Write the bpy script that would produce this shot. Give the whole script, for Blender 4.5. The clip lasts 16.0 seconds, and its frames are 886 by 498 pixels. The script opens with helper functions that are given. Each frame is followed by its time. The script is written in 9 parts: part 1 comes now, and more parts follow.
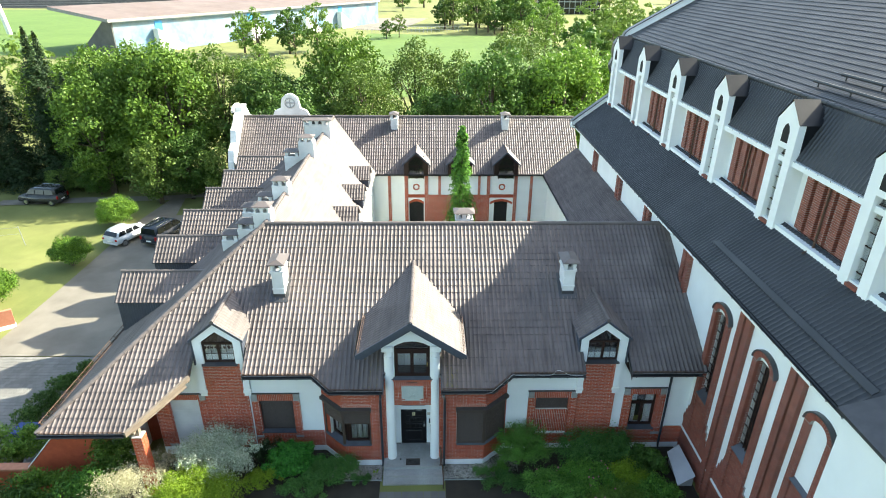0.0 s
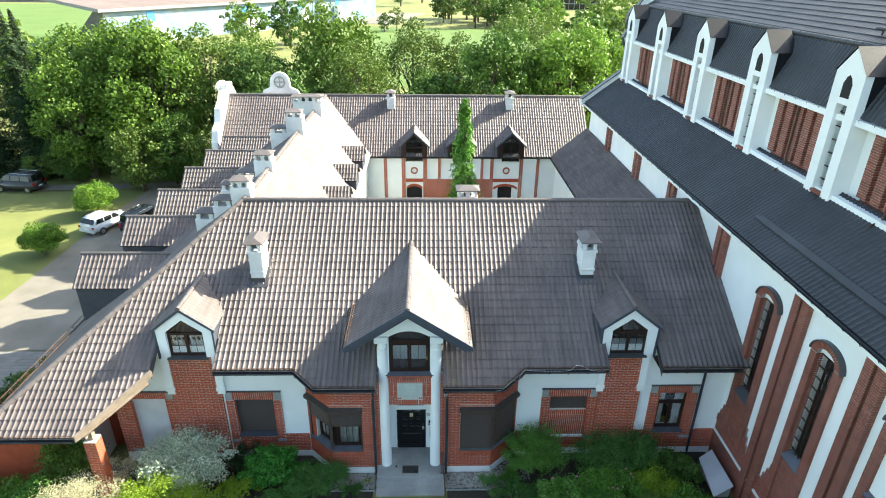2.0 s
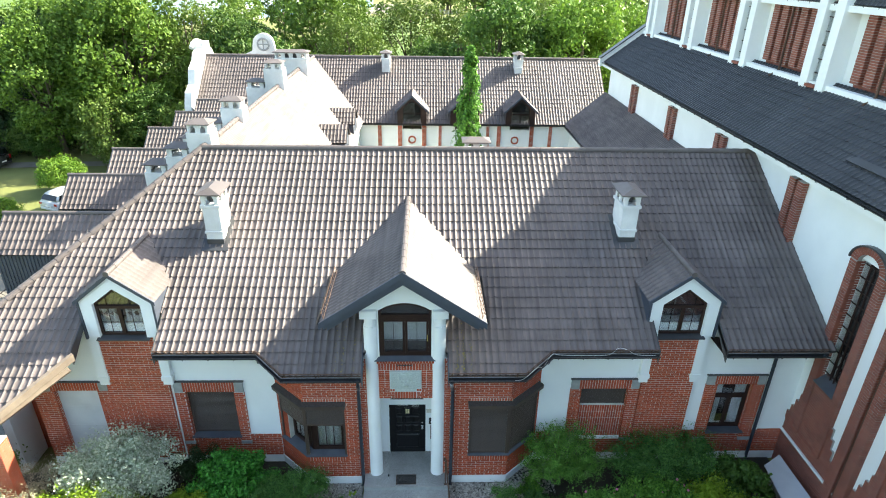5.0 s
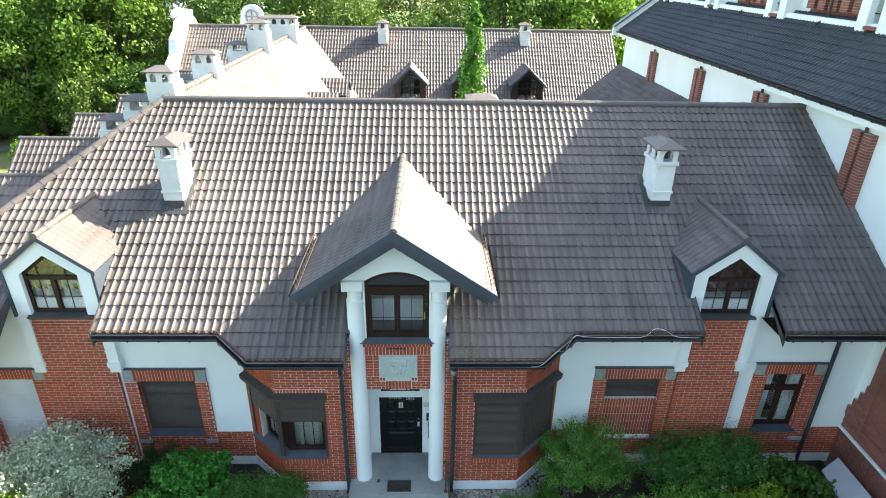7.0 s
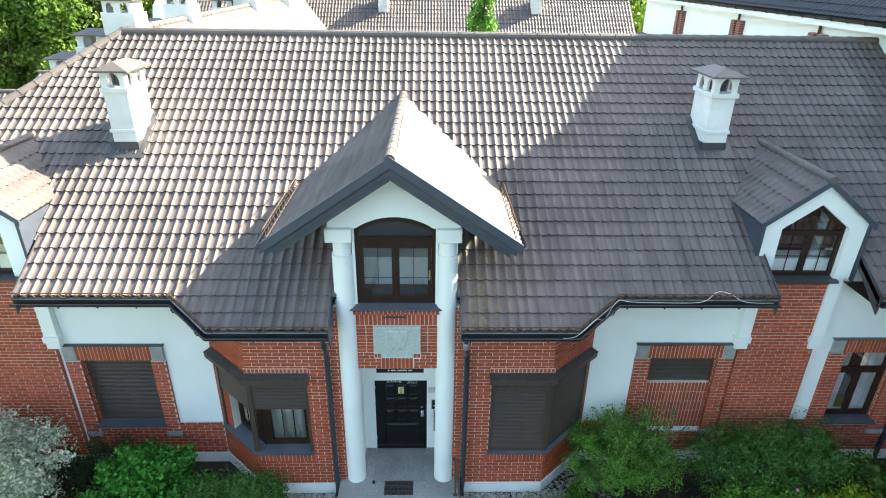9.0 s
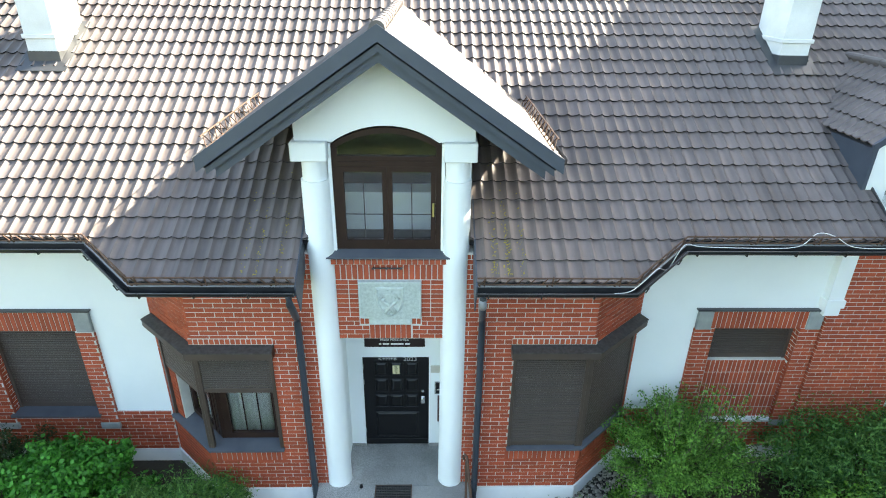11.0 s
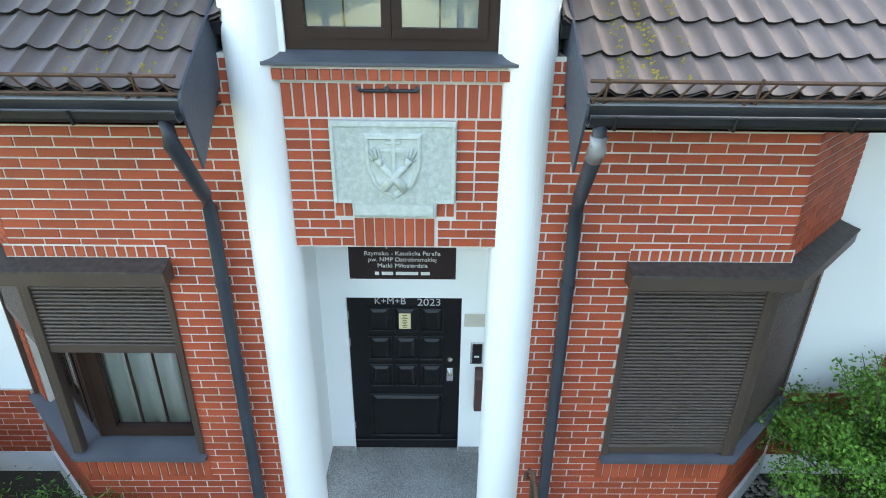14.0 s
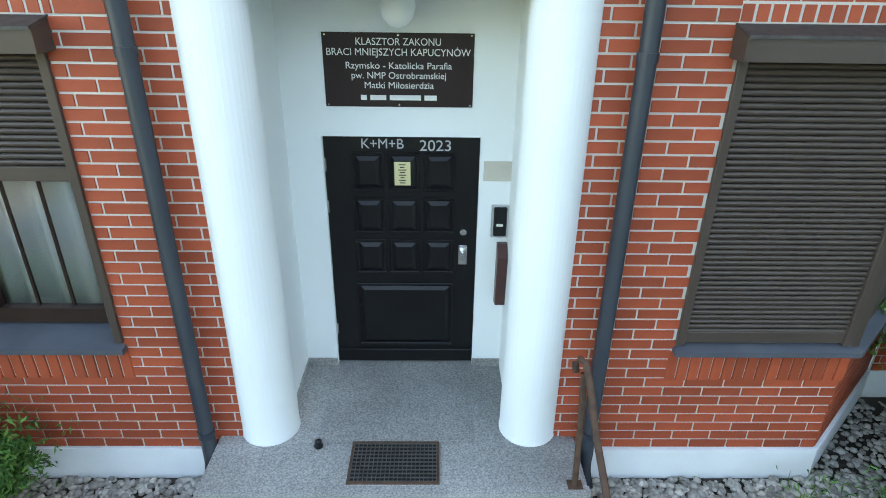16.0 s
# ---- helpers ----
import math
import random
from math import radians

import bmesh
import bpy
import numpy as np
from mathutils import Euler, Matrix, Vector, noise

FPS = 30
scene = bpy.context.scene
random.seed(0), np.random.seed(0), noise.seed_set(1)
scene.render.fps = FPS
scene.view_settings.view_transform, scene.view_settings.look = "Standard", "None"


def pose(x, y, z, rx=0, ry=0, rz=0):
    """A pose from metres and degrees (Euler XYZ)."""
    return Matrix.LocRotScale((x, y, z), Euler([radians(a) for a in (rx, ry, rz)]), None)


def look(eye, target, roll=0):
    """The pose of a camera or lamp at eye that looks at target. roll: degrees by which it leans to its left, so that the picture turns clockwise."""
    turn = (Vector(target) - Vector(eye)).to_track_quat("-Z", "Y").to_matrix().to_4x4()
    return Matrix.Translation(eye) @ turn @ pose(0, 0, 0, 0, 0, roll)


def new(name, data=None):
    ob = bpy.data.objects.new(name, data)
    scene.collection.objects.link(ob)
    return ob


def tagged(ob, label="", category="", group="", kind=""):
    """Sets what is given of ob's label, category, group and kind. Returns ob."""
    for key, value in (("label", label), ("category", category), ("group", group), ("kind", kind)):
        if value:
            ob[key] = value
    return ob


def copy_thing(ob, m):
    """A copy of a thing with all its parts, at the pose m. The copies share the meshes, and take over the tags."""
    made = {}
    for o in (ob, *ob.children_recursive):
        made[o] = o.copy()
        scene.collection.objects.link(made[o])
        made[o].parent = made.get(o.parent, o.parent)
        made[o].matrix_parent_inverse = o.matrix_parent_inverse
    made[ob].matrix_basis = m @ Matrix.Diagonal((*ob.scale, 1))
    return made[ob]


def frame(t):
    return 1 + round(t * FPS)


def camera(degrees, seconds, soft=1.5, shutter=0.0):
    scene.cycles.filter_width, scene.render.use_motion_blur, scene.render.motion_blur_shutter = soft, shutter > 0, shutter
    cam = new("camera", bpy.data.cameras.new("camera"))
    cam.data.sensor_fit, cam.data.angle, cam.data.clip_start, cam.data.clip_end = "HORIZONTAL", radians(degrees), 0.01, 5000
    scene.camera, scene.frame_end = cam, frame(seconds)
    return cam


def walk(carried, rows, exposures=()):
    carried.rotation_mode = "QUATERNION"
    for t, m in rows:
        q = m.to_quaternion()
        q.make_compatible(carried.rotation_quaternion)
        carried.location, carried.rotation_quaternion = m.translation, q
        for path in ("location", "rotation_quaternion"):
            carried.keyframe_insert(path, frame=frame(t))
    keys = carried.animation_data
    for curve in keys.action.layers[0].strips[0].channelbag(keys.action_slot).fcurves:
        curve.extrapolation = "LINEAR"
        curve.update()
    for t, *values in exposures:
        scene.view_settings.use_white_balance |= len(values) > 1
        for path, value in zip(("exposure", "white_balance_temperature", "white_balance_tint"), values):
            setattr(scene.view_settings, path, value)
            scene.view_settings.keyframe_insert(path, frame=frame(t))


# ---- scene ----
cam = camera(73.9, 16.0, soft=1.0)
PATH = [
    (0, (0.705, -19.704, 19.683), (0.75, -17.899, 18.822), 0.5),
    (0.5, (0.703, -19.039, 19.16), (0.751, -17.235, 18.298), 0.6),
    (1, (0.705, -18.392, 18.617), (0.753, -16.588, 17.755), 0.6),
    (1.5, (0.671, -17.789, 18.088), (0.722, -15.985, 17.226), 0.7),
    (2, (0.611, -17.171, 17.567), (0.664, -15.367, 16.703), 0.7),
    (2.5, (0.562, -16.58, 17.023), (0.615, -14.778, 16.158), 0.8),
    (3, (0.528, -16.002, 16.485), (0.583, -14.2, 15.62), 0.8),
    (3.5, (0.517, -15.418, 15.941), (0.574, -13.617, 15.074), 0.9),
    (4, (0.528, -14.802, 15.417), (0.587, -13.0, 14.551), 0.9),
    (6.5, (0.493, -11.999, 12.787), (0.556, -10.199, 11.917), 1.1),
    (7, (0.604, -11.477, 12.277), (0.664, -9.675, 11.41), 1.1),
    (7.5, (0.62, -10.959, 11.738), (0.681, -9.157, 10.873), 1.1),
    (8, (0.553, -10.512, 11.202), (0.609, -8.71, 10.335), 1.0),
    (8.5, (0.55, -10.01, 10.68), (0.602, -8.209, 9.813), 1.0),
    (9, (0.57, -9.514, 10.114), (0.619, -7.709, 9.254), 0.9),
    (11.5, (0.51, -6.918, 7.496), (0.562, -5.115, 6.632), 0.9),
    (12, (0.504, -6.37, 6.957), (0.551, -4.566, 6.095), 0.9),
    (12.5, (0.439, -5.78, 6.464), (0.481, -3.979, 5.594), 1.0),
    (13, (0.367, -5.261, 5.953), (0.404, -3.459, 5.087), 1.0),
    (13.5, (0.325, -4.679, 5.467), (0.355, -2.881, 4.593), 0.9),
    (14, (0.283, -4.156, 4.951), (0.307, -2.354, 4.082), 0.8),
    (14.5, (0.243, -3.676, 4.433), (0.261, -1.874, 3.566), 0.8),
    (15, (0.207, -3.333, 3.938), (0.226, -1.528, 3.076), 0.8),
    (15.5, (0.205, -3.27, 3.51), (0.224, -1.467, 2.645), 0.7),
    (16, (0.212, -3.304, 3.109), (0.243, -1.502, 2.242), 0.8),
]
walk(cam, [(t, look(eye, target, roll)) for t, eye, target, roll in PATH], exposures=[(0.0, 2.28, 7350, 1), (4.0, 2.43, 7400, 3), (9.0, 2.75, 7650, 2), (12.5, 3.3, 7950, 4), (14.5, 3.35, 8050, 8), (16.0, 3.3, 8100, 6)])

# ---- light ----
SUN = Vector((0.76, 0.30, 0.575)).normalized()
world = bpy.data.worlds.new("sky")
scene.world = world
world.use_nodes = True
wn = world.node_tree.nodes
sky = wn.new("ShaderNodeTexSky")
sky.sky_type = "NISHITA"
sky.sun_disc = False
sky.sun_elevation = math.asin(SUN.z)
sky.sun_rotation = math.atan2(SUN.x, SUN.y)
sky.dust_density = 1.6
world.node_tree.links.new(sky.outputs[0], wn["Background"].inputs[0])
wn["Background"].inputs[1].default_value = 0.115
sun_data = bpy.data.lights.new("sun", "SUN")
sun_data.energy, sun_data.angle, sun_data.color = 3.75, radians(0.53), (1.0, 0.96, 0.91)
sun = new("sun", sun_data)
sun.matrix_world = look(SUN * 60, (0, 0, 0))


# ---- materials ----
def surf(name, c1, c2, rough=0.7, scale=3.0, grain=40.0, bump=0.15, metal=0.0, piece=0.0, island=0.0, stain=0.25, spec=0.5, depth=0.004, streak=0.0):
    """Two colours mixed by large stains and fine grain, with a fine relief; piece/island: spread of brightness between pieces."""
    m = bpy.data.materials.new(name)
    m.use_nodes = True
    nt = m.node_tree
    N, L = nt.nodes, nt.links
    b = N["Principled BSDF"]
    tc = N.new("ShaderNodeTexCoord")
    n1, n2 = N.new("ShaderNodeTexNoise"), N.new("ShaderNodeTexNoise")
    for n, s, d in ((n1, scale, 5), (n2, grain, 3)):
        n.inputs["Scale"].default_value, n.inputs["Detail"].default_value = s, d
        L.new(tc.outputs["Object"], n.inputs["Vector"])
    mix = N.new("ShaderNodeMix")
    mix.data_type = "RGBA"
    mix.inputs[6].default_value, mix.inputs[7].default_value = (*c1, 1), (*c2, 1)
    add = N.new("ShaderNodeMath")
    add.operation = "MULTIPLY_ADD"
    add.inputs[1].default_value, add.inputs[2].default_value = 0.5, 0.0
    L.new(n2.outputs[0], add.inputs[0])
    ramp = N.new("ShaderNodeMapRange")
    ramp.inputs[1].default_value, ramp.inputs[2].default_value = 0.35, 0.68
    L.new(n1.outputs[0], ramp.inputs[0])
    s = N.new("ShaderNodeMath")
    s.operation = "MULTIPLY_ADD"
    s.inputs[1].default_value = 0.6
    L.new(ramp.outputs[0], s.inputs[0])
    L.new(add.outputs[0], s.inputs[2])
    L.new(s.outputs[0], mix.inputs[0])
    col = mix.outputs[2]
    if piece or island:
        src = N.new("ShaderNodeObjectInfo").outputs["Random"] if piece else N.new("ShaderNodeNewGeometry").outputs["Random Per Island"]
        r = N.new("ShaderNodeMapRange")
        w = piece or island
        r.inputs[3].default_value, r.inputs[4].default_value = 1 - w, 1 + w
        L.new(src, r.inputs[0])
        hsv = N.new("ShaderNodeHueSaturation")
        L.new(r.outputs[0], hsv.inputs["Value"])
        L.new(col, hsv.inputs["Color"])
        col = hsv.outputs[0]
    if stain:
        n3, r3, h3 = N.new("ShaderNodeTexNoise"), N.new("ShaderNodeMapRange"), N.new("ShaderNodeHueSaturation")
        n3.inputs["Scale"].default_value, n3.inputs["Detail"].default_value, n3.inputs["Distortion"].default_value = 0.55, 6, 0.6
        L.new(tc.outputs["Object"], n3.inputs["Vector"])
        r3.inputs[1].default_value, r3.inputs[2].default_value = 0.3, 0.7
        r3.inputs[3].default_value, r3.inputs[4].default_value = 1 - 0.5 * stain, 1 + 0.35 * stain
        L.new(n3.outputs[0], r3.inputs[0])
        L.new(r3.outputs[0], h3.inputs["Value"])
        L.new(col, h3.inputs["Color"])
        col = h3.outputs[0]
    if streak:
        mp, n4, r4, h4 = N.new("ShaderNodeMapping"), N.new("ShaderNodeTexNoise"), N.new("ShaderNodeMapRange"), N.new("ShaderNodeHueSaturation")
        mp.inputs["Scale"].default_value = (9.0, 0.7, 0.7)
        n4.inputs["Scale"].default_value, n4.inputs["Detail"].default_value = 1.0, 5
        L.new(tc.outputs["Object"], mp.inputs["Vector"])
        L.new(mp.outputs[0], n4.inputs["Vector"])
        r4.inputs[1].default_value, r4.inputs[2].default_value = 0.3, 0.72
        r4.inputs[3].default_value, r4.inputs[4].default_value = 1 - streak, 1 + 1.4 * streak
        L.new(n4.outputs[0], r4.inputs[0])
        L.new(r4.outputs[0], h4.inputs["Value"])
        L.new(col, h4.inputs["Color"])
        col = h4.outputs[0]
    L.new(col, b.inputs["Base Color"])
    rr = N.new("ShaderNodeMapRange")
    rr.inputs[3].default_value, rr.inputs[4].default_value = max(0.02, rough - 0.12), min(1, rough + 0.12)
    L.new(n2.outputs[0], rr.inputs[0])
    L.new(rr.outputs[0], b.inputs["Roughness"])
    b.inputs["Metallic"].default_value = metal
    b.inputs["Specular IOR Level"].default_value = spec
    if bump:
        bp = N.new("ShaderNodeBump")
        bp.inputs["Strength"].default_value, bp.inputs["Distance"].default_value = bump, depth
        L.new(n2.outputs[0], bp.inputs["Height"])
        L.new(bp.outputs[0], b.inputs["Normal"])
    return m


def leaf_mat(name, c1, c2, trans=0.35, rough=0.55):
    """Leaves: colour varied leaf by leaf and tree by tree, lit through from behind."""
    m = bpy.data.materials.new(name)
    m.use_nodes = True
    N, L = m.node_tree.nodes, m.node_tree.links
    b, out = N["Principled BSDF"], N["Material Output"]
    geo, oi = N.new("ShaderNodeNewGeometry"), N.new("ShaderNodeObjectInfo")
    mix = N.new("ShaderNodeMix")
    mix.data_type = "RGBA"
    mix.inputs[6].default_value, mix.inputs[7].default_value = (*c1, 1), (*c2, 1)
    L.new(geo.outputs["Random Per Island"], mix.inputs[0])
    hsv = N.new("ShaderNodeHueSaturation")
    r = N.new("ShaderNodeMapRange")
    r.inputs[3].default_value, r.inputs[4].default_value = 0.8, 1.2
    L.new(oi.outputs["Random"], r.inputs[0])
    L.new(r.outputs[0], hsv.inputs["Value"])
    L.new(mix.outputs[2], hsv.inputs["Color"])
    L.new(hsv.outputs[0], b.inputs["Base Color"])
    b.inputs["Roughness"].default_value = rough
    b.inputs["Specular IOR Level"].default_value = 0.3
    t = N.new("ShaderNodeBsdfTranslucent")
    L.new(hsv.outputs[0], t.inputs[0])
    ms = N.new("ShaderNodeMixShader")
    ms.inputs[0].default_value = trans
    L.new(b.outputs[0], ms.inputs[1])
    L.new(t.outputs[0], ms.inputs[2])
    L.new(ms.outputs[0], out.inputs[0])
    return m


def glass_mat(name, tint=(0.9, 0.95, 0.95), clear=0.8, gloss=0.07):
    m = bpy.data.materials.new(name)
    m.use_nodes = True
    N, L = m.node_tree.nodes, m.node_tree.links
    out = N["Material Output"]
    gl, tr, fr, ms = N.new("ShaderNodeBsdfGlossy"), N.new("ShaderNodeBsdfTransparent"), N.new("ShaderNodeLayerWeight"), N.new("ShaderNodeMixShader")
    gl.inputs["Roughness"].default_value = 0.01
    fr.inputs[0].default_value = 0.5
    tr.inputs[0].default_value = (*[c * clear for c in tint], 1)
    pw, am = N.new("ShaderNodeMath"), N.new("ShaderNodeMath")
    pw.operation, am.operation = "POWER", "MULTIPLY_ADD"
    pw.inputs[1].default_value, am.inputs[1].default_value, am.inputs[2].default_value = 3.0, 0.75, gloss
    L.new(fr.outputs["Facing"], pw.inputs[0])
    L.new(pw.outputs[0], am.inputs[0])
    L.new(am.outputs[0], ms.inputs[0])
    L.new(tr.outputs[0], ms.inputs[1])
    L.new(gl.outputs[0], ms.inputs[2])
    L.new(ms.outputs[0], out.inputs[0])
    return m


M_TILE = surf("brown_roof_tile", (0.102, 0.083, 0.079), (0.147, 0.121, 0.116), 0.57, 0.9, 25, 0.1, stain=0.45, spec=0.4, streak=0.2)
# near-black colour for the shade gap below each tile course
M_LIP = surf("lip_gap_shade", (0.010, 0.010, 0.011), (0.022, 0.021, 0.021), 0.8, 4, 30, 0, spec=0.2)
M_RIDGE = surf("ridge_cap", (0.095, 0.080, 0.077), (0.140, 0.120, 0.115), 0.55, 2, 25, 0.1)
M_CTILE = surf("church_roof_metal", (0.030, 0.032, 0.036), (0.054, 0.056, 0.062), 0.48, 0.6, 20, 0.1, spec=0.4)
M_CAP = surf("dark_sheet_cap", (0.009, 0.010, 0.012), (0.017, 0.018, 0.021), 0.34, 0.8, 18, 0.06, spec=0.3)
M_LEAD = surf("dark_sheet_metal", (0.05, 0.052, 0.058), (0.085, 0.086, 0.092), 0.4, 2, 15, 0.08, metal=0.3)
M_BARGE = surf("slate_blue_boards", (0.046, 0.056, 0.078), (0.064, 0.077, 0.102), 0.5, 3, 30, 0.1)
M_BRICK = surf("red_brick", (0.33, 0.056, 0.023), (0.45, 0.088, 0.036), 0.62, 5, 60, 0.25, piece=0.18)
M_BRICKS = surf("red_brick_joined", (0.33, 0.056, 0.023), (0.45, 0.088, 0.036), 0.62, 5, 60, 0.25, island=0.18)
M_CBRICK = surf("church_brick", (0.19, 0.052, 0.034), (0.27, 0.084, 0.055), 0.7, 4, 50, 0.25, island=0.18)
M_MORTAR = surf("mortar", (0.54, 0.52, 0.48), (0.68, 0.66, 0.62), 0.9, 4, 90, 0.3)
M_CMORT = surf("grey_church_mortar", (0.26, 0.25, 0.24), (0.36, 0.35, 0.34), 0.9, 4, 90, 0.3)
M_WHITE = surf("white_render", (0.79, 0.83, 0.83), (0.86, 0.89, 0.89), 0.85, 0.7, 120, 0.2, depth=0.003, stain=0.08)
M_CHIM = surf("weathered_white_render", (0.56, 0.57, 0.56), (0.80, 0.81, 0.80), 0.85, 1.6, 80, 0.2)
M_STONE = surf("grey_stone", (0.24, 0.26, 0.26), (0.36, 0.38, 0.37), 0.8, 6, 60, 0.3)
M_SLATE = surf("bluish_window_sill", (0.062, 0.070, 0.088), (0.098, 0.108, 0.128), 0.5, 3, 40, 0.1)
M_FRAME = surf("dark_brown_frame", (0.022, 0.010, 0.008), (0.036, 0.018, 0.013), 0.5, 4, 30, 0.08, spec=0.3)
M_SHUT = surf("brown_roller_shutter", (0.060, 0.043, 0.035), (0.084, 0.062, 0.051), 0.42, 2, 30, 0.05)
M_ZINC = surf("pale_zinc", (0.26, 0.27, 0.28), (0.38, 0.39, 0.40), 0.45, 6, 30, 0.08, metal=0.35)
M_GUTTER = surf("dark_gutter", (0.014, 0.015, 0.017), (0.032, 0.033, 0.036), 0.35, 4, 30, 0.05, metal=0.2)
M_PIPE = surf("anthracite_downpipe", (0.024, 0.032, 0.044), (0.036, 0.046, 0.060), 0.4, 3, 30, 0.05)
M_RUST = surf("rusty_steel", (0.045, 0.026, 0.018), (0.13, 0.068, 0.042), 0.8, 12, 60, 0.3)
M_DOOR = surf("black_painted_wood", (0.004, 0.004, 0.005), (0.009, 0.009, 0.010), 0.34, 4, 50, 0.08, spec=0.35)
M_GRANITE = surf("grey_granite", (0.10, 0.10, 0.096), (0.50, 0.495, 0.48), 0.6, 75, 300, 0.1, piece=0.10, stain=0.8)
M_PLINTH = surf("white_plinth", (0.72, 0.75, 0.76), (0.82, 0.84, 0.85), 0.8, 3, 60, 0.15)
M_RELIEF = surf("pale_green_stone_relief", (0.33, 0.39, 0.365), (0.54, 0.61, 0.58), 0.75, 22, 45, 0.9, depth=0.014)
M_RELIEFS = surf("smooth_green_stone_relief", (0.40, 0.46, 0.43), (0.56, 0.63, 0.60), 0.75, 18, 60, 0.3)
M_GRATE = surf("worn_steel_grating", (0.075, 0.070, 0.066), (0.15, 0.14, 0.13), 0.6, 12, 60, 0.2, metal=0.3)
M_GLASS = glass_mat("window_glass", tint=(0.97, 0.985, 0.985), clear=1.0, gloss=0.10)
M_CURTAIN = surf("white_net_curtain", (0.76, 0.79, 0.79), (0.88, 0.90, 0.90), 0.9, 6, 60, 0.2)
# near-black in place of unlit room and doorway shade; also print and black parts
M_DARK = surf("room_shade_and_black_parts", (0.012, 0.012, 0.012), (0.02, 0.02, 0.02), 0.9, 3, 20, 0)
M_GRASS = surf("lawn", (0.108, 0.130, 0.030), (0.185, 0.195, 0.060), 0.95, 0.25, 9, 0.25, depth=0.012)
M_EARTH = surf("garden_soil", (0.022, 0.018, 0.012), (0.055, 0.045, 0.032), 0.95, 1.2, 30, 0.5, depth=0.03)
M_DRIVE = surf("worn_concrete_drive", (0.135, 0.120, 0.098), (0.215, 0.195, 0.162), 0.9, 0.5, 20, 0.3, depth=0.01)
M_PAVER = surf("grey_pavers", (0.135, 0.132, 0.122), (0.20, 0.195, 0.182), 0.85, 0.8, 30, 0.2, island=0.12)
M_PEBBLE = surf("river_pebbles", (0.20, 0.185, 0.16), (0.42, 0.395, 0.355), 0.8, 8, 60, 0.2, island=0.45)
M_BARK = surf("bark", (0.06, 0.045, 0.033), (0.12, 0.095, 0.07), 0.95, 4, 30, 0.5, depth=0.02)
M_PANEL = surf("pale_grey_panel", (0.55, 0.57, 0.60), (0.66, 0.68, 0.70), 0.55, 2, 30, 0.05)
M_WOOD = surf("aged_timber", (0.20, 0.15, 0.11), (0.31, 0.25, 0.19), 0.85, 3, 40, 0.3)
M_CHROME = surf("chrome", (0.62, 0.62, 0.62), (0.75, 0.75, 0.75), 0.22, 3, 30, 0, metal=1.0)
M_SIGN = surf("dark_maroon_sign", (0.022, 0.012, 0.013), (0.030, 0.017, 0.018), 0.45, 3, 30, 0, stain=0, spec=0.3)
M_INK = surf("white_lettering", (0.72, 0.72, 0.70), (0.80, 0.80, 0.78), 0.6, 3, 30, 0)


# ---- mesh helpers ----
def bx(bm, x0, x1, y0, y1, z0, z1):
    v = [bm.verts.new((x, y, z)) for z in (z0, z1) for x, y in ((x0, y0), (x1, y0), (x1, y1), (x0, y1))]
    for f in ((3, 2, 1, 0), (4, 5, 6, 7), (0, 1, 5, 4), (1, 2, 6, 5), (2, 3, 7, 6), (3, 0, 4, 7)):
        bm.faces.new([v[i] for i in f])
    return bm


def prism(bm, pts, vec):
    """A flat polygon pushed along vec."""
    vec = Vector(vec)
    a = [bm.verts.new(p) for p in pts]
    b = [bm.verts.new(Vector(p) + vec) for p in pts]
    bm.faces.new(a)
    bm.faces.new(b[::-1])
    n = len(a)
    for i in range(n):
        bm.faces.new((a[(i + 1) % n], a[i], b[i], b[(i + 1) % n]))
    return bm


def tube(bm, pts, r, n=8, closed=False):
    """A round bar along a line of points; r: one radius or one for each point."""
    pts = [Vector(p) for p in pts]
    rings = []
    for i, p in enumerate(pts):
        d = (pts[min(i + 1, len(pts) - 1)] - pts[max(i - 1, 0)]).normalized()
        s = d.cross(Vector((0, 0, 1)) if abs(d.z) < 0.95 else Vector((1, 0, 0))).normalized()
        u = s.cross(d)
        rad = r[i] if isinstance(r, (list, tuple)) else r
        rings.append([bm.verts.new(p + rad * (math.cos(2 * math.pi * k / n) * s + math.sin(2 * math.pi * k / n) * u)) for k in range(n)])
    for a, b in zip(rings, rings[1:]):
        for k in range(n):
            bm.faces.new((a[k], a[(k + 1) % n], b[(k + 1) % n], b[k]))
    bm.faces.new(rings[0][::-1])
    bm.faces.new(rings[-1])
    return bm


def lathe(bm, prof, cx, cy, n=32):
    """A turned body from (radius, height) pairs."""
    rings = [[bm.verts.new((cx + r * math.cos(2 * math.pi * k / n), cy + r * math.sin(2 * math.pi * k / n), z)) for k in range(n)] for r, z in prof]
    for a, b in zip(rings, rings[1:]):
        for k in range(n):
            bm.faces.new((a[k], a[(k + 1) % n], b[(k + 1) % n], b[k]))
    bm.faces.new(rings[0][::-1])
    bm.faces.new(rings[-1])
    return bm


def bevel(bm, w, seg=1):
    bmesh.ops.bevel(bm, geom=bm.edges[:], offset=w, segments=seg, affect="EDGES", clamp_overlap=True)
    return bm


def part(name, bm, material, parent=None, label="", smooth=False):
    me = bpy.data.meshes.new(name)
    bmesh.ops.recalc_face_normals(bm, faces=bm.faces[:])
    bm.to_mesh(me)
    bm.free()
    me.materials.append(material)
    if smooth:
        for p in me.polygons:
            p.use_smooth = True
    ob = new(name, me)
    if parent:
        ob.parent = parent
        ob.matrix_parent_inverse = parent.matrix_world.inverted()
    if label:
        ob["label"] = label
    return ob


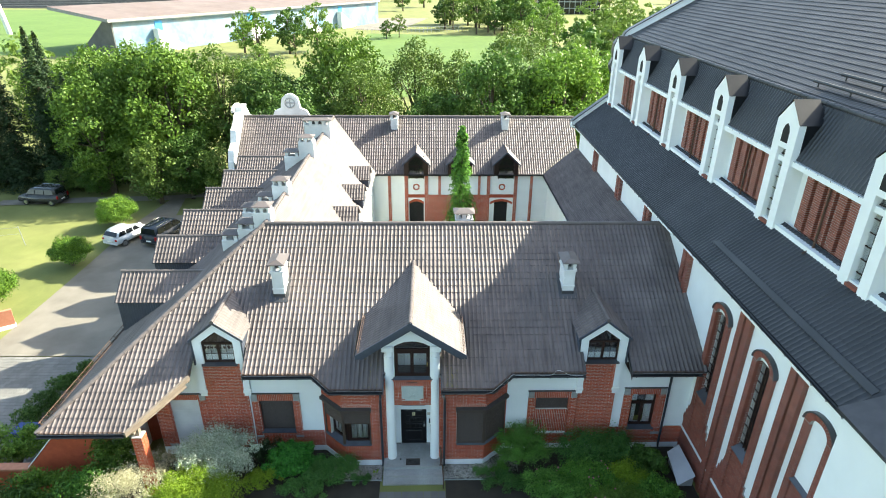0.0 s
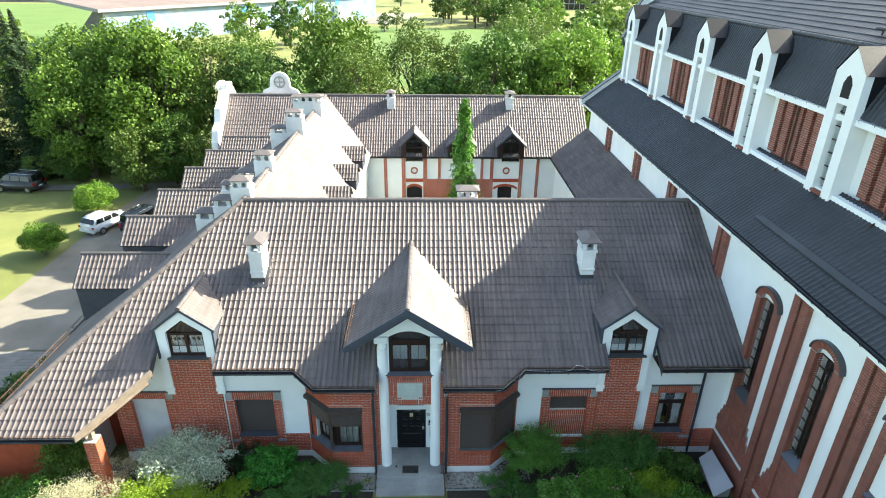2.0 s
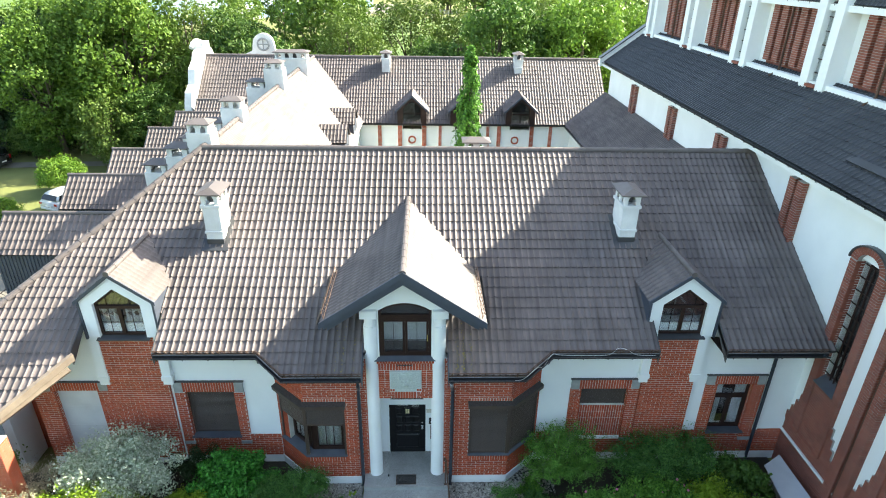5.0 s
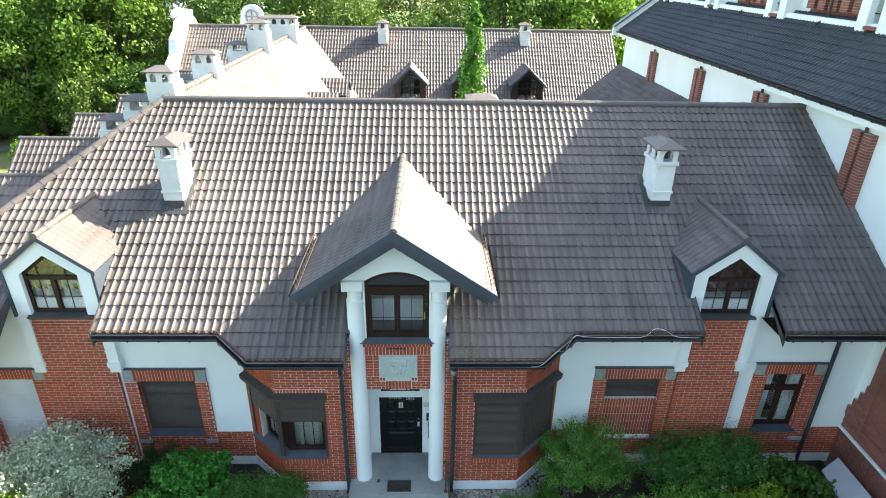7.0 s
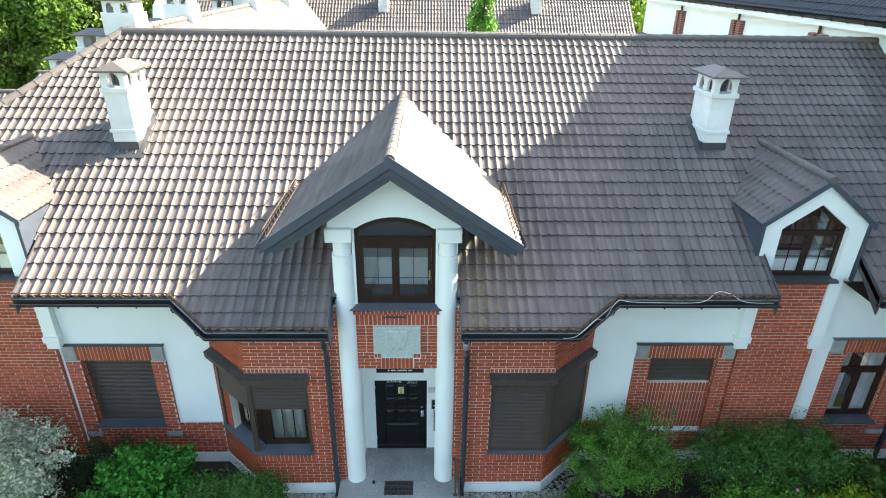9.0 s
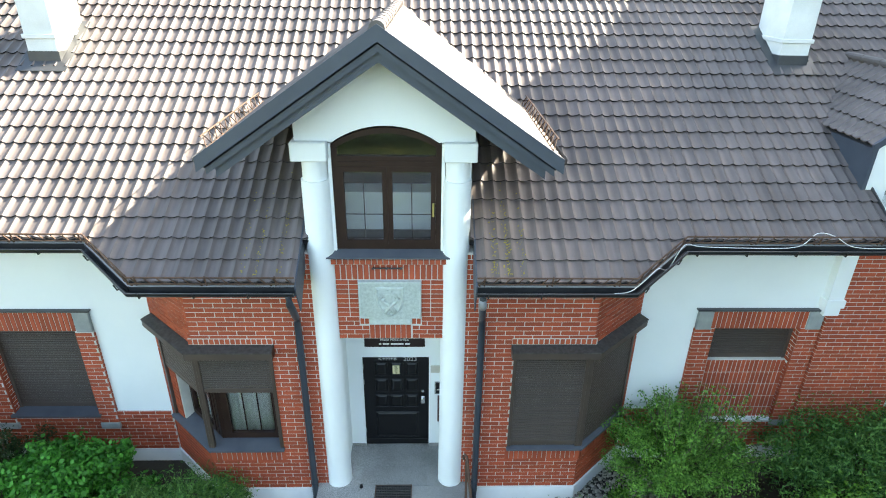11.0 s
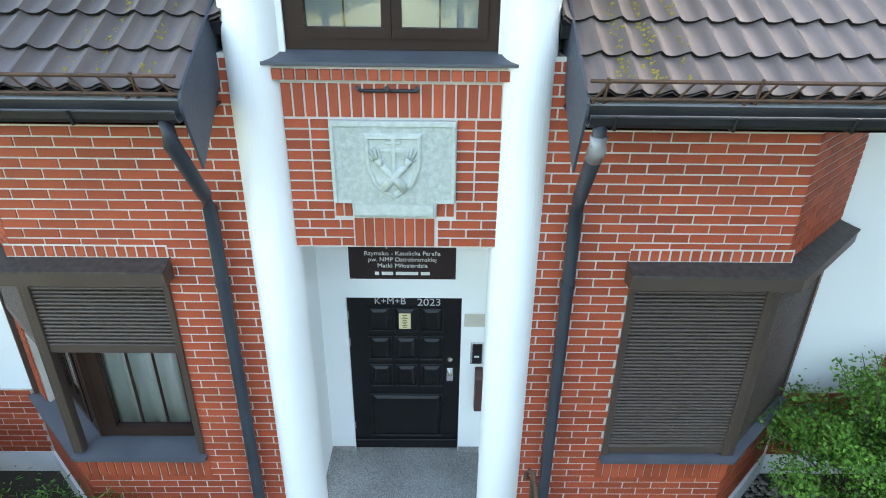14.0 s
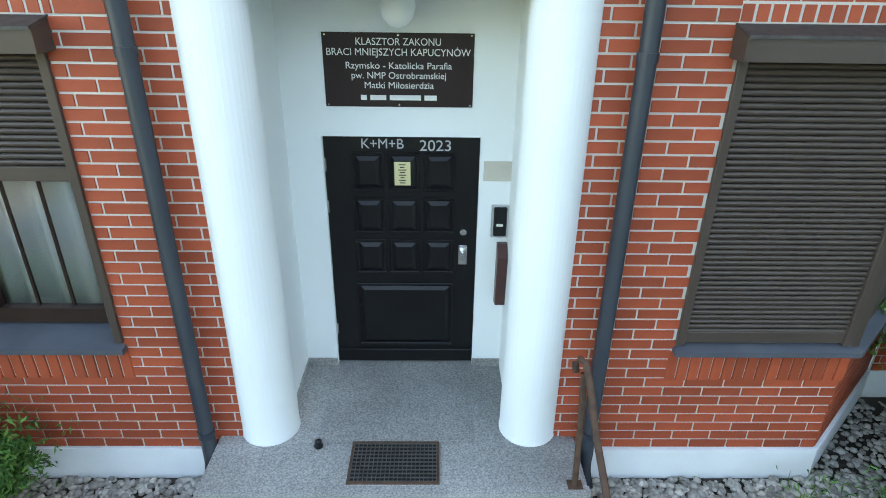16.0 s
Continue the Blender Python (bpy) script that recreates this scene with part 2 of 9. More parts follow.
def raw(name, verts, faces, material, parent=None, smooth=False):
    me = bpy.data.meshes.new(name)
    me.from_pydata(verts, [], faces)
    me.materials.append(material)
    if smooth:
        me.polygons.foreach_set("use_smooth", [True] * len(me.polygons))
    ob = new(name, me)
    if parent:
        ob.parent = parent
        ob.matrix_parent_inverse = parent.matrix_world.inverted()
    return ob


def empty(name, at, label="", category="", group="", kind=""):
    ob = new(name)
    ob.location = at
    bpy.context.view_layer.update()
    return tagged(ob, label, category, group, kind)


B = bmesh.new


def wall(name, o, u, width, z0, z1, thick, holes, material, label, parent=None, category="wall"):
    """An upright wall from point o along u, its face at o and its body behind it, with real openings (u0, u1, z0, z1)."""
    u = Vector((u[0], u[1], 0)).normalized()
    n = Vector((-u.y, u.x, 0))
    cu = sorted({0, width, *[h[0] for h in holes], *[h[1] for h in holes]})
    cz = sorted({z0, z1, *[h[2] for h in holes], *[h[3] for h in holes]})
    cu = [c for c in cu if 0 <= c <= width]
    cz = [c for c in cz if z0 <= c <= z1]
    solid = lambda i, j: 0 <= i < len(cu) - 1 and 0 <= j < len(cz) - 1 and not any(h[0] < (cu[i] + cu[i + 1]) / 2 < h[1] and h[2] < (cz[j] + cz[j + 1]) / 2 < h[3] for h in holes)
    bm = B()
    at = {}

    def v(i, j, k):
        if (i, j, k) not in at:
            at[i, j, k] = bm.verts.new(Vector((o[0], o[1], 0)) + u * cu[i] + n * thick * k + Vector((0, 0, cz[j])))
        return at[i, j, k]

    for i in range(len(cu) - 1):
        for j in range(len(cz) - 1):
            if not solid(i, j):
                continue
            bm.faces.new((v(i, j, 0), v(i + 1, j, 0), v(i + 1, j + 1, 0), v(i, j + 1, 0)))
            bm.faces.new((v(i, j + 1, 1), v(i + 1, j + 1, 1), v(i + 1, j, 1), v(i, j, 1)))
            for di, dj, a, b in ((-1, 0, (i, j), (i, j + 1)), (1, 0, (i + 1, j + 1), (i + 1, j)), (0, -1, (i + 1, j), (i, j)), (0, 1, (i, j + 1), (i + 1, j + 1))):
                if not solid(i + di, j + dj):
                    bm.faces.new((v(*a, 0), v(*b, 0), v(*b, 1), v(*a, 1)))
    ob = part(name, bm, material, parent)
    if not parent:
        tagged(ob, label, category, kind="structure")
    return ob


BL, BH, JOINT = 0.28, 0.08, 0.0115  # brick length and course with the joint
brick_meshes = {}


def brick_list(width, z0, z1, holes=(), soldier=False, phase=0.0):
    """(u0, u1, z0, z1) of each brick of a face in running bond, or of bricks standing on end."""
    out = []
    if soldier:
        step = width / max(1, round(width / BH))
        k = max(1, round((z1 - z0) / BL))
        h = (z1 - z0) / k
        for j in range(k):
            for i in range(int(width / step + 0.5)):
                out.append((i * step, min(width, (i + 1) * step) - JOINT, z0 + j * h, z0 + (j + 1) * h - JOINT))
    else:
        rows = int((z1 - z0) / BH + 0.3)
        course = BH
        if z1 - z0 < 1.3:
            rows = max(1, round((z1 - z0) / BH))
            course = (z1 - z0) / rows
        for j in range(rows):
            a, b = z0 + j * course, min(z1, z0 + (j + 1) * course - JOINT)
            x = -((phase + (j % 2) * 0.5) % 1.0) * BL
            while x < width:
                out.append((max(0, x), min(width, x + BL - JOINT), a, b))
                x += BL
    cut = []
    for u0, u1, a, b in out:
        spans = [(u0, u1)]
        for h in holes:
            if h[2] < (a + b) / 2 < h[3]:
                spans = [s for p, q in spans for s in ((p, min(q, h[0])), (max(p, h[1]), q)) if s[1] - s[0] > 0.025]
        cut += [(p, q, a, b) for p, q in spans if q - p > 0.025]
    return cut


def bricks(o, u, width, z0, z1, holes=(), parent=None, single=False, soldier=False, phase=0.0, proud=0.009, material=None, store=None, cells=None):
    """Bricks on a face: objects of their own under parent (single), or joined into store."""
    u = Vector((u[0], u[1], 0)).normalized()
    n = Vector((u.y, -u.x, 0))
    o = Vector((o[0], o[1], 0))
    for p, q, a, b in cells or brick_list(width, z0, z1, holes, soldier, phase):
        if single:
            key = (round(q - p, 2), round(b - a, 3), proud)
            if key not in brick_meshes:
                w, h, e = (q - p) / 2, (b - a) / 2, 0.003
                bm = B()
                bx(bm, -w, w, -proud, 0.004, -h, h)
                for vert in bm.verts:
                    if vert.co.y < 0:
                        vert.co.x -= math.copysign(e, vert.co.x)
                        vert.co.z -= math.copysign(e, vert.co.z)
                me = bpy.data.meshes.new("brick")
                bmesh.ops.recalc_face_normals(bm, faces=bm.faces[:])
                bm.to_mesh(me)
                bm.free()
                me.materials.append(material or M_BRICK)
                brick_meshes[key] = me
            ob = new("brick", brick_meshes[key])
            c = o + u * (p + q) / 2 + Vector((0, 0, (a + b) / 2))
            ob.matrix_world = Matrix.Translation(c) @ Matrix.Rotation(math.atan2(u.y, u.x), 4, "Z")
            if parent:
                ob.parent = parent
                ob.matrix_parent_inverse = parent.matrix_world.inverted()
        else:
            V, Fc = store
            k = len(V)
            e = 0.003
            for d, s in ((0.004, 0.0), (-proud, e)):
                for uu, zz in ((p + s, a + s), (q - s, a + s), (q - s, b - s), (p + s, b - s)):
                    V.append(tuple(o + u * uu - n * d + Vector((0, 0, zz))))
            Fc += [(k + 4, k + 5, k + 6, k + 7)] + [(k + i, k + (i + 1) % 4, k + 4 + (i + 1) % 4, k + 4 + i) for i in range(4)]


def joined_bricks(parent, store, material=None, name="brick_facing"):
    ob = raw(name, store[0], store[1], material or M_BRICKS, parent)
    ob["kind"] = "stuff"
    return ob


def tiles(name, poly, down, material, parent=None, wave=0.185, row=0.35, amp=0.036, step=0.025, per=9, thick=0.10, label="", deck=True, origin=(0, 0, 0)):
    """A roof slope of profiled tile sheets on a convex polygon: rolls across, a raised lip at the foot of each course; with its deck below."""
    poly = [Vector(p) for p in poly]
    nor = (poly[1] - poly[0]).cross(poly[2] - poly[0]).normalized()
    if nor.z < 0:
        nor, poly = -nor, poly[::-1]
    d = Vector(down)
    d = (d - nor * d.dot(nor)).normalized()
    a = d.cross(nor).normalized()
    og = Vector(origin)
    S = [(p - og).dot(a) for p in poly]
    T = [(p - og).dot(d) for p in poly]
    base = (poly[0] - og).dot(nor)
    ds = wave / per
    s = np.arange(math.floor(min(S) / ds) - 1, math.ceil(max(S) / ds) + 2) * ds
    r0, r1 = math.floor(min(T) / row), math.ceil(max(T) / row)
    ph = np.mod(s / wave, 1.0)
    # each roll falls gently to one side and steeply to the other
    roll = np.where(ph < 0.5, ph / 0.27, (1 - ph) / 0.13)
    prof = amp * (0.88 * np.exp(-roll ** 2) + 0.06 * (1 + np.cos(2 * np.pi * ph)))
    lip = min(0.017, step * 0.75)
    lines = []
    for r in range(r0, r1 + 1):
        lines += [(r * row - 0.12, -0.010), (r * row + row, step), (r * row + row, step), (r * row + row - 0.004, step - lip)]
    tt, hh = np.array([l[0] for l in lines]), np.array([l[1] for l in lines])
    SS, TT = np.meshgrid(s, tt)
    HH = prof[None, :] + hh[:, None] + base + 0.012
    ao, do, no = np.array(a), np.array(d), np.array(nor)
    co = np.array(og)[None, None, :] + SS[..., None] * ao + TT[..., None] * do + HH[..., None] * no
    nr, ns = SS.shape
    # keep the cells that touch the polygon
    keep = np.ones((nr - 1, ns - 1), bool)
    keep[1::2] = False  # courses and their lips are strips of their own
    cen_s, cen_t = sum(S) / len(S), sum(T) / len(T)
    for i in range(len(poly)):
        j = (i + 1) % len(poly)
        es, et = S[j] - S[i], T[j] - T[i]
        side = lambda x, y: es * (y - T[i]) - et * (x - S[i])
        sg = 1 if side(cen_s, cen_t) > 0 else -1
        inside = sg * side(SS, TT) >= 0
        keep &= inside[:-1, :-1] | inside[1:, :-1] | inside[:-1, 1:] | inside[1:, 1:]
    ii, jj = np.nonzero(keep)
    quads = np.stack([ii * ns + jj, ii * ns + jj + 1, (ii + 1) * ns + jj + 1, (ii + 1) * ns + jj], 1)
    used, inv = np.unique(quads, return_inverse=True)
    me = bpy.data.meshes.new(name)
    me.from_pydata(co.reshape(-1, 3)[used].tolist(), [], inv.reshape(-1, 4).tolist())
    # lip faces carry the gap's shade as colour, the courses keep the tile material
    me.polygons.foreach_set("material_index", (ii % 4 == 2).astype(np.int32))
    bm = B()
    bm.from_mesh(me)
    cen = sum(poly, Vector()) / len(poly)
    for i in range(len(poly)):
        p, q = poly[i], poly[(i + 1) % len(poly)]
        out = (q - p).cross(nor).normalized()
        if out.dot(cen - p) > 0:
            out = -out
        bmesh.ops.bisect_plane(bm, geom=bm.verts[:] + bm.edges[:] + bm.faces[:], dist=1e-5, plane_co=p, plane_no=out, clear_outer=True)
    for f in bm.faces:
        if f.normal.dot(nor) < 0:
            f.normal_flip()
    bm.to_mesh(me)
    bm.free()
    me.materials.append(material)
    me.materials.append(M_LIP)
    me.polygons.foreach_set("use_smooth", [True] * len(me.polygons))
    me.set_sharp_from_angle(angle=radians(40))
    ob = new(name, me)
    if parent:
        ob.parent = parent
        ob.matrix_parent_inverse = parent.matrix_world.inverted()
    if deck:
        bm = B()
        prism(bm, poly, -nor * thick)
        part("roof_deck", bm, M_GUTTER, ob)
    if label:
        ob["label"] = label
    return ob


def cap(name, p, q, r, material, parent):
    """A half-round cap along a ridge or hip, in short lapped lengths."""
    p, q = Vector(p), Vector(q)
    bm = B()
    L = (q - p).length
    k = max(1, int(L / 0.4))
    pts, rad = [], []
    for i in range(k):
        pts += [p.lerp(q, (i + 0.001) / k), p.lerp(q, (i + 0.99) / k)]
        rad += [r * 1.08, r * 0.97]
    tube(bm, pts, rad, 12)
    return part(name, bm, material, parent, smooth=False)


def gutter(line, parent, r=0.065):
    """An open half-round gutter with its brackets along an eave."""
    bm = B()
    pts = [Vector(p) for p in line]
    rings = []
    for i, p in enumerate(pts):
        d = (pts[min(i + 1, len(pts) - 1)] - pts[max(i - 1, 0)])
        d.z = 0
        d.normalize()
        s = Vector((d.y, -d.x, 0))
        prof = [(-r, 0), (-r * 0.86, -r * 0.6), (-r * 0.4, -r), (r * 0.4, -r), (r * 0.86, -r * 0.6), (r, 0), (r * 1.15, 0.012), (r * 0.9, 0.0), (r * 0.78, -r * 0.5), (r * 0.35, -r * 0.85), (-r * 0.35, -r * 0.85), (-r * 0.78, -r * 0.5), (-r * 0.9, 0)]
        rings.append([bm.verts.new(p + s * x + Vector((0, 0, z))) for x, z in prof])
    for a, b in zip(rings, rings[1:]):
        for k in range(len(a)):
            bm.faces.new((a[k], a[(k + 1) % len(a)], b[(k + 1) % len(a)], b[k]))
    for g in (rings[0], rings[-1]):
        bm.faces.new(g)
    for p, q in zip(pts, pts[1:]):
        d = q - p
        for i in range(int(d.length / 0.7) + 1):
            c = p + d.normalized() * (0.15 + 0.7 * i)
            if (c - p).length < d.length:
                s = Vector((d.y, -d.x, 0)).normalized()
                tube(bm, [c - s * r * 1.2 + Vector((0, 0, 0.01)), c - s * r * 0.8 - Vector((0, 0, r * 1.05)), c + s * r * 0.8 - Vector((0, 0, r * 1.05)), c + s * r * 1.25 + Vector((0, 0, 0.015))], 0.011, 5)
    return part("gutter", bm, M_GUTTER, parent)


def snow_guard(p, q, up, parent, h=0.16):
    """A rusty lattice rail along an eave."""
    p, q, up = Vector(p), Vector(q), Vector(up)
    bm = B()
    tube(bm, [p + up * 0.03, q + up * 0.03], 0.012, 5)
    tube(bm, [p + up * h, q + up * h], 0.013, 5)
    L = (q - p).length
    k = max(2, int(L / 0.155))
    lean = math.copysign(0.5, (p + q).x)
    for i in range(k):
        f = (i + 0.5) / k
        tube(bm, [p.lerp(q, f - lean / 2 / k) + up * 0.03, p.lerp(q, f + lean / 2 / k) + up * h], 0.0075, 4)
    for i in range(int(L / 0.9) + 1):
        c = p.lerp(q, min(1, (0.1 + i * 0.9) / L))
        tube(bm, [c + up * (h + 0.02), c - up * 0.06, c - up * 0.02 - (q - p) / L * 0.05, c + up * 0.03 - (q - p) / L * 0.08], 0.013, 5)
    return part("snow_guard", bm, M_RUST, parent, "rusty steel lattice")


# ---- ground ----
def ground_height(x, y):
    k = min(1, max(0, (-9.0 - x) / 9.0))
    k = k * k * (3 - 2 * k)
    f = min(1, max(0, (y - 30) / 25))
    return -0.42 - 2.3 * max(k, f * f * (3 - 2 * f))


def grid_ground():
    xs = [-900, -500, -300, -200, -140, -100] + list(range(-80, 61, 2)) + [75, 100, 140, 200, 300, 500, 900]
    ys = [-300, -150, -80, -50, -40] + list(range(-34, 71, 2)) + [80, 100, 130, 170, 230, 300, 450, 700, 1200]
    verts = [(x, y, ground_height(x, y) + (0.05 * noise.noise((x * 0.13, y * 0.13, 0)) if x < -14 and abs(x) < 120 else 0)) for y in ys for x in xs]
    n = len(xs)
    faces = [(j * n + i, j * n + i + 1, (j + 1) * n + i + 1, (j + 1) * n + i) for j in range(len(ys) - 1) for i in range(n - 1)]
    return tagged(raw("ground", verts, faces, M_GRASS, smooth=True), "sunlit green lawn with drier patches", "ground", kind="structure")


grid_ground()

# ---- main house: roof ----
RY, RZ, SL = 6.50, 8.53, 0.60
rz = lambda y: RZ - SL * (RY - y)
EY, BY = -0.05, -0.63  # eave lines of the house and of the bays
LX, LSL, CSL = -7.20, 0.7115, 0.95  # ridge of the side wing, its outer slope and its courtyard slope
WX, WYf = -14.41, -2.04  # low front corner of the side wing's roof
hx = lambda x: RY + (x - LX) * (RY - WYf) / (LX - WX)  # hip
P3 = lambda x, y: (x, y, rz(y))
roof_front = empty("roof_front", (0, RY, RZ), "brown profiled tile roof with worn ridge caps", "roof", kind="structure")
OG = (0, RY, RZ)
for poly in (
    [(-7.0, EY), (-1.12, EY), (-1.12, 2.6), (-7.0, 2.6)],
    [(1.10, EY), (7.15, EY), (7.15, 2.6), (1.10, 2.6)],
    [(-7.0, 2.6), (7.15, 2.6), (7.15, RY), (-7.0, RY)],
    [(7.15, 1.0), (9.1, 1.0), (9.1, RY), (7.15, RY)],
    [(9.1, EY), (12.27, EY), (12.27, RY), (9.1, RY)],
    [(-9.19, 1.0), (-7.0, 1.0), (-7.0, RY), (LX, RY), (-9.19, hx(-9.19))],
    [(-9.19, EY), (-9.19, hx(-9.19)), (WX, WYf), (-11.10, WYf)],
    [(-3.37, BY), (-1.22, BY), (-1.22, EY), (-4.15, EY)],
    [(1.17, BY), (3.29, BY), (4.12, EY), (1.17, EY)],
):
    tiles("slope", [P3(*p) for p in poly], (0, -1, -SL), M_TILE, roof_front, row=0.3465, origin=OG)
tiles("back_slope", [(-6, RY, RZ), (12.27, RY, RZ), (12.27, 10.2, RZ - SL * 3.7), (-6, 10.2, RZ - SL * 3.7)], (0, 1, -SL), M_TILE, roof_front, origin=OG)
cap("ridge_cap", (LX, RY, RZ + 0.03), (12.27, RY, RZ + 0.03), 0.10, M_RIDGE, roof_front)
cap("hip_cap", (WX, WYf, rz(WYf) + 0.03), (LX, RY, RZ + 0.03), 0.10, M_RIDGE, roof_front)

def tile_height(x, y, wave=0.185, row=0.3465, amp=0.036, step=0.025):
    """Height of the tiled surface of the front slope above its plane's foot, at a point of the plan."""
    ph = ((OG[0] - x) / wave) % 1.0
    roll = ph / 0.27 if ph < 0.5 else (1 - ph) / 0.13
    t = ((RY - y) * math.hypot(1, SL)) % row
    lift = 0.012 + amp * (0.88 * math.exp(-roll ** 2) + 0.06 * (1 + math.cos(2 * math.pi * ph))) - 0.010 + (step + 0.010) * (t + 0.12) / (row + 0.12)
    return rz(y) + lift * math.hypot(1, SL)


V, F = [], []
for cx, n in ((1.42, 60), (1.60, 90), (1.80, 34), (-1.45, 26), (-1.75, 40), (-1.95, 20)):
    for i in range(n):
        x = cx + random.gauss(0, 0.022)
        y = BY + 0.06 + abs(random.gauss(0, 0.55))
        r = random.uniform(0.004, 0.013)
        k = len(V)
        for j in range(6):
            a = j * math.pi / 3
            q = r * random.uniform(0.6, 1.3)
            px, py = x + q * math.cos(a), y + q * math.sin(a)
            V.append((px, py, tile_height(px, py) + 0.003))
        V.append((x, y, tile_height(x, y) + 0.008))
        F += [(k + j, k + (j + 1) % 6, k + 6) for j in range(6)]
tagged(raw("lichen", V, F, surf("yellow_lichen", (0.22, 0.17, 0.02), (0.36, 0.29, 0.06), 0.95, 30, 120, 0.3)), "yellow and grey lichen spots on the roof tiles", "lichen", kind="stuff")

# side wing
roof_wing = empty("roof_wing", (LX, 17, RZ), "brown tile roof of the long side wing", "roof", kind="structure")
lz = lambda x: RZ - LSL * (LX - x)
tiles("outer_slope", [(WX, WYf, lz(WX)), (LX, RY, RZ), (LX, 29, RZ), (WX, 29, lz(WX))], (-1, 0, -LSL), M_TILE, roof_wing, origin=(LX, 0, RZ))
tiles("court_slope", [(LX, RY, RZ), (-3.55, 9.3, RZ - CSL * (-3.55 - LX)), (-3.55, 29, RZ - CSL * (-3.55 - LX)), (LX, 29, RZ)], (1, 0, -CSL), M_TILE, roof_wing, origin=(LX, 0, RZ))
cap("ridge_cap", (LX, RY, RZ + 0.03), (LX, 29, RZ + 0.03), 0.10, M_RIDGE, roof_wing)

# far wing
FY, FZ = 29.07, 8.55
roof_far = empty("roof_far", (0, FY, FZ), "brown tile roof of the rear wing", "roof", kind="structure")
tiles("slope", [(-14.8, 24.75, 4.97), (12.7, 24.75, 4.97), (12.7, FY, FZ), (-14.8, FY, FZ)], (0, -1, -0.83), M_TILE, roof_far, per=4, origin=(0, FY, FZ))
tiles("back_slope", [(-14.8, FY, FZ), (12.7, FY, FZ), (12.7, 33.4, 4.97), (-14.8, 33.4, 4.97)], (0, 1, -0.83), M_TILE, roof_far, per=4, origin=(0, FY, FZ))
cap("ridge_cap", (-14.8, FY, FZ + 0.03), (12.7, FY, FZ + 0.03), 0.1, M_RIDGE, roof_far)

# ---- main house: walls ----
WY = 0.95  # front face
LWX, RWX = -11.4, 12.27
to = lambda x: x - LWX
holes_main = [(to(-6.82), to(-5.33), 0.72, 2.50), (to(5.40), to(6.89), 0.55, 2.55), (to(9.68), to(10.83), 0.82, 2.78), (to(-10.75), to(-9.42), -0.2, 2.57)]
wall_front = wall("wall_front", (LWX, WY), (1, 0), RWX - LWX, -0.6, 4.95, 0.4, holes_main + [(to(-4.05), to(4.1), -0.3, 3.6)], M_WHITE, "white rendered front wall with red brick base and window surrounds")

# bays: brick boxes on either side of the entrance
def bay(name, sg, inner, outer, meet, label):
    """A canted brick bay; sg -1: on the west side, 1: on the east side."""
    top = 4.40
    xa, xb = sorted((sg * inner, sg * outer))
    dx, dy = meet - outer, WY
    L = math.hypot(dx, dy)
    # opening of the front and of the canted side: one corner window
    wi = 1.86
    if sg > 0:
        hole = [(wi - inner, outer - inner - 0.0, 0.80, 2.80)]
        o_side, u_side = (outer, 0.0), (dx, dy)
        hs = [(0.0, L - 0.10, 0.80, 2.80)]
    else:
        hole = [(0.0, outer - wi, 0.80, 2.80)]
        o_side, u_side = (-meet, dy), (dx, -dy)
        hs = [(0.10, L, 0.80, 2.80)]
    w = wall(name, (xa, 0.0), (1, 0), xb - xa, -0.10, top, 0.3, hole, M_MORTAR, label)
    side = wall("canted_side", o_side, u_side, L, -0.10, top, 0.3, hs, M_MORTAR, "", w)
    return w, (xa, xb - xa, hole), (o_side, u_side, L, hs), side


bay_w = bay("wall_bay_west", -1, 1.02, 3.02, 4.05, "canted red brick bay beside the entrance")
bay_e = bay("wall_bay_east", 1, 1.0, 3.06, 4.1, "canted red brick bay with a closed corner shutter")

# plinth and columns
for i, (x0, x1, mx) in enumerate(((-3.04, -1.33, -4.07), (1.25, 3.08, 4.12))):
    bm = B()
    a, b = (x0, x1) if i == 0 else (x0, x1)
    if i == 0:
        pts = [(x1, -0.03), (x0, -0.03), (mx, WY - 0.03), (mx, 1.2), (x1, 1.2)]
    else:
        pts = [(x0, -0.03), (x1, -0.03), (mx, WY - 0.03), (mx, 1.2), (x0, 1.2)]
    prism(bm, [(x, y, -0.5) for x, y in pts], (0, 0, 0.39))
    tagged(part("plinth", bm, M_PLINTH), "white painted plinth under the brick bay", "plinth", kind="structure")
for x0, x1 in ((-9.6, -4.05), (4.1, 12.25)):
    bm = B()
    bx(bm, x0, x1, WY - 0.035, WY + 0.2, -0.5, -0.10)
    tagged(part("plinth", bm, M_PLINTH), "white painted plinth under the front wall", "plinth", kind="structure")


CY = 0.09  # the columns' line


def column(cx):
    c = empty("column", (cx, CY, 0), "smooth white round entrance column", "column", "entrance columns")
    bm = B()
    r = 0.205
    lathe(bm, [(r + 0.004, 0.0), (r + 0.004, 0.02), (r, 0.04), (r - 0.012, 5.45), (r - 0.012, 5.46)], cx, CY, 40)
    part("shaft", bm, M_WHITE, c, smooth=False)
    bm = B()
    lathe(bm, [(0.165, 5.45), (0.165, 5.72), (0.17, 5.76)], cx, CY, 36)
    part("neck", bm, M_WHITE, c)
    return c


column(-0.985)
column(0.915)


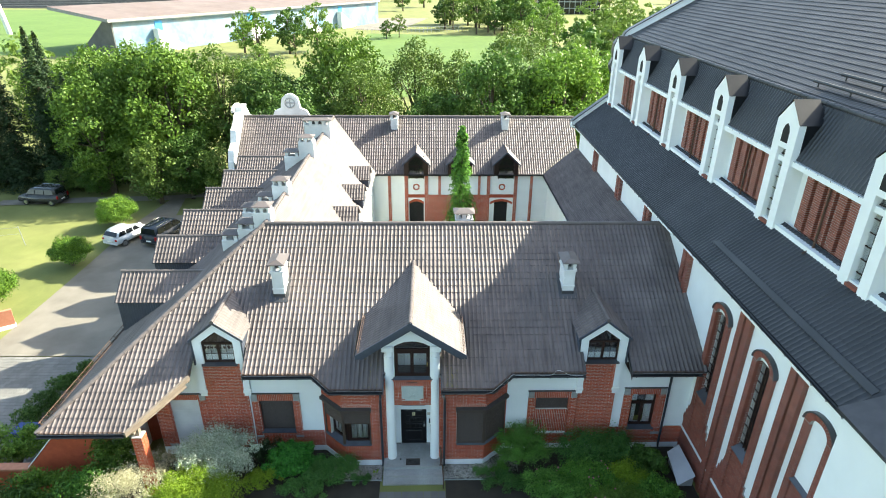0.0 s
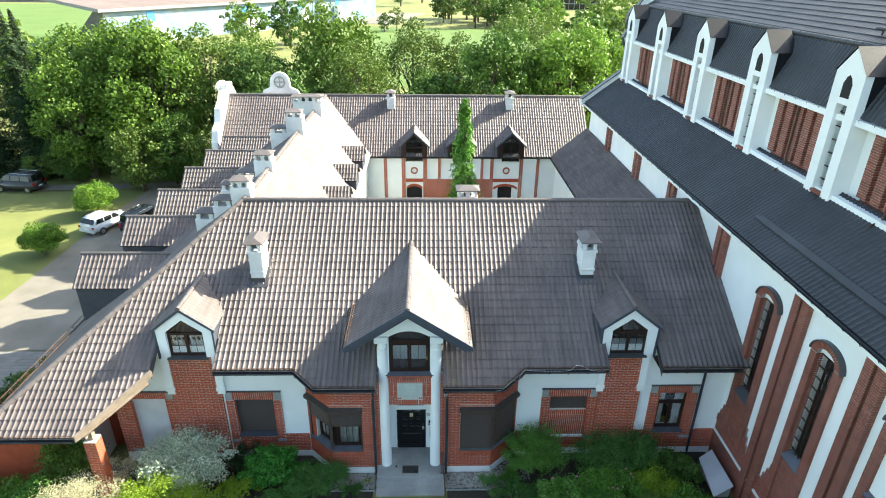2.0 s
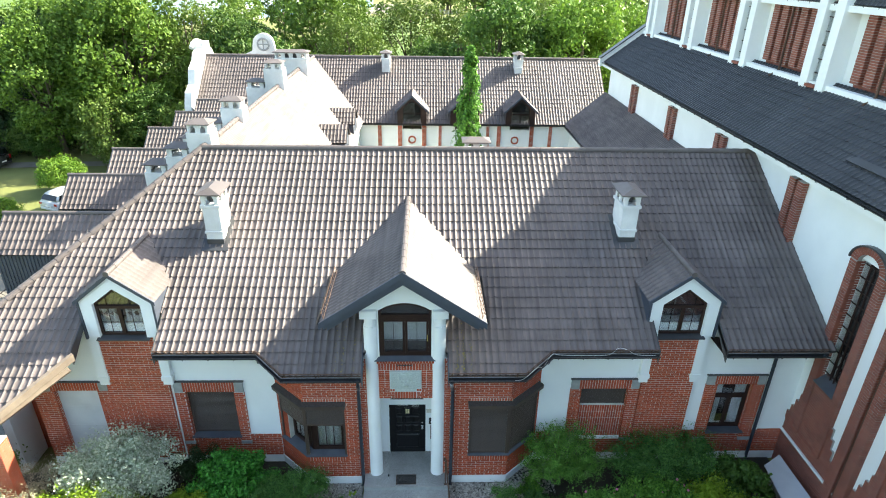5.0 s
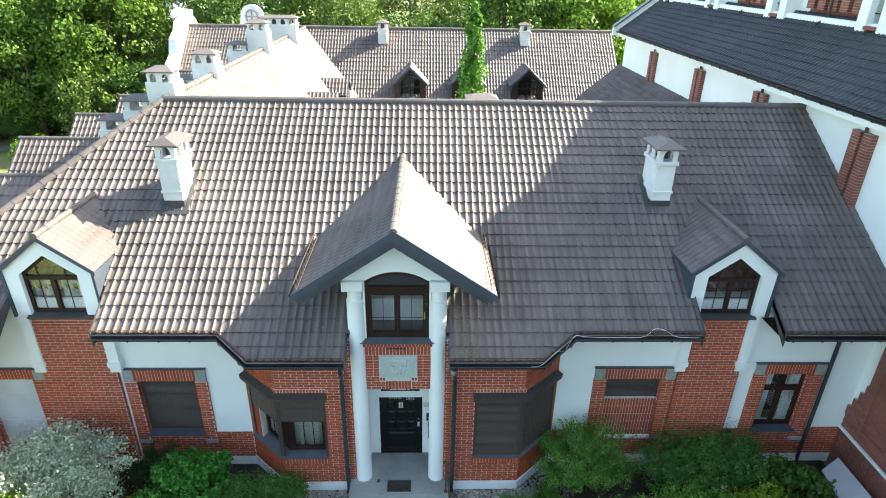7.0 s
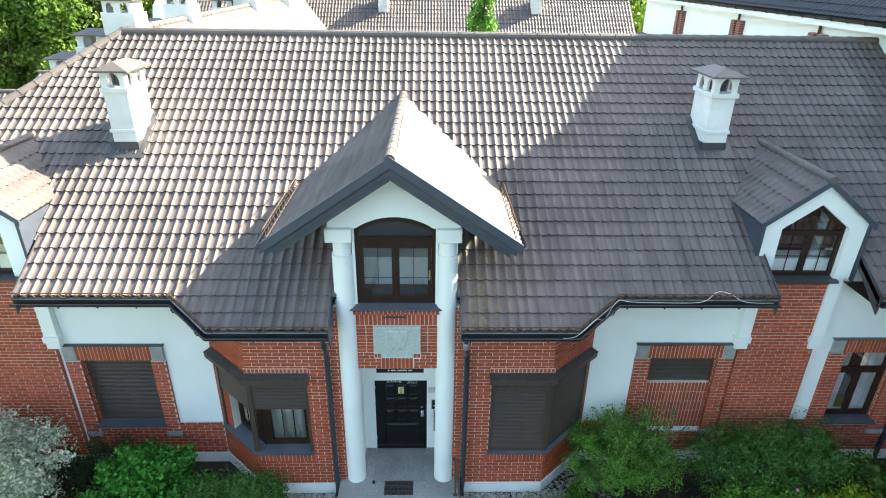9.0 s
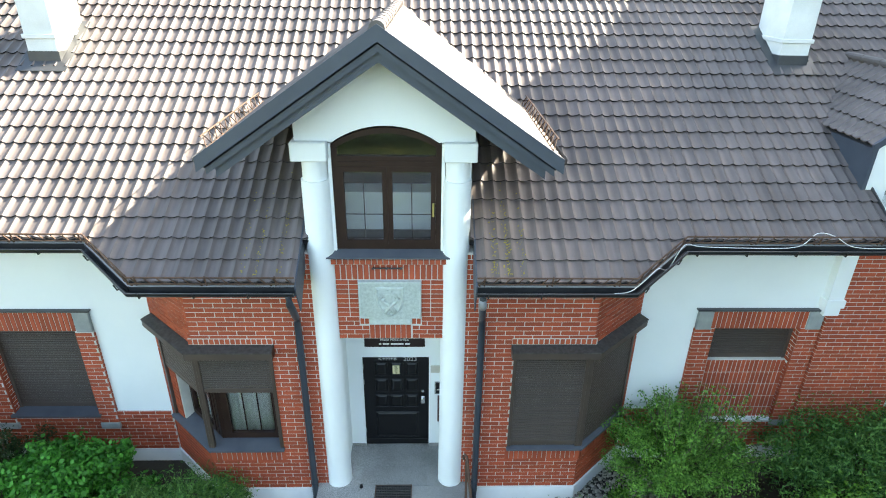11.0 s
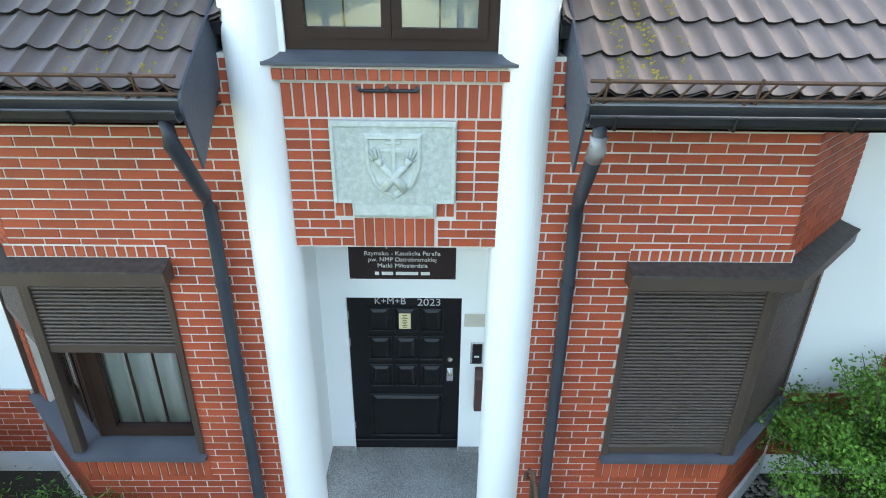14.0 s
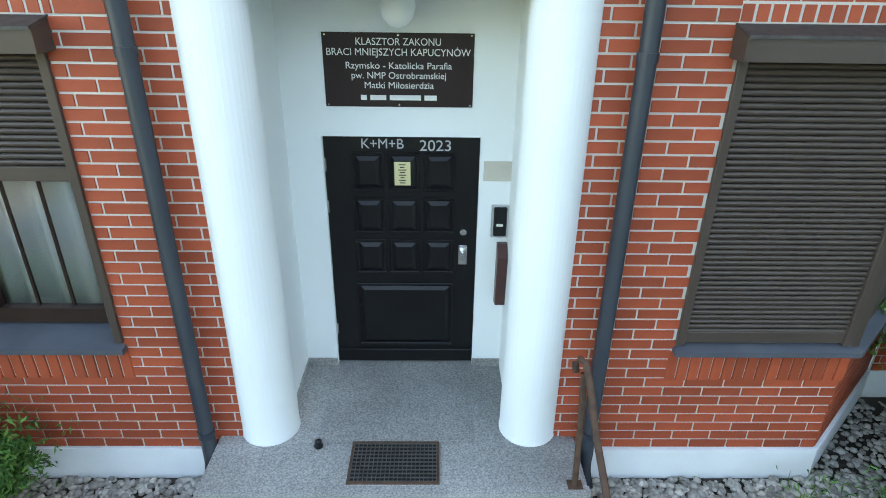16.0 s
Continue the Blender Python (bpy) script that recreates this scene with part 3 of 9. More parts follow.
# ---- church ----
CX, CZ = 11.76, 9.07  # aisle eave
CWX = 12.27  # aisle wall
TX, TZ = 14.30, 11.00  # head of the aisle roof
Y0, Y1 = -8.0, 24.6
BXx, BZz = 15.00, 15.40  # bend of the nave roof
church_roof = empty("church_roof", (18, 8, 16), "dark grey ribbed metal roof of the church", "roof", kind="structure")
CT = dict(wave=0.19, row=0.30, amp=0.032, step=0.018, per=5)
csl = (TZ - CZ) / (TX - CX)
tiles("aisle_slope", [(CX, Y0, CZ), (TX, Y0, TZ), (TX, Y1, TZ), (CX, Y1, CZ)], (-1, 0, -csl), M_CTILE, church_roof, **CT)
tiles("steep_slope", [(14.08, -16, 13.45), (BXx, -16, BZz), (BXx, Y1, BZz), (14.08, Y1, 13.45)], (-1, 0, -2.12), M_CTILE, church_roof, **CT)
tiles("nave_slope", [(BXx, -16, BZz), (27, -16, BZz + 0.55 * (27 - BXx)), (27, Y1, BZz + 0.55 * (27 - BXx)), (BXx, Y1, BZz)], (-1, 0, -0.55), M_CTILE, church_roof, wave=0.19, row=0.34, amp=0.018, step=0.016, per=3)
cap("bend_cap", (BXx, -16, BZz), (BXx, Y1, BZz), 0.10, M_CTILE, church_roof)
bm = B()
prism(bm, [(27, -16, BZz + 0.55 * (27 - BXx)), (40, -16, 12), (40, Y1, 12), (27, Y1, BZz + 0.55 * (27 - BXx))], (0, 0, -0.2))
part("far_slope", bm, M_CTILE, church_roof)
# aisle wall with three tall arched windows in the visible stretch
W_ARCH = [(-0.20, 7.38), (-3.43, 7.38), (-6.60, 7.38)]  # centre along the wall, springing height
chw = wall("wall_church_aisle", (CWX, Y1), (0, -1), 60 - 40 + Y1, -0.8, 9.0, 0.5, [(Y1 - c - 0.42, Y1 - c + 0.42, 3.45, 7.45) for c, s in W_ARCH[:2]], M_WHITE, "white rendered church wall with brick pilasters and tall arched windows")
# clerestory wall
clw = wall("wall_church_clerestory", (TX + 0.16, Y1), (0, -1), Y1 + 16, 10.2, 13.5, 0.4, [], M_WHITE, "white clerestory wall between brick ribs")
gutter([(CX - 0.05, Y1, CZ - 0.02), (CX - 0.05, Y0, CZ - 0.02)], church_roof, 0.09)
bm = B()
bx(bm, CX - 0.02, CX + 0.5, Y0, Y1, CZ - 0.28, CZ - 0.1)
part("white_eave_board", bm, M_WHITE, church_roof, "white boarded eave")
bm = B()
bx(bm, 11.55, 13.9, -14.5, -7.9, -0.8, 9.25)
tagged(part("wall_church_transept", bm, M_WHITE), "plain white rendered projecting church wall", "wall", kind="structure")
bm = B()
prism(bm, [(11.4, -7.75, 9.26), (14.0, -7.75, 9.26), (14.0, -7.75, 9.36), (12.6, -7.75, 9.75), (11.4, -7.75, 9.36)], (0, -7, 0))
tagged(part("transept_cap", bm, M_LEAD), "grey sheet metal cap on the white wall", "coping", kind="structure")


# ---- front wall: brick base, piers, surrounds ----
facing = ([], [])


def slab_brick(x0, x1, z0, z1, y, back=None, holes=(), soldier=False, phase=0.0, sides=True):
    """A mortar slab in front of the wall with bricks on its face and on its two returns."""
    bm = B()
    if not holes:
        bx(bm, x0, x1, y, back or WY + 0.02, z0, z1)
        part("brick_backing", bm, M_MORTAR, wall_front)
    else:
        bm.free()
        wall("brick_backing", (x0, y), (1, 0), x1 - x0, z0, z1, (back or WY + 0.02) - y, [(h[0] - x0, h[1] - x0, h[2], h[3]) for h in holes], M_MORTAR, "", wall_front)
    bricks((x0, y), (1, 0), x1 - x0, z0, z1, [(h[0] - x0, h[1] - x0, h[2], h[3]) for h in holes], soldier=soldier, phase=phase, store=facing)
    if sides and WY - y > 0.03:
        bricks((x0, WY), (0, -1), WY - y, z0, z1, store=facing, soldier=False, phase=0.5)
        bricks((x1, y), (0, 1), WY - y, z0, z1, store=facing, phase=0.5)


def reveal_bricks(x0, x1, z0, z1, y0, y1):
    bricks((x0, y0), (0, 1), y1 - y0, z0, z1, store=facing, proud=0.006)
    bricks((x1, y1), (0, -1), y1 - y0, z0, z1, store=facing, proud=0.006)


PY = WY - 0.10
# base courses
slab_brick(-7.15, -4.06, -0.10, 0.78, WY - 0.02, holes=[(-6.82, -5.33, 0.72, 2.5)], sides=False)
slab_brick(4.12, 7.25, -0.10, 0.80, WY - 0.02, holes=[(5.40, 6.89, 0.50, 2.5)], sides=False, phase=0.3)
slab_brick(8.85, 11.42, -0.10, 0.82, WY - 0.02, holes=[(9.68, 10.83, 0.82, 2.78)], sides=False, phase=0.2)
slab_brick(11.42, 12.25, -0.10, 0.86, WY - 0.02, sides=False)
# piers below the dormers
slab_brick(7.25, 8.85, -0.10, 4.55, PY)
slab_brick(-9.05, -7.22, -0.10, 4.55, PY)
# window surrounds: jambs and soldier lintels with stone corner blocks
SY = WY - 0.05


def surround(x0, x1, z0, z1, jamb, lintel, foot, left=True, right=True):
    if left:
        slab_brick(x0 - jamb, x0, foot, z1, SY)
    if right:
        slab_brick(x1, x1 + jamb, foot, z1, SY, phase=0.5)
    s = 0.26
    slab_brick(x0 - jamb + s, x1 + jamb - s, z1, z1 + lintel, SY, soldier=True, sides=False)
    bm = B()
    for a in (x0 - jamb, x1 + jamb - s):
        bx(bm, a, a + s, SY - 0.02, WY, z1 - 0.02, z1 + lintel + 0.01)
    bevel(bm, 0.008)
    part("corner_stone", bm, M_STONE, wall_front, "grey stone corner blocks")
    bm = B()
    bx(bm, x0 - jamb - 0.03, x1 + jamb + 0.03, SY - 0.035, WY, z1 + lintel + 0.012, z1 + lintel + 0.035)
    part("drip_strip", bm, M_LEAD, wall_front, "dark sheet metal drip strip")
    bm = B()
    if left:
        bx(bm, x0 - jamb - 0.02, x0 + 0.02, SY - 0.03, WY, foot - 0.13, foot)
    if right:
        bx(bm, x1 - 0.02, x1 + jamb + 0.02, SY - 0.03, WY, foot - 0.13, foot)
    bevel(bm, 0.008)
    part("foot_stone", bm, M_STONE, wall_front, "grey stone foot blocks")
    reveal_bricks(x0, x1, z0, z1, SY, WY + 0.18)


surround(-6.82, -5.33, 0.72, 2.50, 0.30, 0.36, 0.55)
surround(5.40, 6.89, 1.82, 2.55, 0.33, 0.34, 0.55)
surround(9.68, 10.83, 0.82, 2.70, 0.36, 0.32, 0.55)
surround(-10.75, -9.42, -0.1, 2.57, 0.32, 0.30, 0.1)
reveal_bricks(5.40, 6.89, 0.50, 1.82, SY, WY + 0.07)
slab_brick(5.40, 6.89, 0.50, 1.82, WY + 0.06, back=WY + 0.2, soldier=True, sides=False)
slab_brick(-11.38, -11.07, -0.1, 2.57, WY - 0.02, sides=False)
joined_bricks(wall_front, facing)

# white flared legs that frame the dormer piers
for xs in ((-9.2, -8.93), (-7.33, -7.06), (7.12, 7.38), (8.70, 8.96)):
    bm = B()
    a, b = xs
    prism(bm, [(a, PY - 0.05, 2.86), (b, PY - 0.05, 2.86), (b, PY - 0.05, 4.6), (a, PY - 0.05, 4.6)], (0, 0.16, 0))
    bx(bm, a - 0.03, b + 0.03, PY - 0.08, WY, 3.02, 3.16)
    tagged(part("pilaster", bm, M_WHITE), "white rendered pilaster with a small foot beside the brick pier", "pilaster", "dormer pilasters")

# ---- shutters and windows ----
slat_meshes = {}
PITCH = 0.0365


def slats(w, z0, z1, at, u, parent):
    """Roller shutter slats, each a rounded bar, from z0 up to z1; at: left end of the panel's face."""
    key = round(w, 3)
    if key not in slat_meshes:
        bm = B()
        prof = [(0.004, 0.0), (-0.001, 0.003), (-0.009, 0.010), (-0.011, 0.021), (-0.007, 0.029), (0.0, 0.0335), (0.004, 0.0335)]
        prism(bm, [(0, y, z) for y, z in prof], (w, 0, 0))
        me = bpy.data.meshes.new("slat")
        bmesh.ops.recalc_face_normals(bm, faces=bm.faces[:])
        bm.to_mesh(me)
        bm.free()
        me.materials.append(M_SHUT)
        slat_meshes[key] = me
    n = int((z1 - z0) / PITCH)
    for i in range(n):
        ob = new("slat", slat_meshes[key])
        ob.matrix_world = Matrix.Translation((at[0], at[1], z1 - (i + 1) * PITCH)) @ Matrix.Rotation(math.atan2(u[1], u[0]), 4, "Z")
        ob.parent = parent
        ob.matrix_parent_inverse = parent.matrix_world.inverted()


def local(bm, o, u):
    """Turns geometry built along x at the origin to start at o and run along u."""
    a = math.atan2(u[1], u[0])
    bmesh.ops.transform(bm, matrix=Matrix.Translation((o[0], o[1], 0)) @ Matrix.Rotation(a, 4, "Z"), verts=bm.verts)
    return bm


def shutter(o, u, w, z0, z1, drop, label, box=True, name="roller_shutter"):
    """A roller shutter: guide rails, head box, slats down to z0 + what is left open."""
    ob = empty(name, (o[0], o[1], z0), label, "shutter", "roller shutters")
    for x in (0, w - 0.055):
        bm = B()
        bx(bm, x, x + 0.055, -0.03, 0.03, z0, z1)
        part("guide_rail", local(bevel(bm, 0.004), o, u), M_SHUT, ob)
    d = Vector(u[:2]).normalized()
    slats(w - 0.11, drop, z1 - 0.005, (o[0] + d.x * 0.055, o[1] + d.y * 0.055), u, ob)
    bm = B()
    bx(bm, 0.05, w - 0.05, -0.012, 0.012, drop - 0.035, drop + 0.05)
    part("end_bar", local(bevel(bm, 0.004), o, u), M_SHUT, ob)
    bm = B()
    bx(bm, 0.05, w - 0.05, 0.012, 0.02, drop, z1)
    part("slat_backing", local(bm, o, u), M_DARK, ob)
    return ob


def curtain(o, u, w, z0, z1, deep, parent, folds=9, gaps=()):
    """A pleated net curtain; a sheet of soft waves."""
    bm = B()
    n = folds * 8
    rows = []
    for z in (z0, (z0 + z1) / 2, z1):
        row = []
        for i in range(n + 1):
            s = i / n
            y = deep + 0.04 * math.sin(2 * math.pi * folds * s + 0.8 * math.sin(5 * s)) + 0.012 * math.sin(17 * s)
            row.append(bm.verts.new((w * s, y, z)))
        rows.append(row)
    for a, b in zip(rows, rows[1:]):
        for i in range(n):
            s = (i + 0.5) / n
            if not any(g[0] < s < g[1] for g in gaps):
                bm.faces.new((a[i], a[i + 1], b[i + 1], b[i]))
    bmesh.ops.solidify(bm, geom=bm.faces[:], thickness=0.004)
    return part("curtain", local(bm, o, u), M_CURTAIN, parent, "white net curtain in soft folds", smooth=True)


def casement(o, u, w, z0, z1, label, leaves=2, transom=0.0, bars=(), room=0.8, curtains=True, gaps=((0.42, 0.55),), name="window_1", dark=True, posts=0):
    """A wooden window: outer frame, leaves with their panes, and a near-black sheet for the unlit room behind."""
    ob = empty(name, (o[0], o[1], z0), label, "window", kind="structure")
    fw = 0.065
    bm = B()
    for a in ((0, w, z0, z0 + fw), (0, w, z1 - fw, z1), (0, fw, z0 + fw, z1 - fw), (w - fw, w, z0 + fw, z1 - fw)):
        bx(bm, a[0], a[1], -0.035, 0.035, a[2], a[3])
    if transom:
        bx(bm, fw, w - fw, -0.03, 0.03, z1 - transom - 0.04, z1 - transom + 0.04)
    part("window_frame", local(bm, o, u), M_FRAME, ob)
    top = z1 - fw if not transom else z1 - transom - 0.04
    lw = (w - 2 * fw) / leaves
    for k in range(leaves):
        x0 = fw + k * lw
        bm = B()
        e = 0.055
        for a in ((x0, x0 + lw, z0 + fw, z0 + fw + e), (x0, x0 + lw, top - e, top), (x0, x0 + e, z0 + fw + e, top - e), (x0 + lw - e, x0 + lw, z0 + fw + e, top - e)):
            bx(bm, a[0] + 0.002, a[1] - 0.002, -0.05, 0.02, a[2], a[3])
        for b in bars:
            zc = z0 + fw + (top - z0 - fw) * b
            bx(bm, x0 + e, x0 + lw - e, -0.012, 0.008, zc - 0.012, zc + 0.012)
        if bars:
            bx(bm, x0 + lw / 2 - 0.012, x0 + lw / 2 + 0.012, -0.0125, 0.0085, z0 + fw + e, top - e)
        for i in range(posts):
            xp = x0 + e + (lw - 2 * e) * (i + 1) / (posts + 1)
            bx(bm, xp - 0.008, xp + 0.008, -0.0125, 0.0085, z0 + fw + e, top - e)
        leaf = part("casement", local(bm, o, u), M_FRAME, ob)
        bm = B()
        bx(bm, x0 + e, x0 + lw - e, -0.006, 0.000, z0 + fw + e, top - e)
        g = part("pane", local(bm, o, u), M_GLASS, leaf)
        g.visible_shadow = False
    if transom:
        bm = B()
        bx(bm, fw, w - fw, -0.006, 0.0, z1 - transom + 0.04, z1 - fw)
        g = part("pane", local(bm, o, u), M_GLASS, ob)
        g.visible_shadow = False
    if curtains:
        curtain(o, u, w, z0 + 0.03, z1 - 0.03, 0.085, ob, max(4, int(w * 6)), gaps)
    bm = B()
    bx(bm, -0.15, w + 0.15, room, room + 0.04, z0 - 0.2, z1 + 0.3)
    part("room_shade", local(bm, o, u), M_DARK, ob)
    return ob


def sill(o, u, w, z, out, label="", parent=None, m=None):
    bm = B()
    prism(bm, [(-0.04, -out, z - 0.035), (-0.04, 0.06, z - 0.01), (-0.04, 0.06, z + 0.012), (-0.04, -out, z - 0.012), ], (w + 0.08, 0, 0))
    bx(bm, -0.04, w + 0.04, -out - 0.004, -out + 0.008, z - 0.06, z - 0.012)
    ob = part("window_sill", local(bm, o, u), m or M_SLATE, parent)
    return ob if parent else tagged(ob, label or "bluish grey metal window sill", "sill", kind="structure")


RECESS = WY + 0.14
shutter((-6.82, RECESS), (1, 0), 1.49, 0.76, 2.50, 0.80, "brown roller shutter closed over a ground floor window")
sill((-6.82, RECESS), (1, 0), 1.49, 0.76, 0.24)
shutter((5.40, RECESS), (1, 0), 1.49, 1.82, 2.55, 1.86, "small brown roller shutter closed in a brick recess")
casement((9.68, RECESS), (1, 0), 1.15, 0.85, 2.70, "dark brown casement window with white curtains", 2, 0.55, (), name="window_1", gaps=((0.3, 0.62),))
sill((9.68, RECESS), (1, 0), 1.15, 0.84, 0.30)
# pale panel closing the garage opening
bm = B()
bx(bm, -10.75, -9.42, WY + 0.12, WY + 0.2, -0.4, 2.57)
for i in range(1, 4):
    bx(bm, -10.75, -9.42, WY + 0.112, WY + 0.121, -0.4 + i * 0.74, -0.385 + i * 0.74)
tagged(part("door_2", bm, M_PANEL), "plain pale grey door panel in a brick surround", "door", kind="structure")


# ---- bays: bricks, corner shutters ----
def finish_bay(parts, single_side=True):
    w, (xa, width, hole), (o, u, L, hs), side = parts
    bricks((xa, 0.0), (1, 0), width, -0.10, 4.40, [(h[0], h[1], 0.52, 2.80) for h in hole], w, True)
    h = hole[0]
    bricks((xa + h[0] - 0.035, 0.0), (1, 0), h[1] - h[0] + 0.07, 0.52, 0.77, (), w, True, soldier=True, proud=0.014)
    bricks((xa + h[0] - 0.05, 0.0), (1, 0), h[1] - h[0] + 0.10, 2.862, 2.965, (), w, True, soldier=True, proud=0.018)
    bm = B()
    bx(bm, xa + h[0] - 0.05, xa + h[1] + 0.05, -0.0115, 0.0, 2.855, 2.965)
    part("soldier_bed", bm, M_MORTAR, w)
    st = ([], [])
    bricks(o, u, L, -0.10, 4.40, [(k[0], k[1], 0.52, 2.80) for k in hs], store=st, phase=0.25)
    k = hs[0]
    d = Vector((u[0], u[1])).normalized()
    bricks((o[0] + d.x * k[0], o[1] + d.y * k[0]), u, k[1] - k[0], 0.52, 0.77, soldier=True, store=st, proud=0.014)
    joined_bricks(side, st)


M_LID = surf("weathered_shutter_lid", (0.030, 0.026, 0.024), (0.085, 0.080, 0.076), 0.6, 18, 60, 0.15)


def head_box(line, label):
    """The box over a corner shutter, mitred at the corner."""
    pts = [Vector((*p, 0)) for p in line]
    box = empty("shutter_box", (line[0][0], line[0][1], 2.68), label, "shutter box", "shutter boxes")
    for piece, prof, mat in (("housing", [(0.0, 2.84), (0.17, 2.80), (0.17, 2.68), (0.0, 2.68)], M_SHUT), ("lid", [(0.0, 2.856), (0.182, 2.814), (0.182, 2.796), (0.172, 2.801), (0.0, 2.842)], M_LID)):
        bm = B()
        rings = []
        for i, p in enumerate(pts):
            n = Vector((0, 0, 0))
            for a, b in ((i - 1, i), (i, i + 1)):
                if 0 <= a and b < len(pts):
                    d = (pts[b] - pts[a]).normalized()
                    n += Vector((d.y, -d.x, 0))
            n /= max(0.2, n.length ** 2 / 2) if 0 < i < len(pts) - 1 else 1
            rings.append([bm.verts.new(p + n * y + Vector((0, 0, z))) for y, z in prof])
        m = len(prof)
        for a, b in zip(rings, rings[1:]):
            for k in range(m):
                bm.faces.new((a[k], a[(k + 1) % m], b[(k + 1) % m], b[k]))
        for g in (rings[0], rings[-1]):
            bm.faces.new(g)
        bmesh.ops.recalc_face_normals(bm, faces=bm.faces[:])
        part(piece, bm, mat, box, "weathered dark lid" if piece == "lid" else "")
    return box


def corner_sill(line):
    bm = B()
    pts = [Vector((*p, 0)) for p in line]
    rings = []
    for i, p in enumerate(pts):
        n = Vector((0, 0, 0))
        for a, b in ((i - 1, i), (i, i + 1)):
            if 0 <= a and b < len(pts):
                d = (pts[b] - pts[a]).normalized()
                n += Vector((d.y, -d.x, 0))
        n /= max(0.2, n.length ** 2 / 2) if 0 < i < len(pts) - 1 else 1
        rings.append([bm.verts.new(p + n * y + Vector((0, 0, z))) for y, z in ((-0.27, 0.858), (0.07, 0.795), (0.07, 0.755), (-0.27, 0.765))])
    for a, b in zip(rings, rings[1:]):
        for k in range(4):
            bm.faces.new((a[k], a[(k + 1) % 4], b[(k + 1) % 4], b[k]))
    for g in (rings[0], rings[-1]):
        bm.faces.new(g)
    return tagged(part("window_sill", bm, M_SLATE), "bluish grey metal sill round the corner window", "sill", kind="structure")


SE = Vector((1.04, 0.95)).normalized()
SW = Vector((1.03, -0.95)).normalized()
LE, LW = math.hypot(1.04, 0.95), math.hypot(1.03, 0.95)
shutter((1.85, 0.0), (1, 0), 1.19, 0.82, 2.70, 0.87, "brown roller shutter fully closed on the bay's front")
shutter((3.07, 0.02), SE, LE - 0.12, 0.82, 2.70, 0.87, "brown roller shutter fully closed on the bay's canted side")
head_box([(1.80, 0.0), (3.08, 0.0), (4.06, 0.90)], "brown shutter box wrapped round the bay corner")
corner_sill([(1.84, 0.0), (3.08, 0.0), (4.02, 0.86)])
shutter((-3.03, 0.0), (1, 0), 1.18, 0.82, 2.70, 1.98, "brown roller shutter pulled half down over the bay window")
shutter((-3.95, 0.86), SW, LW - 0.16, 0.82, 2.70, 1.90, "brown roller shutter pulled half down on the canted side")
head_box([(-4.01, 0.90), (-3.04, 0.0), (-1.80, 0.0)], "brown shutter box wrapped round the corner of the half open bay")
corner_sill([(-3.97, 0.86), (-3.04, 0.0), (-1.84, 0.0)])
casement((-2.84, 0.20), (1, 0), 0.95, 0.86, 2.75, "dark brown bay window with white curtains behind the glass", 1, name="window_2", gaps=(), posts=2)
casement((-3.60, 0.86), SW, LW - 0.52, 0.86, 2.75, "dark brown side window of the bay with white curtains", 1, name="window_3", gaps=(), posts=2)
reveal = ([], [])
bm = B()
prism(bm, [(-2.965, 0.225, 0.855), (-2.90, 0.158, 0.855), (-2.835, 0.158, 0.855), (-2.835, 0.27, 0.855), (-2.92, 0.30, 0.855)], (0, 0, 1.89))
tagged(part("window_post", bevel(bm, 0.006), M_FRAME), "dark brown post joining two bay windows", "post", kind="structure")
bm = B()
prism(bm, [(-3.99, 0.93, 0.8), (-3.70, 0.68, 0.8), (-3.58, 0.86, 0.8), (-3.85, 1.1, 0.8)], (0, 0, 2.0))
rev = part("reveal_pier", bm, M_MORTAR, bay_w[3])
bricks((-3.99, 0.93), SW, 0.36, 0.83, 2.75, store=reveal)
bricks((-3.71, 0.69), (0.12, 0.18), 0.2, 0.83, 2.75, store=reveal)
joined_bricks(rev, reveal)
# post at the corner of each bay window
for x, m in ((-3.04, M_SHUT), (3.07, M_SHUT)):
    bm = B()
    bx(bm, x - 0.045, x + 0.045, -0.01, 0.09, 0.80, 2.70)
    tagged(part("corner_post", bevel(bm, 0.008), m), "brown corner post between two shutters", "post", "bay corner posts")


# ---- entrance ----
DY = 0.85
porch = wall("wall_porch_back", (-0.90, DY), (1, 0), 1.74, 0.0, 2.96, 0.25, [(0.90 - 0.60, 0.90 + 0.545, 0.0, 2.0)], M_WHITE, "white rendered porch wall round the front door")
for x0, x1 in ((-1.02, -0.855), (0.78, 1.0)):
    bm = B()
    bx(bm, x0, x1, 0.02, DY + 0.2, 0.0, 2.955)
    tagged(part("wall_porch_side", bm, M_WHITE), "white rendered side wall of the porch", "wall", kind="structure")
bm = B()
bx(bm, -1.02, 1.0, 0.3, DY + 0.25, 2.956, 3.1)
tagged(part("ceiling", bm, M_WHITE), "white porch ceiling", "ceiling", kind="structure")
bm = B()
bx(bm, -0.85, -0.602, DY - 0.015, DY, 0.0, 0.07)
bx(bm, 0.547, 0.785, DY - 0.015, DY, 0.0, 0.07)
bx(bm, -0.86, -0.842, 0.05, DY, 0.0, 0.07)
tagged(part("baseboard", bm, M_GRANITE), "grey granite skirting in the porch", "skirting", kind="structure")

door = empty("door_1", (-0.03, DY + 0.06, 0), "black panelled wooden front door with chrome locks", "door", kind="structure")
bm = B()
bx(bm, -0.60, 0.545, DY + 0.05, DY + 0.11, 0.02, 2.0)
part("leaf", bm, M_DOOR, door)


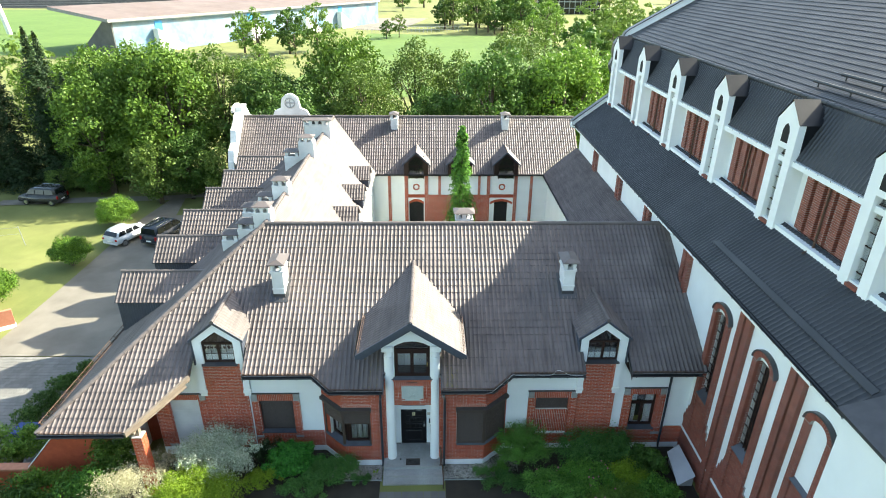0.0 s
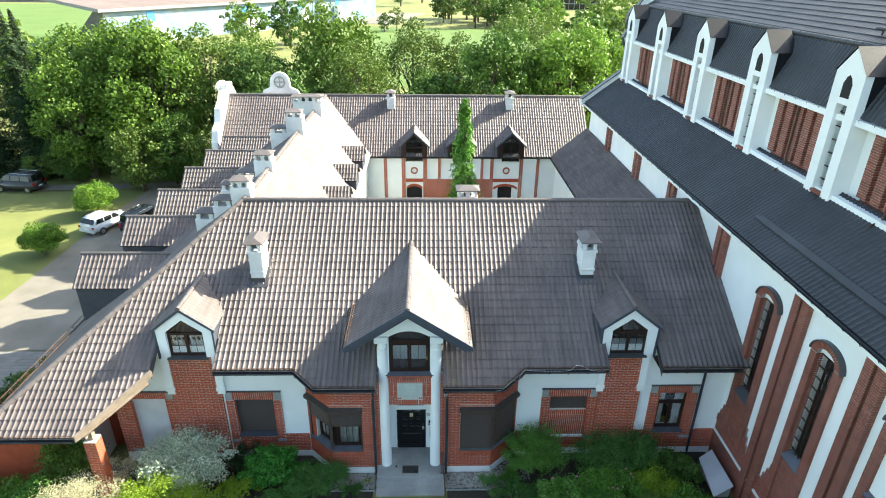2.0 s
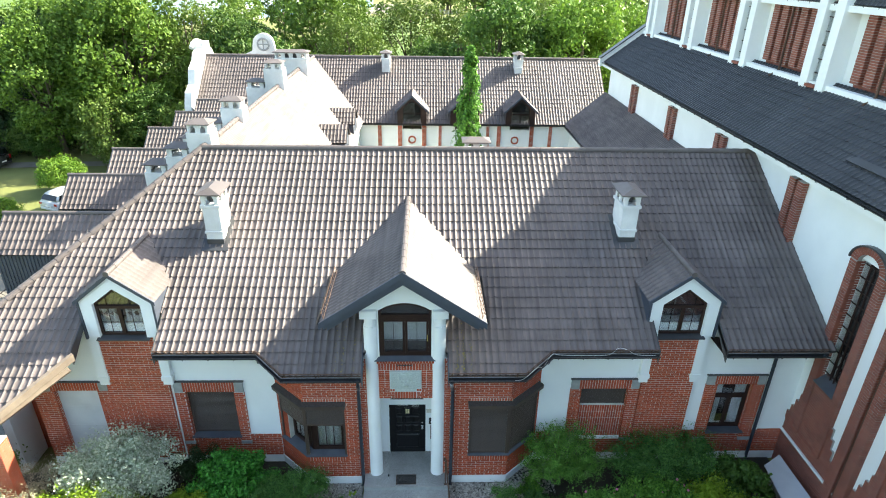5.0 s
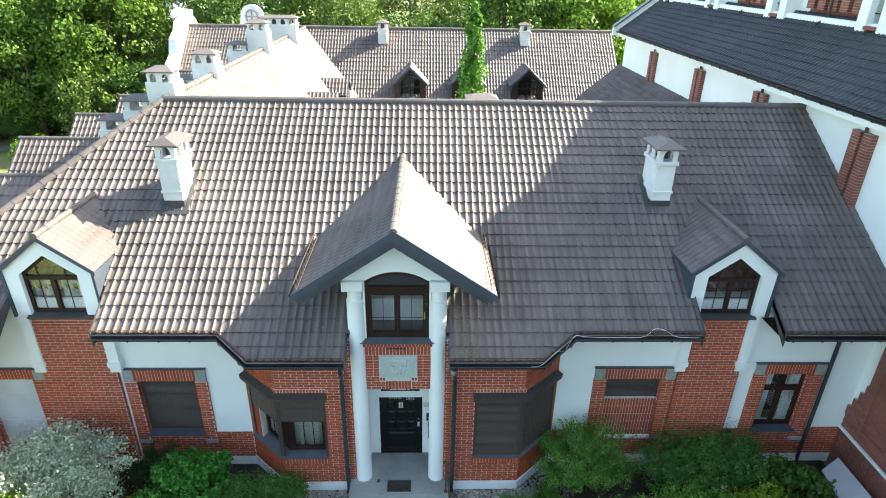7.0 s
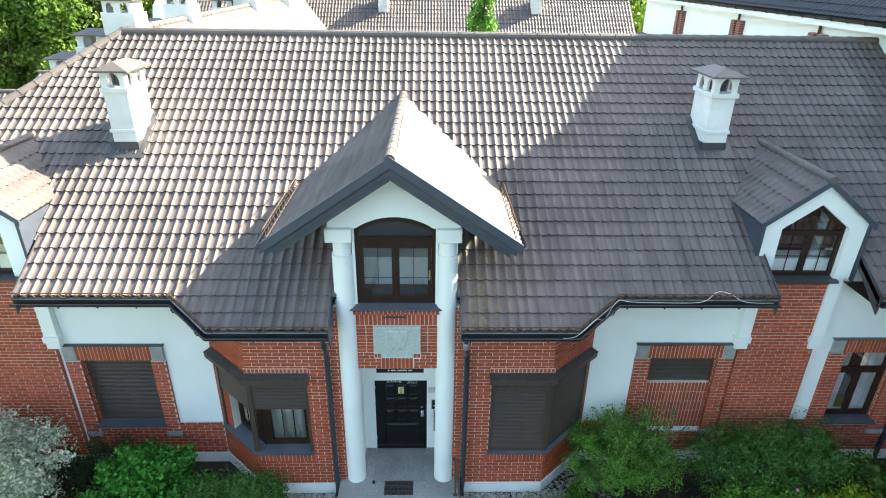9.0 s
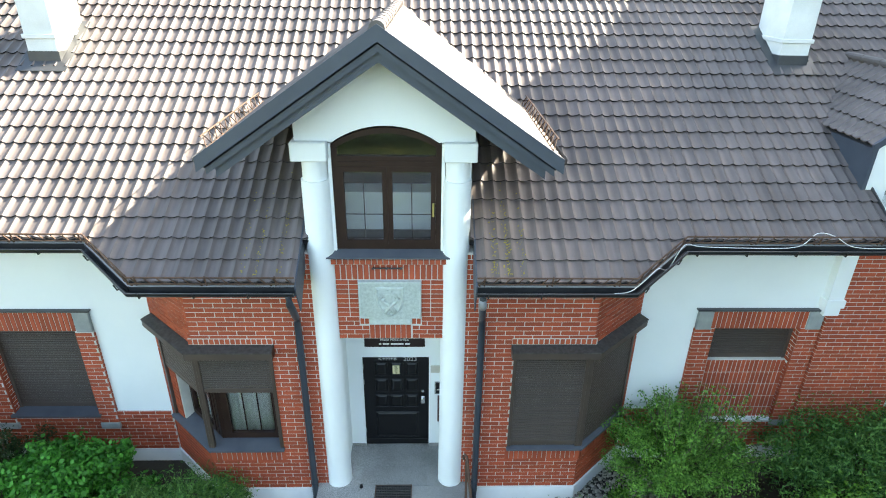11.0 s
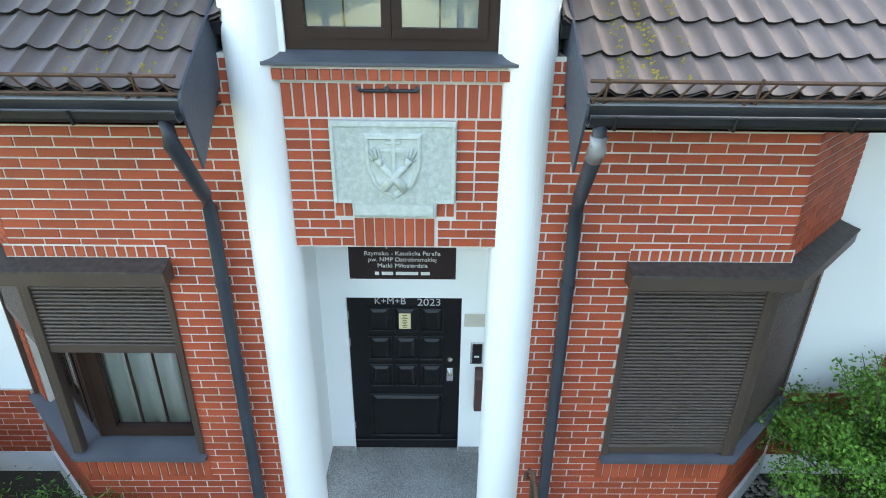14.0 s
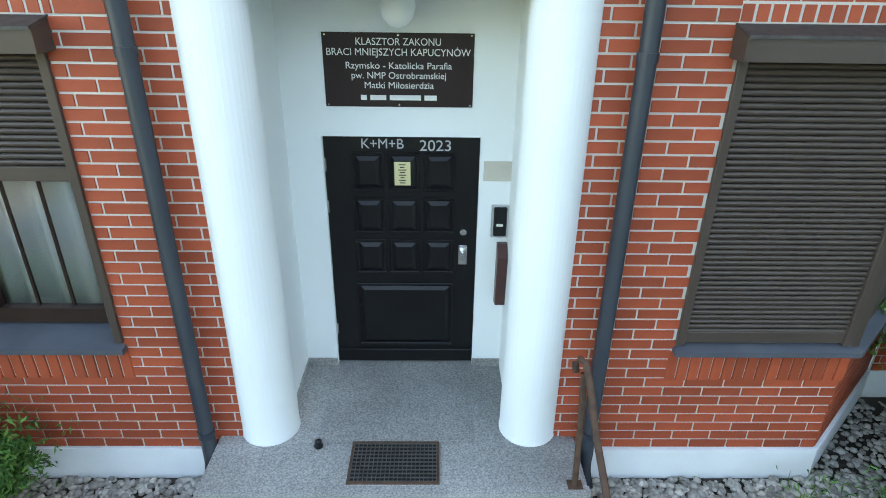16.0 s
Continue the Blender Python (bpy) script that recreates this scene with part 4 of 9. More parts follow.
def panel(x0, x1, z0, z1):
    """A raised and fielded panel inside a moulded rim."""
    bm = B()
    y = DY + 0.05
    e = 0.022
    for a in ((x0, x1, z0, z0 + e), (x0, x1, z1 - e, z1), (x0, x0 + e, z0 + e, z1 - e), (x1 - e, x1, z0 + e, z1 - e)):
        bx(bm, a[0], a[1], y - 0.014, y + 0.002, a[2], a[3])
    bevel(bm, 0.006)
    i, k = 0.03, 0.06
    o = [(x0 + i, y - 0.001, z0 + i), (x1 - i, y - 0.001, z0 + i), (x1 - i, y - 0.001, z1 - i), (x0 + i, y - 0.001, z1 - i)]
    n = [(x0 + k, y - 0.018, z0 + k), (x1 - k, y - 0.018, z0 + k), (x1 - k, y - 0.018, z1 - k), (x0 + k, y - 0.018, z1 - k)]
    vo, vn = [bm.verts.new(p) for p in o], [bm.verts.new(p) for p in n]
    bm.faces.new(vn)
    for j in range(4):
        bm.faces.new((vo[j], vo[(j + 1) % 4], vn[(j + 1) % 4], vn[j]))
    part("door_panel", bm, M_DOOR, door)


for r, (za, zb) in enumerate(((1.57, 1.87), (1.22, 1.52), (0.87, 1.17))):
    for c in (-0.40, -0.135, 0.13):
        panel(c, c + 0.235, za, zb)
panel(-0.41, 0.37, 0.18, 0.78)
bm = B()
bx(bm, -0.60, 0.545, DY + 0.03, DY + 0.05, 0.02, 0.14)
part("kick_board", bevel(bm, 0.005), M_DOOR, door)
for z in (1.24, 1.06, 1.00):
    bm = B()
    r = 0.026 if z != 1.06 else 0.03
    tube(bm, [(0.44, DY + 0.05, z), (0.44, DY + 0.03, z)], r, 20)
    if z == 1.06:
        tube(bm, [(0.44, DY + 0.03, z), (0.44, DY - 0.01, z), (0.44, DY - 0.035, z)], [0.012, 0.02, 0.03], 20)
    part("lock" if z != 1.06 else "knob", bm, M_CHROME, door, "chrome lock" if z != 1.06 else "round chrome knob")
bm = B()
bx(bm, 0.405, 0.475, DY + 0.044, DY + 0.051, 0.95, 1.12)
part("lock_plate", bevel(bm, 0.01), M_CHROME, door)
for z in (1.78, 1.45, 0.35):
    bm = B()
    tube(bm, [(-0.588, DY + 0.036, z - 0.05), (-0.588, DY + 0.036, z + 0.05)], 0.009, 8)
    part("hinge", bm, M_CHROME, door)
bm = B()
bx(bm, -0.084, 0.035, DY + 0.022, DY + 0.026, 1.625, 1.805)
note = part("notice", bm, surf("cream_paper", (0.66, 0.57, 0.30), (0.74, 0.66, 0.40), 0.7, 3, 40, 0), door, "small cream paper notice")
bm = B()
for i, w in enumerate((0.05, 0.035, 0.06, 0.04, 0.055, 0.03, 0.05, 0.04)):
    z = 1.785 - i * 0.02
    bx(bm, -0.025 - w / 2, -0.025 + w / 2, DY + 0.0205, DY + 0.022, z - 0.0035, z + 0.0035)
part("text_block", bm, M_DARK, note)


def lettering(text, size, at, material, parent, align="CENTER", name="lettering", wide=1.0, skew=0.0, spacing=1.0):
    cu = bpy.data.curves.new(name, "FONT")
    cu.body, cu.size, cu.align_x, cu.extrude, cu.shear, cu.space_character = text, size, align, 0.0008, skew, spacing
    tmp = new("tmp", cu)
    bpy.context.view_layer.update()
    me = bpy.data.meshes.new_from_object(tmp.evaluated_get(bpy.context.evaluated_depsgraph_get()))
    bpy.data.objects.remove(tmp)
    bpy.data.curves.remove(cu)
    me.materials.clear()
    me.materials.append(material)
    ob = new(name, me)
    ob.matrix_world = Matrix.Translation(at) @ Matrix.Rotation(radians(90), 4, "X") @ Matrix.Diagonal((wide, 1, 1, 1))
    ob.parent = parent
    ob.matrix_parent_inverse = parent.matrix_world.inverted()
    return ob


M_CHALK = surf("chalk", (0.42, 0.43, 0.43), (0.62, 0.63, 0.63), 0.95, 30, 160, 0.2)
lettering("K+M+B", 0.105, (-0.17, DY + 0.047, 1.90), M_CHALK, door, wide=0.95, name="chalk_letters")
lettering("2023", 0.115, (0.22, DY + 0.047, 1.885), M_CHALK, door, wide=1.05, name="chalk_letters")

bm = B()
bx(bm, -0.545, 0.475, DY - 0.012, DY - 0.001, 2.215, 2.705)
sign = tagged(part("wall_sign", bevel(bm, 0.003), M_SIGN), "dark maroon sign with white serif lettering over the door", "sign")
SX = -0.035
for text, size, z, w in (("KLASZTOR ZAKONU", 0.066, 2.626, 1.0), ("BRACI MNIEJSZYCH KAPUCYNÓW", 0.066, 2.559, 1.0), ("Rzymsko - Katolicka Parafia", 0.062, 2.473, 1.0), ("pw. NMP Ostrobramskiej", 0.062, 2.408, 1.0), ("Matki Miłosierdzia", 0.062, 2.343, 1.0)):
    ob = lettering(text, size, (SX, DY - 0.0135, z), M_INK, sign)
    ext = ob.dimensions.x
    want = {"KLASZTOR ZAKONU": 0.57, "BRACI MNIEJSZYCH KAPUCYNÓW": 0.97, "Rzymsko - Katolicka Parafia": 0.72, "pw. NMP Ostrobramskiej": 0.645, "Matki Miłosierdzia": 0.475}[text]
    ob.scale.x *= want / max(ext, 0.01)
for a, b in ((-0.30, -0.26), (-0.235, -0.125), (-0.10, 0.115), (0.14, 0.225)):
    bm = B()
    bx(bm, a, b, DY - 0.0145, DY - 0.0115, 2.262, 2.296)
    part("text_bar", bm, M_INK, sign, "white bar of lettering")
for x in (-0.525, -0.035, 0.455):
    for z in (2.23, 2.69):
        bm = B()
        tube(bm, [(x, DY - 0.012, z), (x, DY - 0.017, z)], 0.007, 8)
        part("screw", bm, M_CHROME, sign)

bm = B()
bx(bm, 0.575, 0.80, DY - 0.012, DY - 0.001, 1.675, 1.825)
tagged(part("blank_plate", bevel(bm, 0.003), surf("beige_plastic", (0.50, 0.47, 0.40), (0.56, 0.53, 0.46), 0.5, 3, 30, 0)), "plain beige plate on the porch wall", "plate")
ic = empty("intercom", (0.71, DY, 1.35), "black door intercom in a steel frame", "intercom")
bm = B()
bx(bm, 0.645, 0.78, DY - 0.03, DY - 0.001, 1.225, 1.49)
part("steel_frame", bevel(bm, 0.006), M_CHROME, ic, "brushed steel frame")
bm = B()
bx(bm, 0.665, 0.765, DY - 0.045, DY - 0.028, 1.24, 1.475)
part("black_front", bevel(bm, 0.008), M_DOOR, ic)
bm = B()
bx(bm, 0.685, 0.735, DY - 0.0475, DY - 0.0445, 1.325, 1.345)
part("name_slot", bm, M_INK, ic, "small white bar")
bm = B()
prism(bm, [(0.70, DY - 0.001, 0.64), (0.70, DY - 0.10, 0.66), (0.70, DY - 0.13, 1.10), (0.70, DY - 0.05, 1.18), (0.70, DY - 0.001, 1.18)], (0.17, 0, 0))
tagged(part("mailbox", bevel(bm, 0.006), surf("wine_red_enamel", (0.06, 0.022, 0.022), (0.085, 0.034, 0.032), 0.35, 3, 30, 0)), "wine red metal mailbox on the porch wall", "mailbox")
bm = B()
lathe(bm, [(0.09, 2.955), (0.10, 2.93), (0.11, 2.88), (0.095, 2.81), (0.05, 2.765), (0.012, 2.755)], -0.02, 0.62, 28)
tagged(part("ceiling_lamp", bm, M_WHITE, smooth=True), "white round glass ceiling lamp, switched off", "lamp")

# platform, steps, mat, rail
steps = empty("entrance_steps", (-0.04, -0.9, -0.5), "grey granite entrance steps and landing", "steps", kind="structure")
for k, (y0, y1, z) in enumerate(((-0.52, DY + 0.1, 0.0), (-0.85, -0.52, -0.165), (-1.18, -0.85, -0.33), (-1.51, -1.18, -0.495))):
    bm = B()
    bx(bm, -1.33, 1.245, y0, y1, -0.75, z)
    bevel(bm, 0.008)
    if k:
        bx(bm, -1.335, 1.25, y0 - 0.02, y1 - 0.002, z - 0.03, z - 0.001)
    part("step" if k else "landing", bm, M_GRANITE if k else M_STONE, steps)
for y0, y1, cuts in ((-0.535, -0.47, (-1.34, -0.55, 0.31, 1.255)), (-0.466, -0.09, (-1.33, -0.98, -0.36, 0.26, 0.72, 1.245)), (-0.086, 0.36, (-0.85, -0.62, -0.02, 0.52, 0.78)), (0.364, DY + 0.04, (-0.85, -0.40, 0.22, 0.78)), (-0.086, -0.01, (-1.33, -1.1, -0.853)), (-0.086, -0.01, (0.783, 1.0, 1.245))):
    for x0, x1 in zip(cuts, cuts[1:]):
        bm = B()
        bx(bm, x0 + 0.0015, x1 - 0.0015, y0, y1, -0.03, 0.004)
        part("slab", bevel(bm, 0.0015), M_GRANITE, steps)
mat_t = empty("door_mat", (-0.04, -0.27, 0), "worn grey steel grating mat in a dark frame", "door mat")
bm = B()
bx(bm, -0.35, 0.25, -0.45, -0.09, 0.0015, 0.006)
part("tray", bm, M_DARK, mat_t)
bm = B()
for i in range(21):
    x = -0.345 + i * 0.0292
    bx(bm, x, x + 0.004, -0.445, -0.095, 0.006, 0.018)
for i in range(11):
    y = -0.443 + i * 0.0343
    bx(bm, -0.345, 0.245, y, y + 0.004, 0.0065, 0.0185)
part("grating", bm, M_GRATE, mat_t)
bm = B()
bx(bm, -0.36, 0.26, -0.46, -0.447, 0.001, 0.02)
bx(bm, -0.36, 0.26, -0.093, -0.08, 0.001, 0.02)
bx(bm, -0.36, -0.347, -0.447, -0.093, 0.001, 0.02)
bx(bm, 0.247, 0.26, -0.447, -0.093, 0.001, 0.02)
part("frame", bm, M_RUST, mat_t)
bm = B()
lathe(bm, [(0.025, 0.0), (0.032, 0.012), (0.03, 0.03), (0.02, 0.045), (0.026, 0.06), (0.012, 0.072)], -0.60, -0.12, 14)
tagged(part("door_stop", bm, M_DOOR, smooth=True), "small black rubber door stop on the landing", "door stop")
rail = empty("handrail", (1.17, -0.5, 0), "brown painted steel handrail beside the steps", "handrail")
bm = B()
tube(bm, [(1.16, -0.46, 0.0), (1.16, -0.40, 0.45), (1.155, -0.34, 0.83)], 0.021, 12)
part("post", bm, M_RUST, rail)
bm = B()
tube(bm, [(1.12, -0.28, 0.80), (1.11, -0.28, 0.86), (1.13, -0.29, 0.90), (1.16, -0.33, 0.90), (1.17, -0.40, 0.84), (1.20, -0.62, 0.55), (1.25, -1.05, 0.16), (1.28, -1.45, -0.14)], 0.023, 12)
part("grip", bm, M_RUST, rail)
bm = B()
tube(bm, [(1.26, -1.38, -0.09), (1.26, -1.38, -0.55)], 0.02, 12)
part("post", bm, M_RUST, rail)
bm = B()
bx(bm, 1.11, 1.21, -0.50, -0.42, 0.0005, 0.008)
part("foot_plate", bm, M_RUST, rail)

# ---- brick panel, relief, upper window ----
panel_w = wall("wall_entrance_panel", (-0.80, 0.0), (1, 0), 1.545, 2.96, 4.32, 0.3, [], M_MORTAR, "red brick panel above the porch")
stack = []
for k in range(8):  # two columns of short bricks on either side of the plaque
    a = 3.352 + k * 0.0775
    for u0, u1 in ((0.0, 0.172), (0.183, 0.312), (1.228, 1.357), (1.368, 1.545)):
        stack.append((u0, u1, a, a + 0.066))
for u0 in (0.322, 0.391, 1.090, 1.159):  # bricks on end beside the foot of the plaque
    stack.append((u0, u0 + 0.058, 3.222, 3.341))
for k in range(5):
    a = 2.972 + k * 0.0755
    for u0, u1 in (((0.0, 0.225), (0.236, 0.449)) if k % 2 else ((0.0, 0.11), (0.121, 0.345), (0.356, 0.449))):
        if k > 2:
            u1 = min(u1, 0.311)
        if u1 - u0 > 0.03:
            stack += [(u0, u1, a, a + 0.064), (1.545 - u1, 1.545 - u0, a, a + 0.064)]
bricks((-0.80, 0.0), (1, 0), 1.545, 2.97, 3.97, (), panel_w, True, cells=stack)
bricks((-0.80, 0.0), (1, 0), 1.545, 3.975, 4.22, (), panel_w, True, soldier=True)
bricks((-0.34, 0.0), (1, 0), 0.62, 2.97, 3.215, (), panel_w, True, soldier=True)
bricks((-0.84, -0.035), (1, 0), 1.63, 4.235, 4.32, (), panel_w, True, soldier=True, proud=0.02)
bm = B()
bx(bm, -0.84, 0.79, -0.034, 0.05, 4.232, 4.325)
part("corbel_backing", bm, M_MORTAR, panel_w)

relief = empty("relief_plaque", (-0.03, -0.02, 3.6), "pale greenish stone relief plaque with a shield and cross", "plaque")
bm = B()
prism(bm, [(-0.48, 0.0, 3.345), (-0.34, 0.0, 3.345), (-0.34, 0.0, 3.23), (0.28, 0.0, 3.23), (0.28, 0.0, 3.345), (0.42, 0.0, 3.345), (0.42, 0.0, 3.96), (-0.48, 0.0, 3.96)], (0, -0.045, 0))
part("slab", bevel(bm, 0.006), M_RELIEF, relief)
bm = B()
for a in ((-0.48, 0.42, 3.92, 3.96), (-0.48, -0.45, 3.345, 3.92), (0.39, 0.42, 3.345, 3.92), (-0.45, -0.34, 3.345, 3.375), (0.28, 0.39, 3.345, 3.375)):
    bx(bm, a[0], a[1], -0.058, -0.04, a[2], a[3])
bevel(bm, 0.005)
part("rim", bm, M_RELIEFS, relief)
bm = B()
sh = [(-0.23, 3.86), (-0.22, 3.62), (-0.17, 3.49), (-0.10, 3.43), (-0.03, 3.39), (0.04, 3.43), (0.11, 3.49), (0.16, 3.62), (0.17, 3.86)]
outer = [bm.verts.new((x, -0.062, z)) for x, z in sh]
inner = [bm.verts.new((-0.03 + (x + 0.03) * 0.9, -0.066, 3.64 + (z - 3.64) * 0.9)) for x, z in sh]
low = [bm.verts.new((-0.03 + (x + 0.03) * 0.84, -0.048, 3.64 + (z - 3.64) * 0.85)) for x, z in sh]
base_r = [bm.verts.new((-0.03 + (x + 0.03) * 1.06, -0.044, 3.64 + (z - 3.64) * 1.06)) for x, z in sh]
n = len(sh)
for i in range(n):
    j = (i + 1) % n
    bm.faces.new((base_r[i], base_r[j], outer[j], outer[i]))
    bm.faces.new((outer[i], outer[j], inner[j], inner[i]))
    bm.faces.new((inner[i], inner[j], low[j], low[i]))
bm.faces.new(low)
part("shield", bm, M_RELIEFS, relief)
bm = B()
bx(bm, -0.044, -0.012, -0.066, -0.046, 3.46, 3.84)
bx(bm, -0.085, 0.029, -0.064, -0.0461, 3.795, 3.818)
bx(bm, -0.125, 0.069, -0.065, -0.0462, 3.735, 3.765)
bevel(bm, 0.004)
part("emblem", bm, M_RELIEFS, relief)
for s in (-1, 1):
    bm = B()
    q = lambda x, y, z: (-0.028 + s * x, y, z)
    tube(bm, [q(-0.075, -0.047, 3.455), q(-0.02, -0.056, 3.53), q(0.05, -0.058 - 0.004 * s, 3.60), q(0.095, -0.056, 3.645)], [0.036, 0.033, 0.026, 0.021], 10)
    tube(bm, [q(0.09, -0.055, 3.64), q(0.118, -0.057, 3.685)], [0.024, 0.030], 10)
    for k, (dx, dz, l) in enumerate(((0.098, 3.705, 0.055), (0.115, 3.712, 0.065), (0.132, 3.705, 0.060), (0.146, 3.692, 0.045))):
        an = radians(8 + 14 * k)
        tube(bm, [q(dx, -0.055, dz - 0.02), q(dx + l * math.sin(an), -0.058, dz + l * math.cos(an))], [0.0095, 0.007], 6)
    tube(bm, [q(0.09, -0.056, 3.665), q(0.062, -0.06, 3.705)], [0.011, 0.008], 6)
    part("arm", bm, M_RELIEFS, relief, smooth=True)
bm = B()
bx(bm, -0.325, 0.265, -0.053, -0.044, 3.245, 3.335)
bevel(bm, 0.006)
part("tablet", bm, M_RELIEFS, relief)
bm = B()
tube(bm, [(-0.25, -0.03, 4.165), (0.155, -0.03, 4.165)], 0.013, 8)
for x in (-0.25, -0.05, 0.15):
    tube(bm, [(x, -0.012, 4.165), (x, -0.05, 4.175), (x - 0.005, -0.11, 4.20)], [0.013, 0.014, 0.016], 10)
tagged(part("flag_holder", bm, M_GUTTER), "black iron flag holder with three sockets", "flag holder")

WN = 0.12
upper = empty("window_4", (-0.03, WN, 4.4), "tall dark brown arched window over the entrance", "window", kind="structure")
ax0, ax1, az0, azs, azt = -0.755, 0.70, 4.42, 5.92, 6.15


def arch_pts(x0, x1, zs, zt, n=16):
    """Points of a flat arch from x0 to x1, springing at zs, top at zt."""
    w, h = (x1 - x0) / 2, zt - zs
    R = (w * w + h * h) / (2 * h)
    a = math.asin(w / R)
    return [((x0 + x1) / 2 + R * math.sin(t), zt - R + R * math.cos(t)) for t in [-a + 2 * a * i / n for i in range(n + 1)]]


bm = B()
fw = 0.075
outer = [(ax0, az0)] + arch_pts(ax0, ax1, azs, azt) + [(ax1, az0)]
inner = [(ax0 + fw, az0 + fw)] + arch_pts(ax0 + fw, ax1 - fw, azs - 0.03, azt - fw) + [(ax1 - fw, az0 + fw)]
for y0, y1 in ((WN - 0.04, WN + 0.05),):
    A = [[bm.verts.new((x, y, z)) for x, z in ring] for y in (y0, y1) for ring in (outer, inner)]
    k = len(outer)
    for i in range(k):
        j = (i + 1) % k
        bm.faces.new((A[0][i], A[0][j], A[1][j], A[1][i]))
        bm.faces.new((A[2][i], A[3][i], A[3][j], A[2][j]))
        bm.faces.new((A[1][i], A[1][j], A[3][j], A[3][i]))
        bm.faces.new((A[0][i], A[2][i], A[2][j], A[0][j]))
bx(bm, ax0 + fw, ax1 - fw, WN - 0.05, WN + 0.04, 5.63, 5.77)
bx(bm, ax0 + fw, ax1 - fw, WN - 0.062, WN - 0.05, 5.655, 5.70)
part("window_frame", bm, M_FRAME, upper)
for x0, x1 in ((ax0 + fw, -0.03), (-0.03, ax1 - fw)):
    bm = B()
    e = 0.07
    for a in ((x0, x1, az0 + fw, az0 + fw + e), (x0, x1, 5.63 - e, 5.63), (x0, x0 + e, az0 + fw + e, 5.63 - e), (x1 - e, x1, az0 + fw + e, 5.63 - e)):
        bx(bm, a[0] + 0.002, a[1] - 0.002, WN - 0.055, WN + 0.02, a[2], a[3] - 0.001)
    lf = part("casement", bm, M_FRAME, upper)
    bm = B()
    bx(bm, x0 + e, x1 - e, WN - 0.006, WN, az0 + fw + e, 5.63 - e)
    g = part("pane", bm, M_GLASS, lf)
    g.visible_shadow = False
    bm = B()
    xc, zc = (x0 + x1) / 2, 4.93
    bx(bm, xc - 0.006, xc + 0.006, WN + 0.001, WN + 0.009, az0 + fw + e, 5.63 - e)
    bx(bm, x0 + e, x1 - e, WN + 0.002, WN + 0.010, zc - 0.006, zc + 0.006)
    part("glazing_bar", bm, M_FRAME, lf)
bm = B()
prism(bm, [(x, WN, z) for x, z in [(ax0 + fw, 5.77)] + arch_pts(ax0 + fw, ax1 - fw, azs - 0.03, azt - fw) + [(ax1 - fw, 5.77)]], (0, -0.006, 0))
g = part("pane", bm, M_GLASS, upper)
g.visible_shadow = False
bm = B()
bx(bm, 0.575, 0.605, WN - 0.075, WN - 0.055, 4.92, 5.12)
part("window_handle", bevel(bm, 0.006), surf("brass", (0.55, 0.44, 0.15), (0.65, 0.54, 0.22), 0.35, 3, 30, 0, metal=0.8), upper, "pale brass handle")
# back and floor coloured near-black in place of the room's shade
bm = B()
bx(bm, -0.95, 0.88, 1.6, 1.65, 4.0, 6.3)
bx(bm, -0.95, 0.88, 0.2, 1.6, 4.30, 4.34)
part("room_shade", bm, M_DARK, upper)
bm = B()
prism(bm, [(-0.91, -0.085, 4.358), (-0.91, 0.09, 4.42), (-0.91, 0.09, 4.33), (-0.91, -0.085, 4.335)], (1.775, 0, 0))
tagged(part("window_sill", bm, M_SLATE), "slate blue metal sill under the arched window", "sill", kind="structure")

# ---- porch gable ----
GX, GZ, GE, GYf = -0.045, 7.43, 5.95, -0.62
GW = 2.17
GT = 0.055  # the tiled planes lie below the tops of the boards
gback = RY - (RZ - GZ) / SL
gs = (GZ - GE) / GW
gable = empty("roof_gable", (GX, 1.5, GE), "brown tile gable roof over the entrance with slate blue barge boards", "roof", kind="structure")
ye = RY - (RZ - GE) / SL + 0.05
for s in (-1, 1):
    tiles("slope", [(GX, GYf, GZ - GT), (GX + s * GW, GYf, GE - GT), (GX + s * GW, ye, GE - GT), (GX, gback, GZ - GT)], (s, 0, -gs), M_TILE, gable, origin=(GX, GYf, GZ - GT))
cap("ridge_cap", (GX, GYf - 0.02, GZ - 0.02), (GX, gback + 0.05, GZ - 0.02), 0.085, M_RIDGE, gable)
for k, (dz0, dz1, dy) in enumerate(((0.035, -0.15, -0.05), (-0.14, -0.26, 0.0), (-0.25, -0.38, 0.05))):
    for s in (-1, 1):
        bm = B()
        wx = GW + 0.03 - 0.10 * k
        pts = [(GX, GYf + dy, GZ + dz0), (GX + s * wx, GYf + dy, GZ - wx * gs + dz0), (GX + s * wx, GYf + dy, GZ - wx * gs + dz1), (GX, GYf + dy, GZ + dz1)]
        prism(bm, pts, (0, 0.045, 0))
        part("barge_board", bm, M_BARGE, gable)
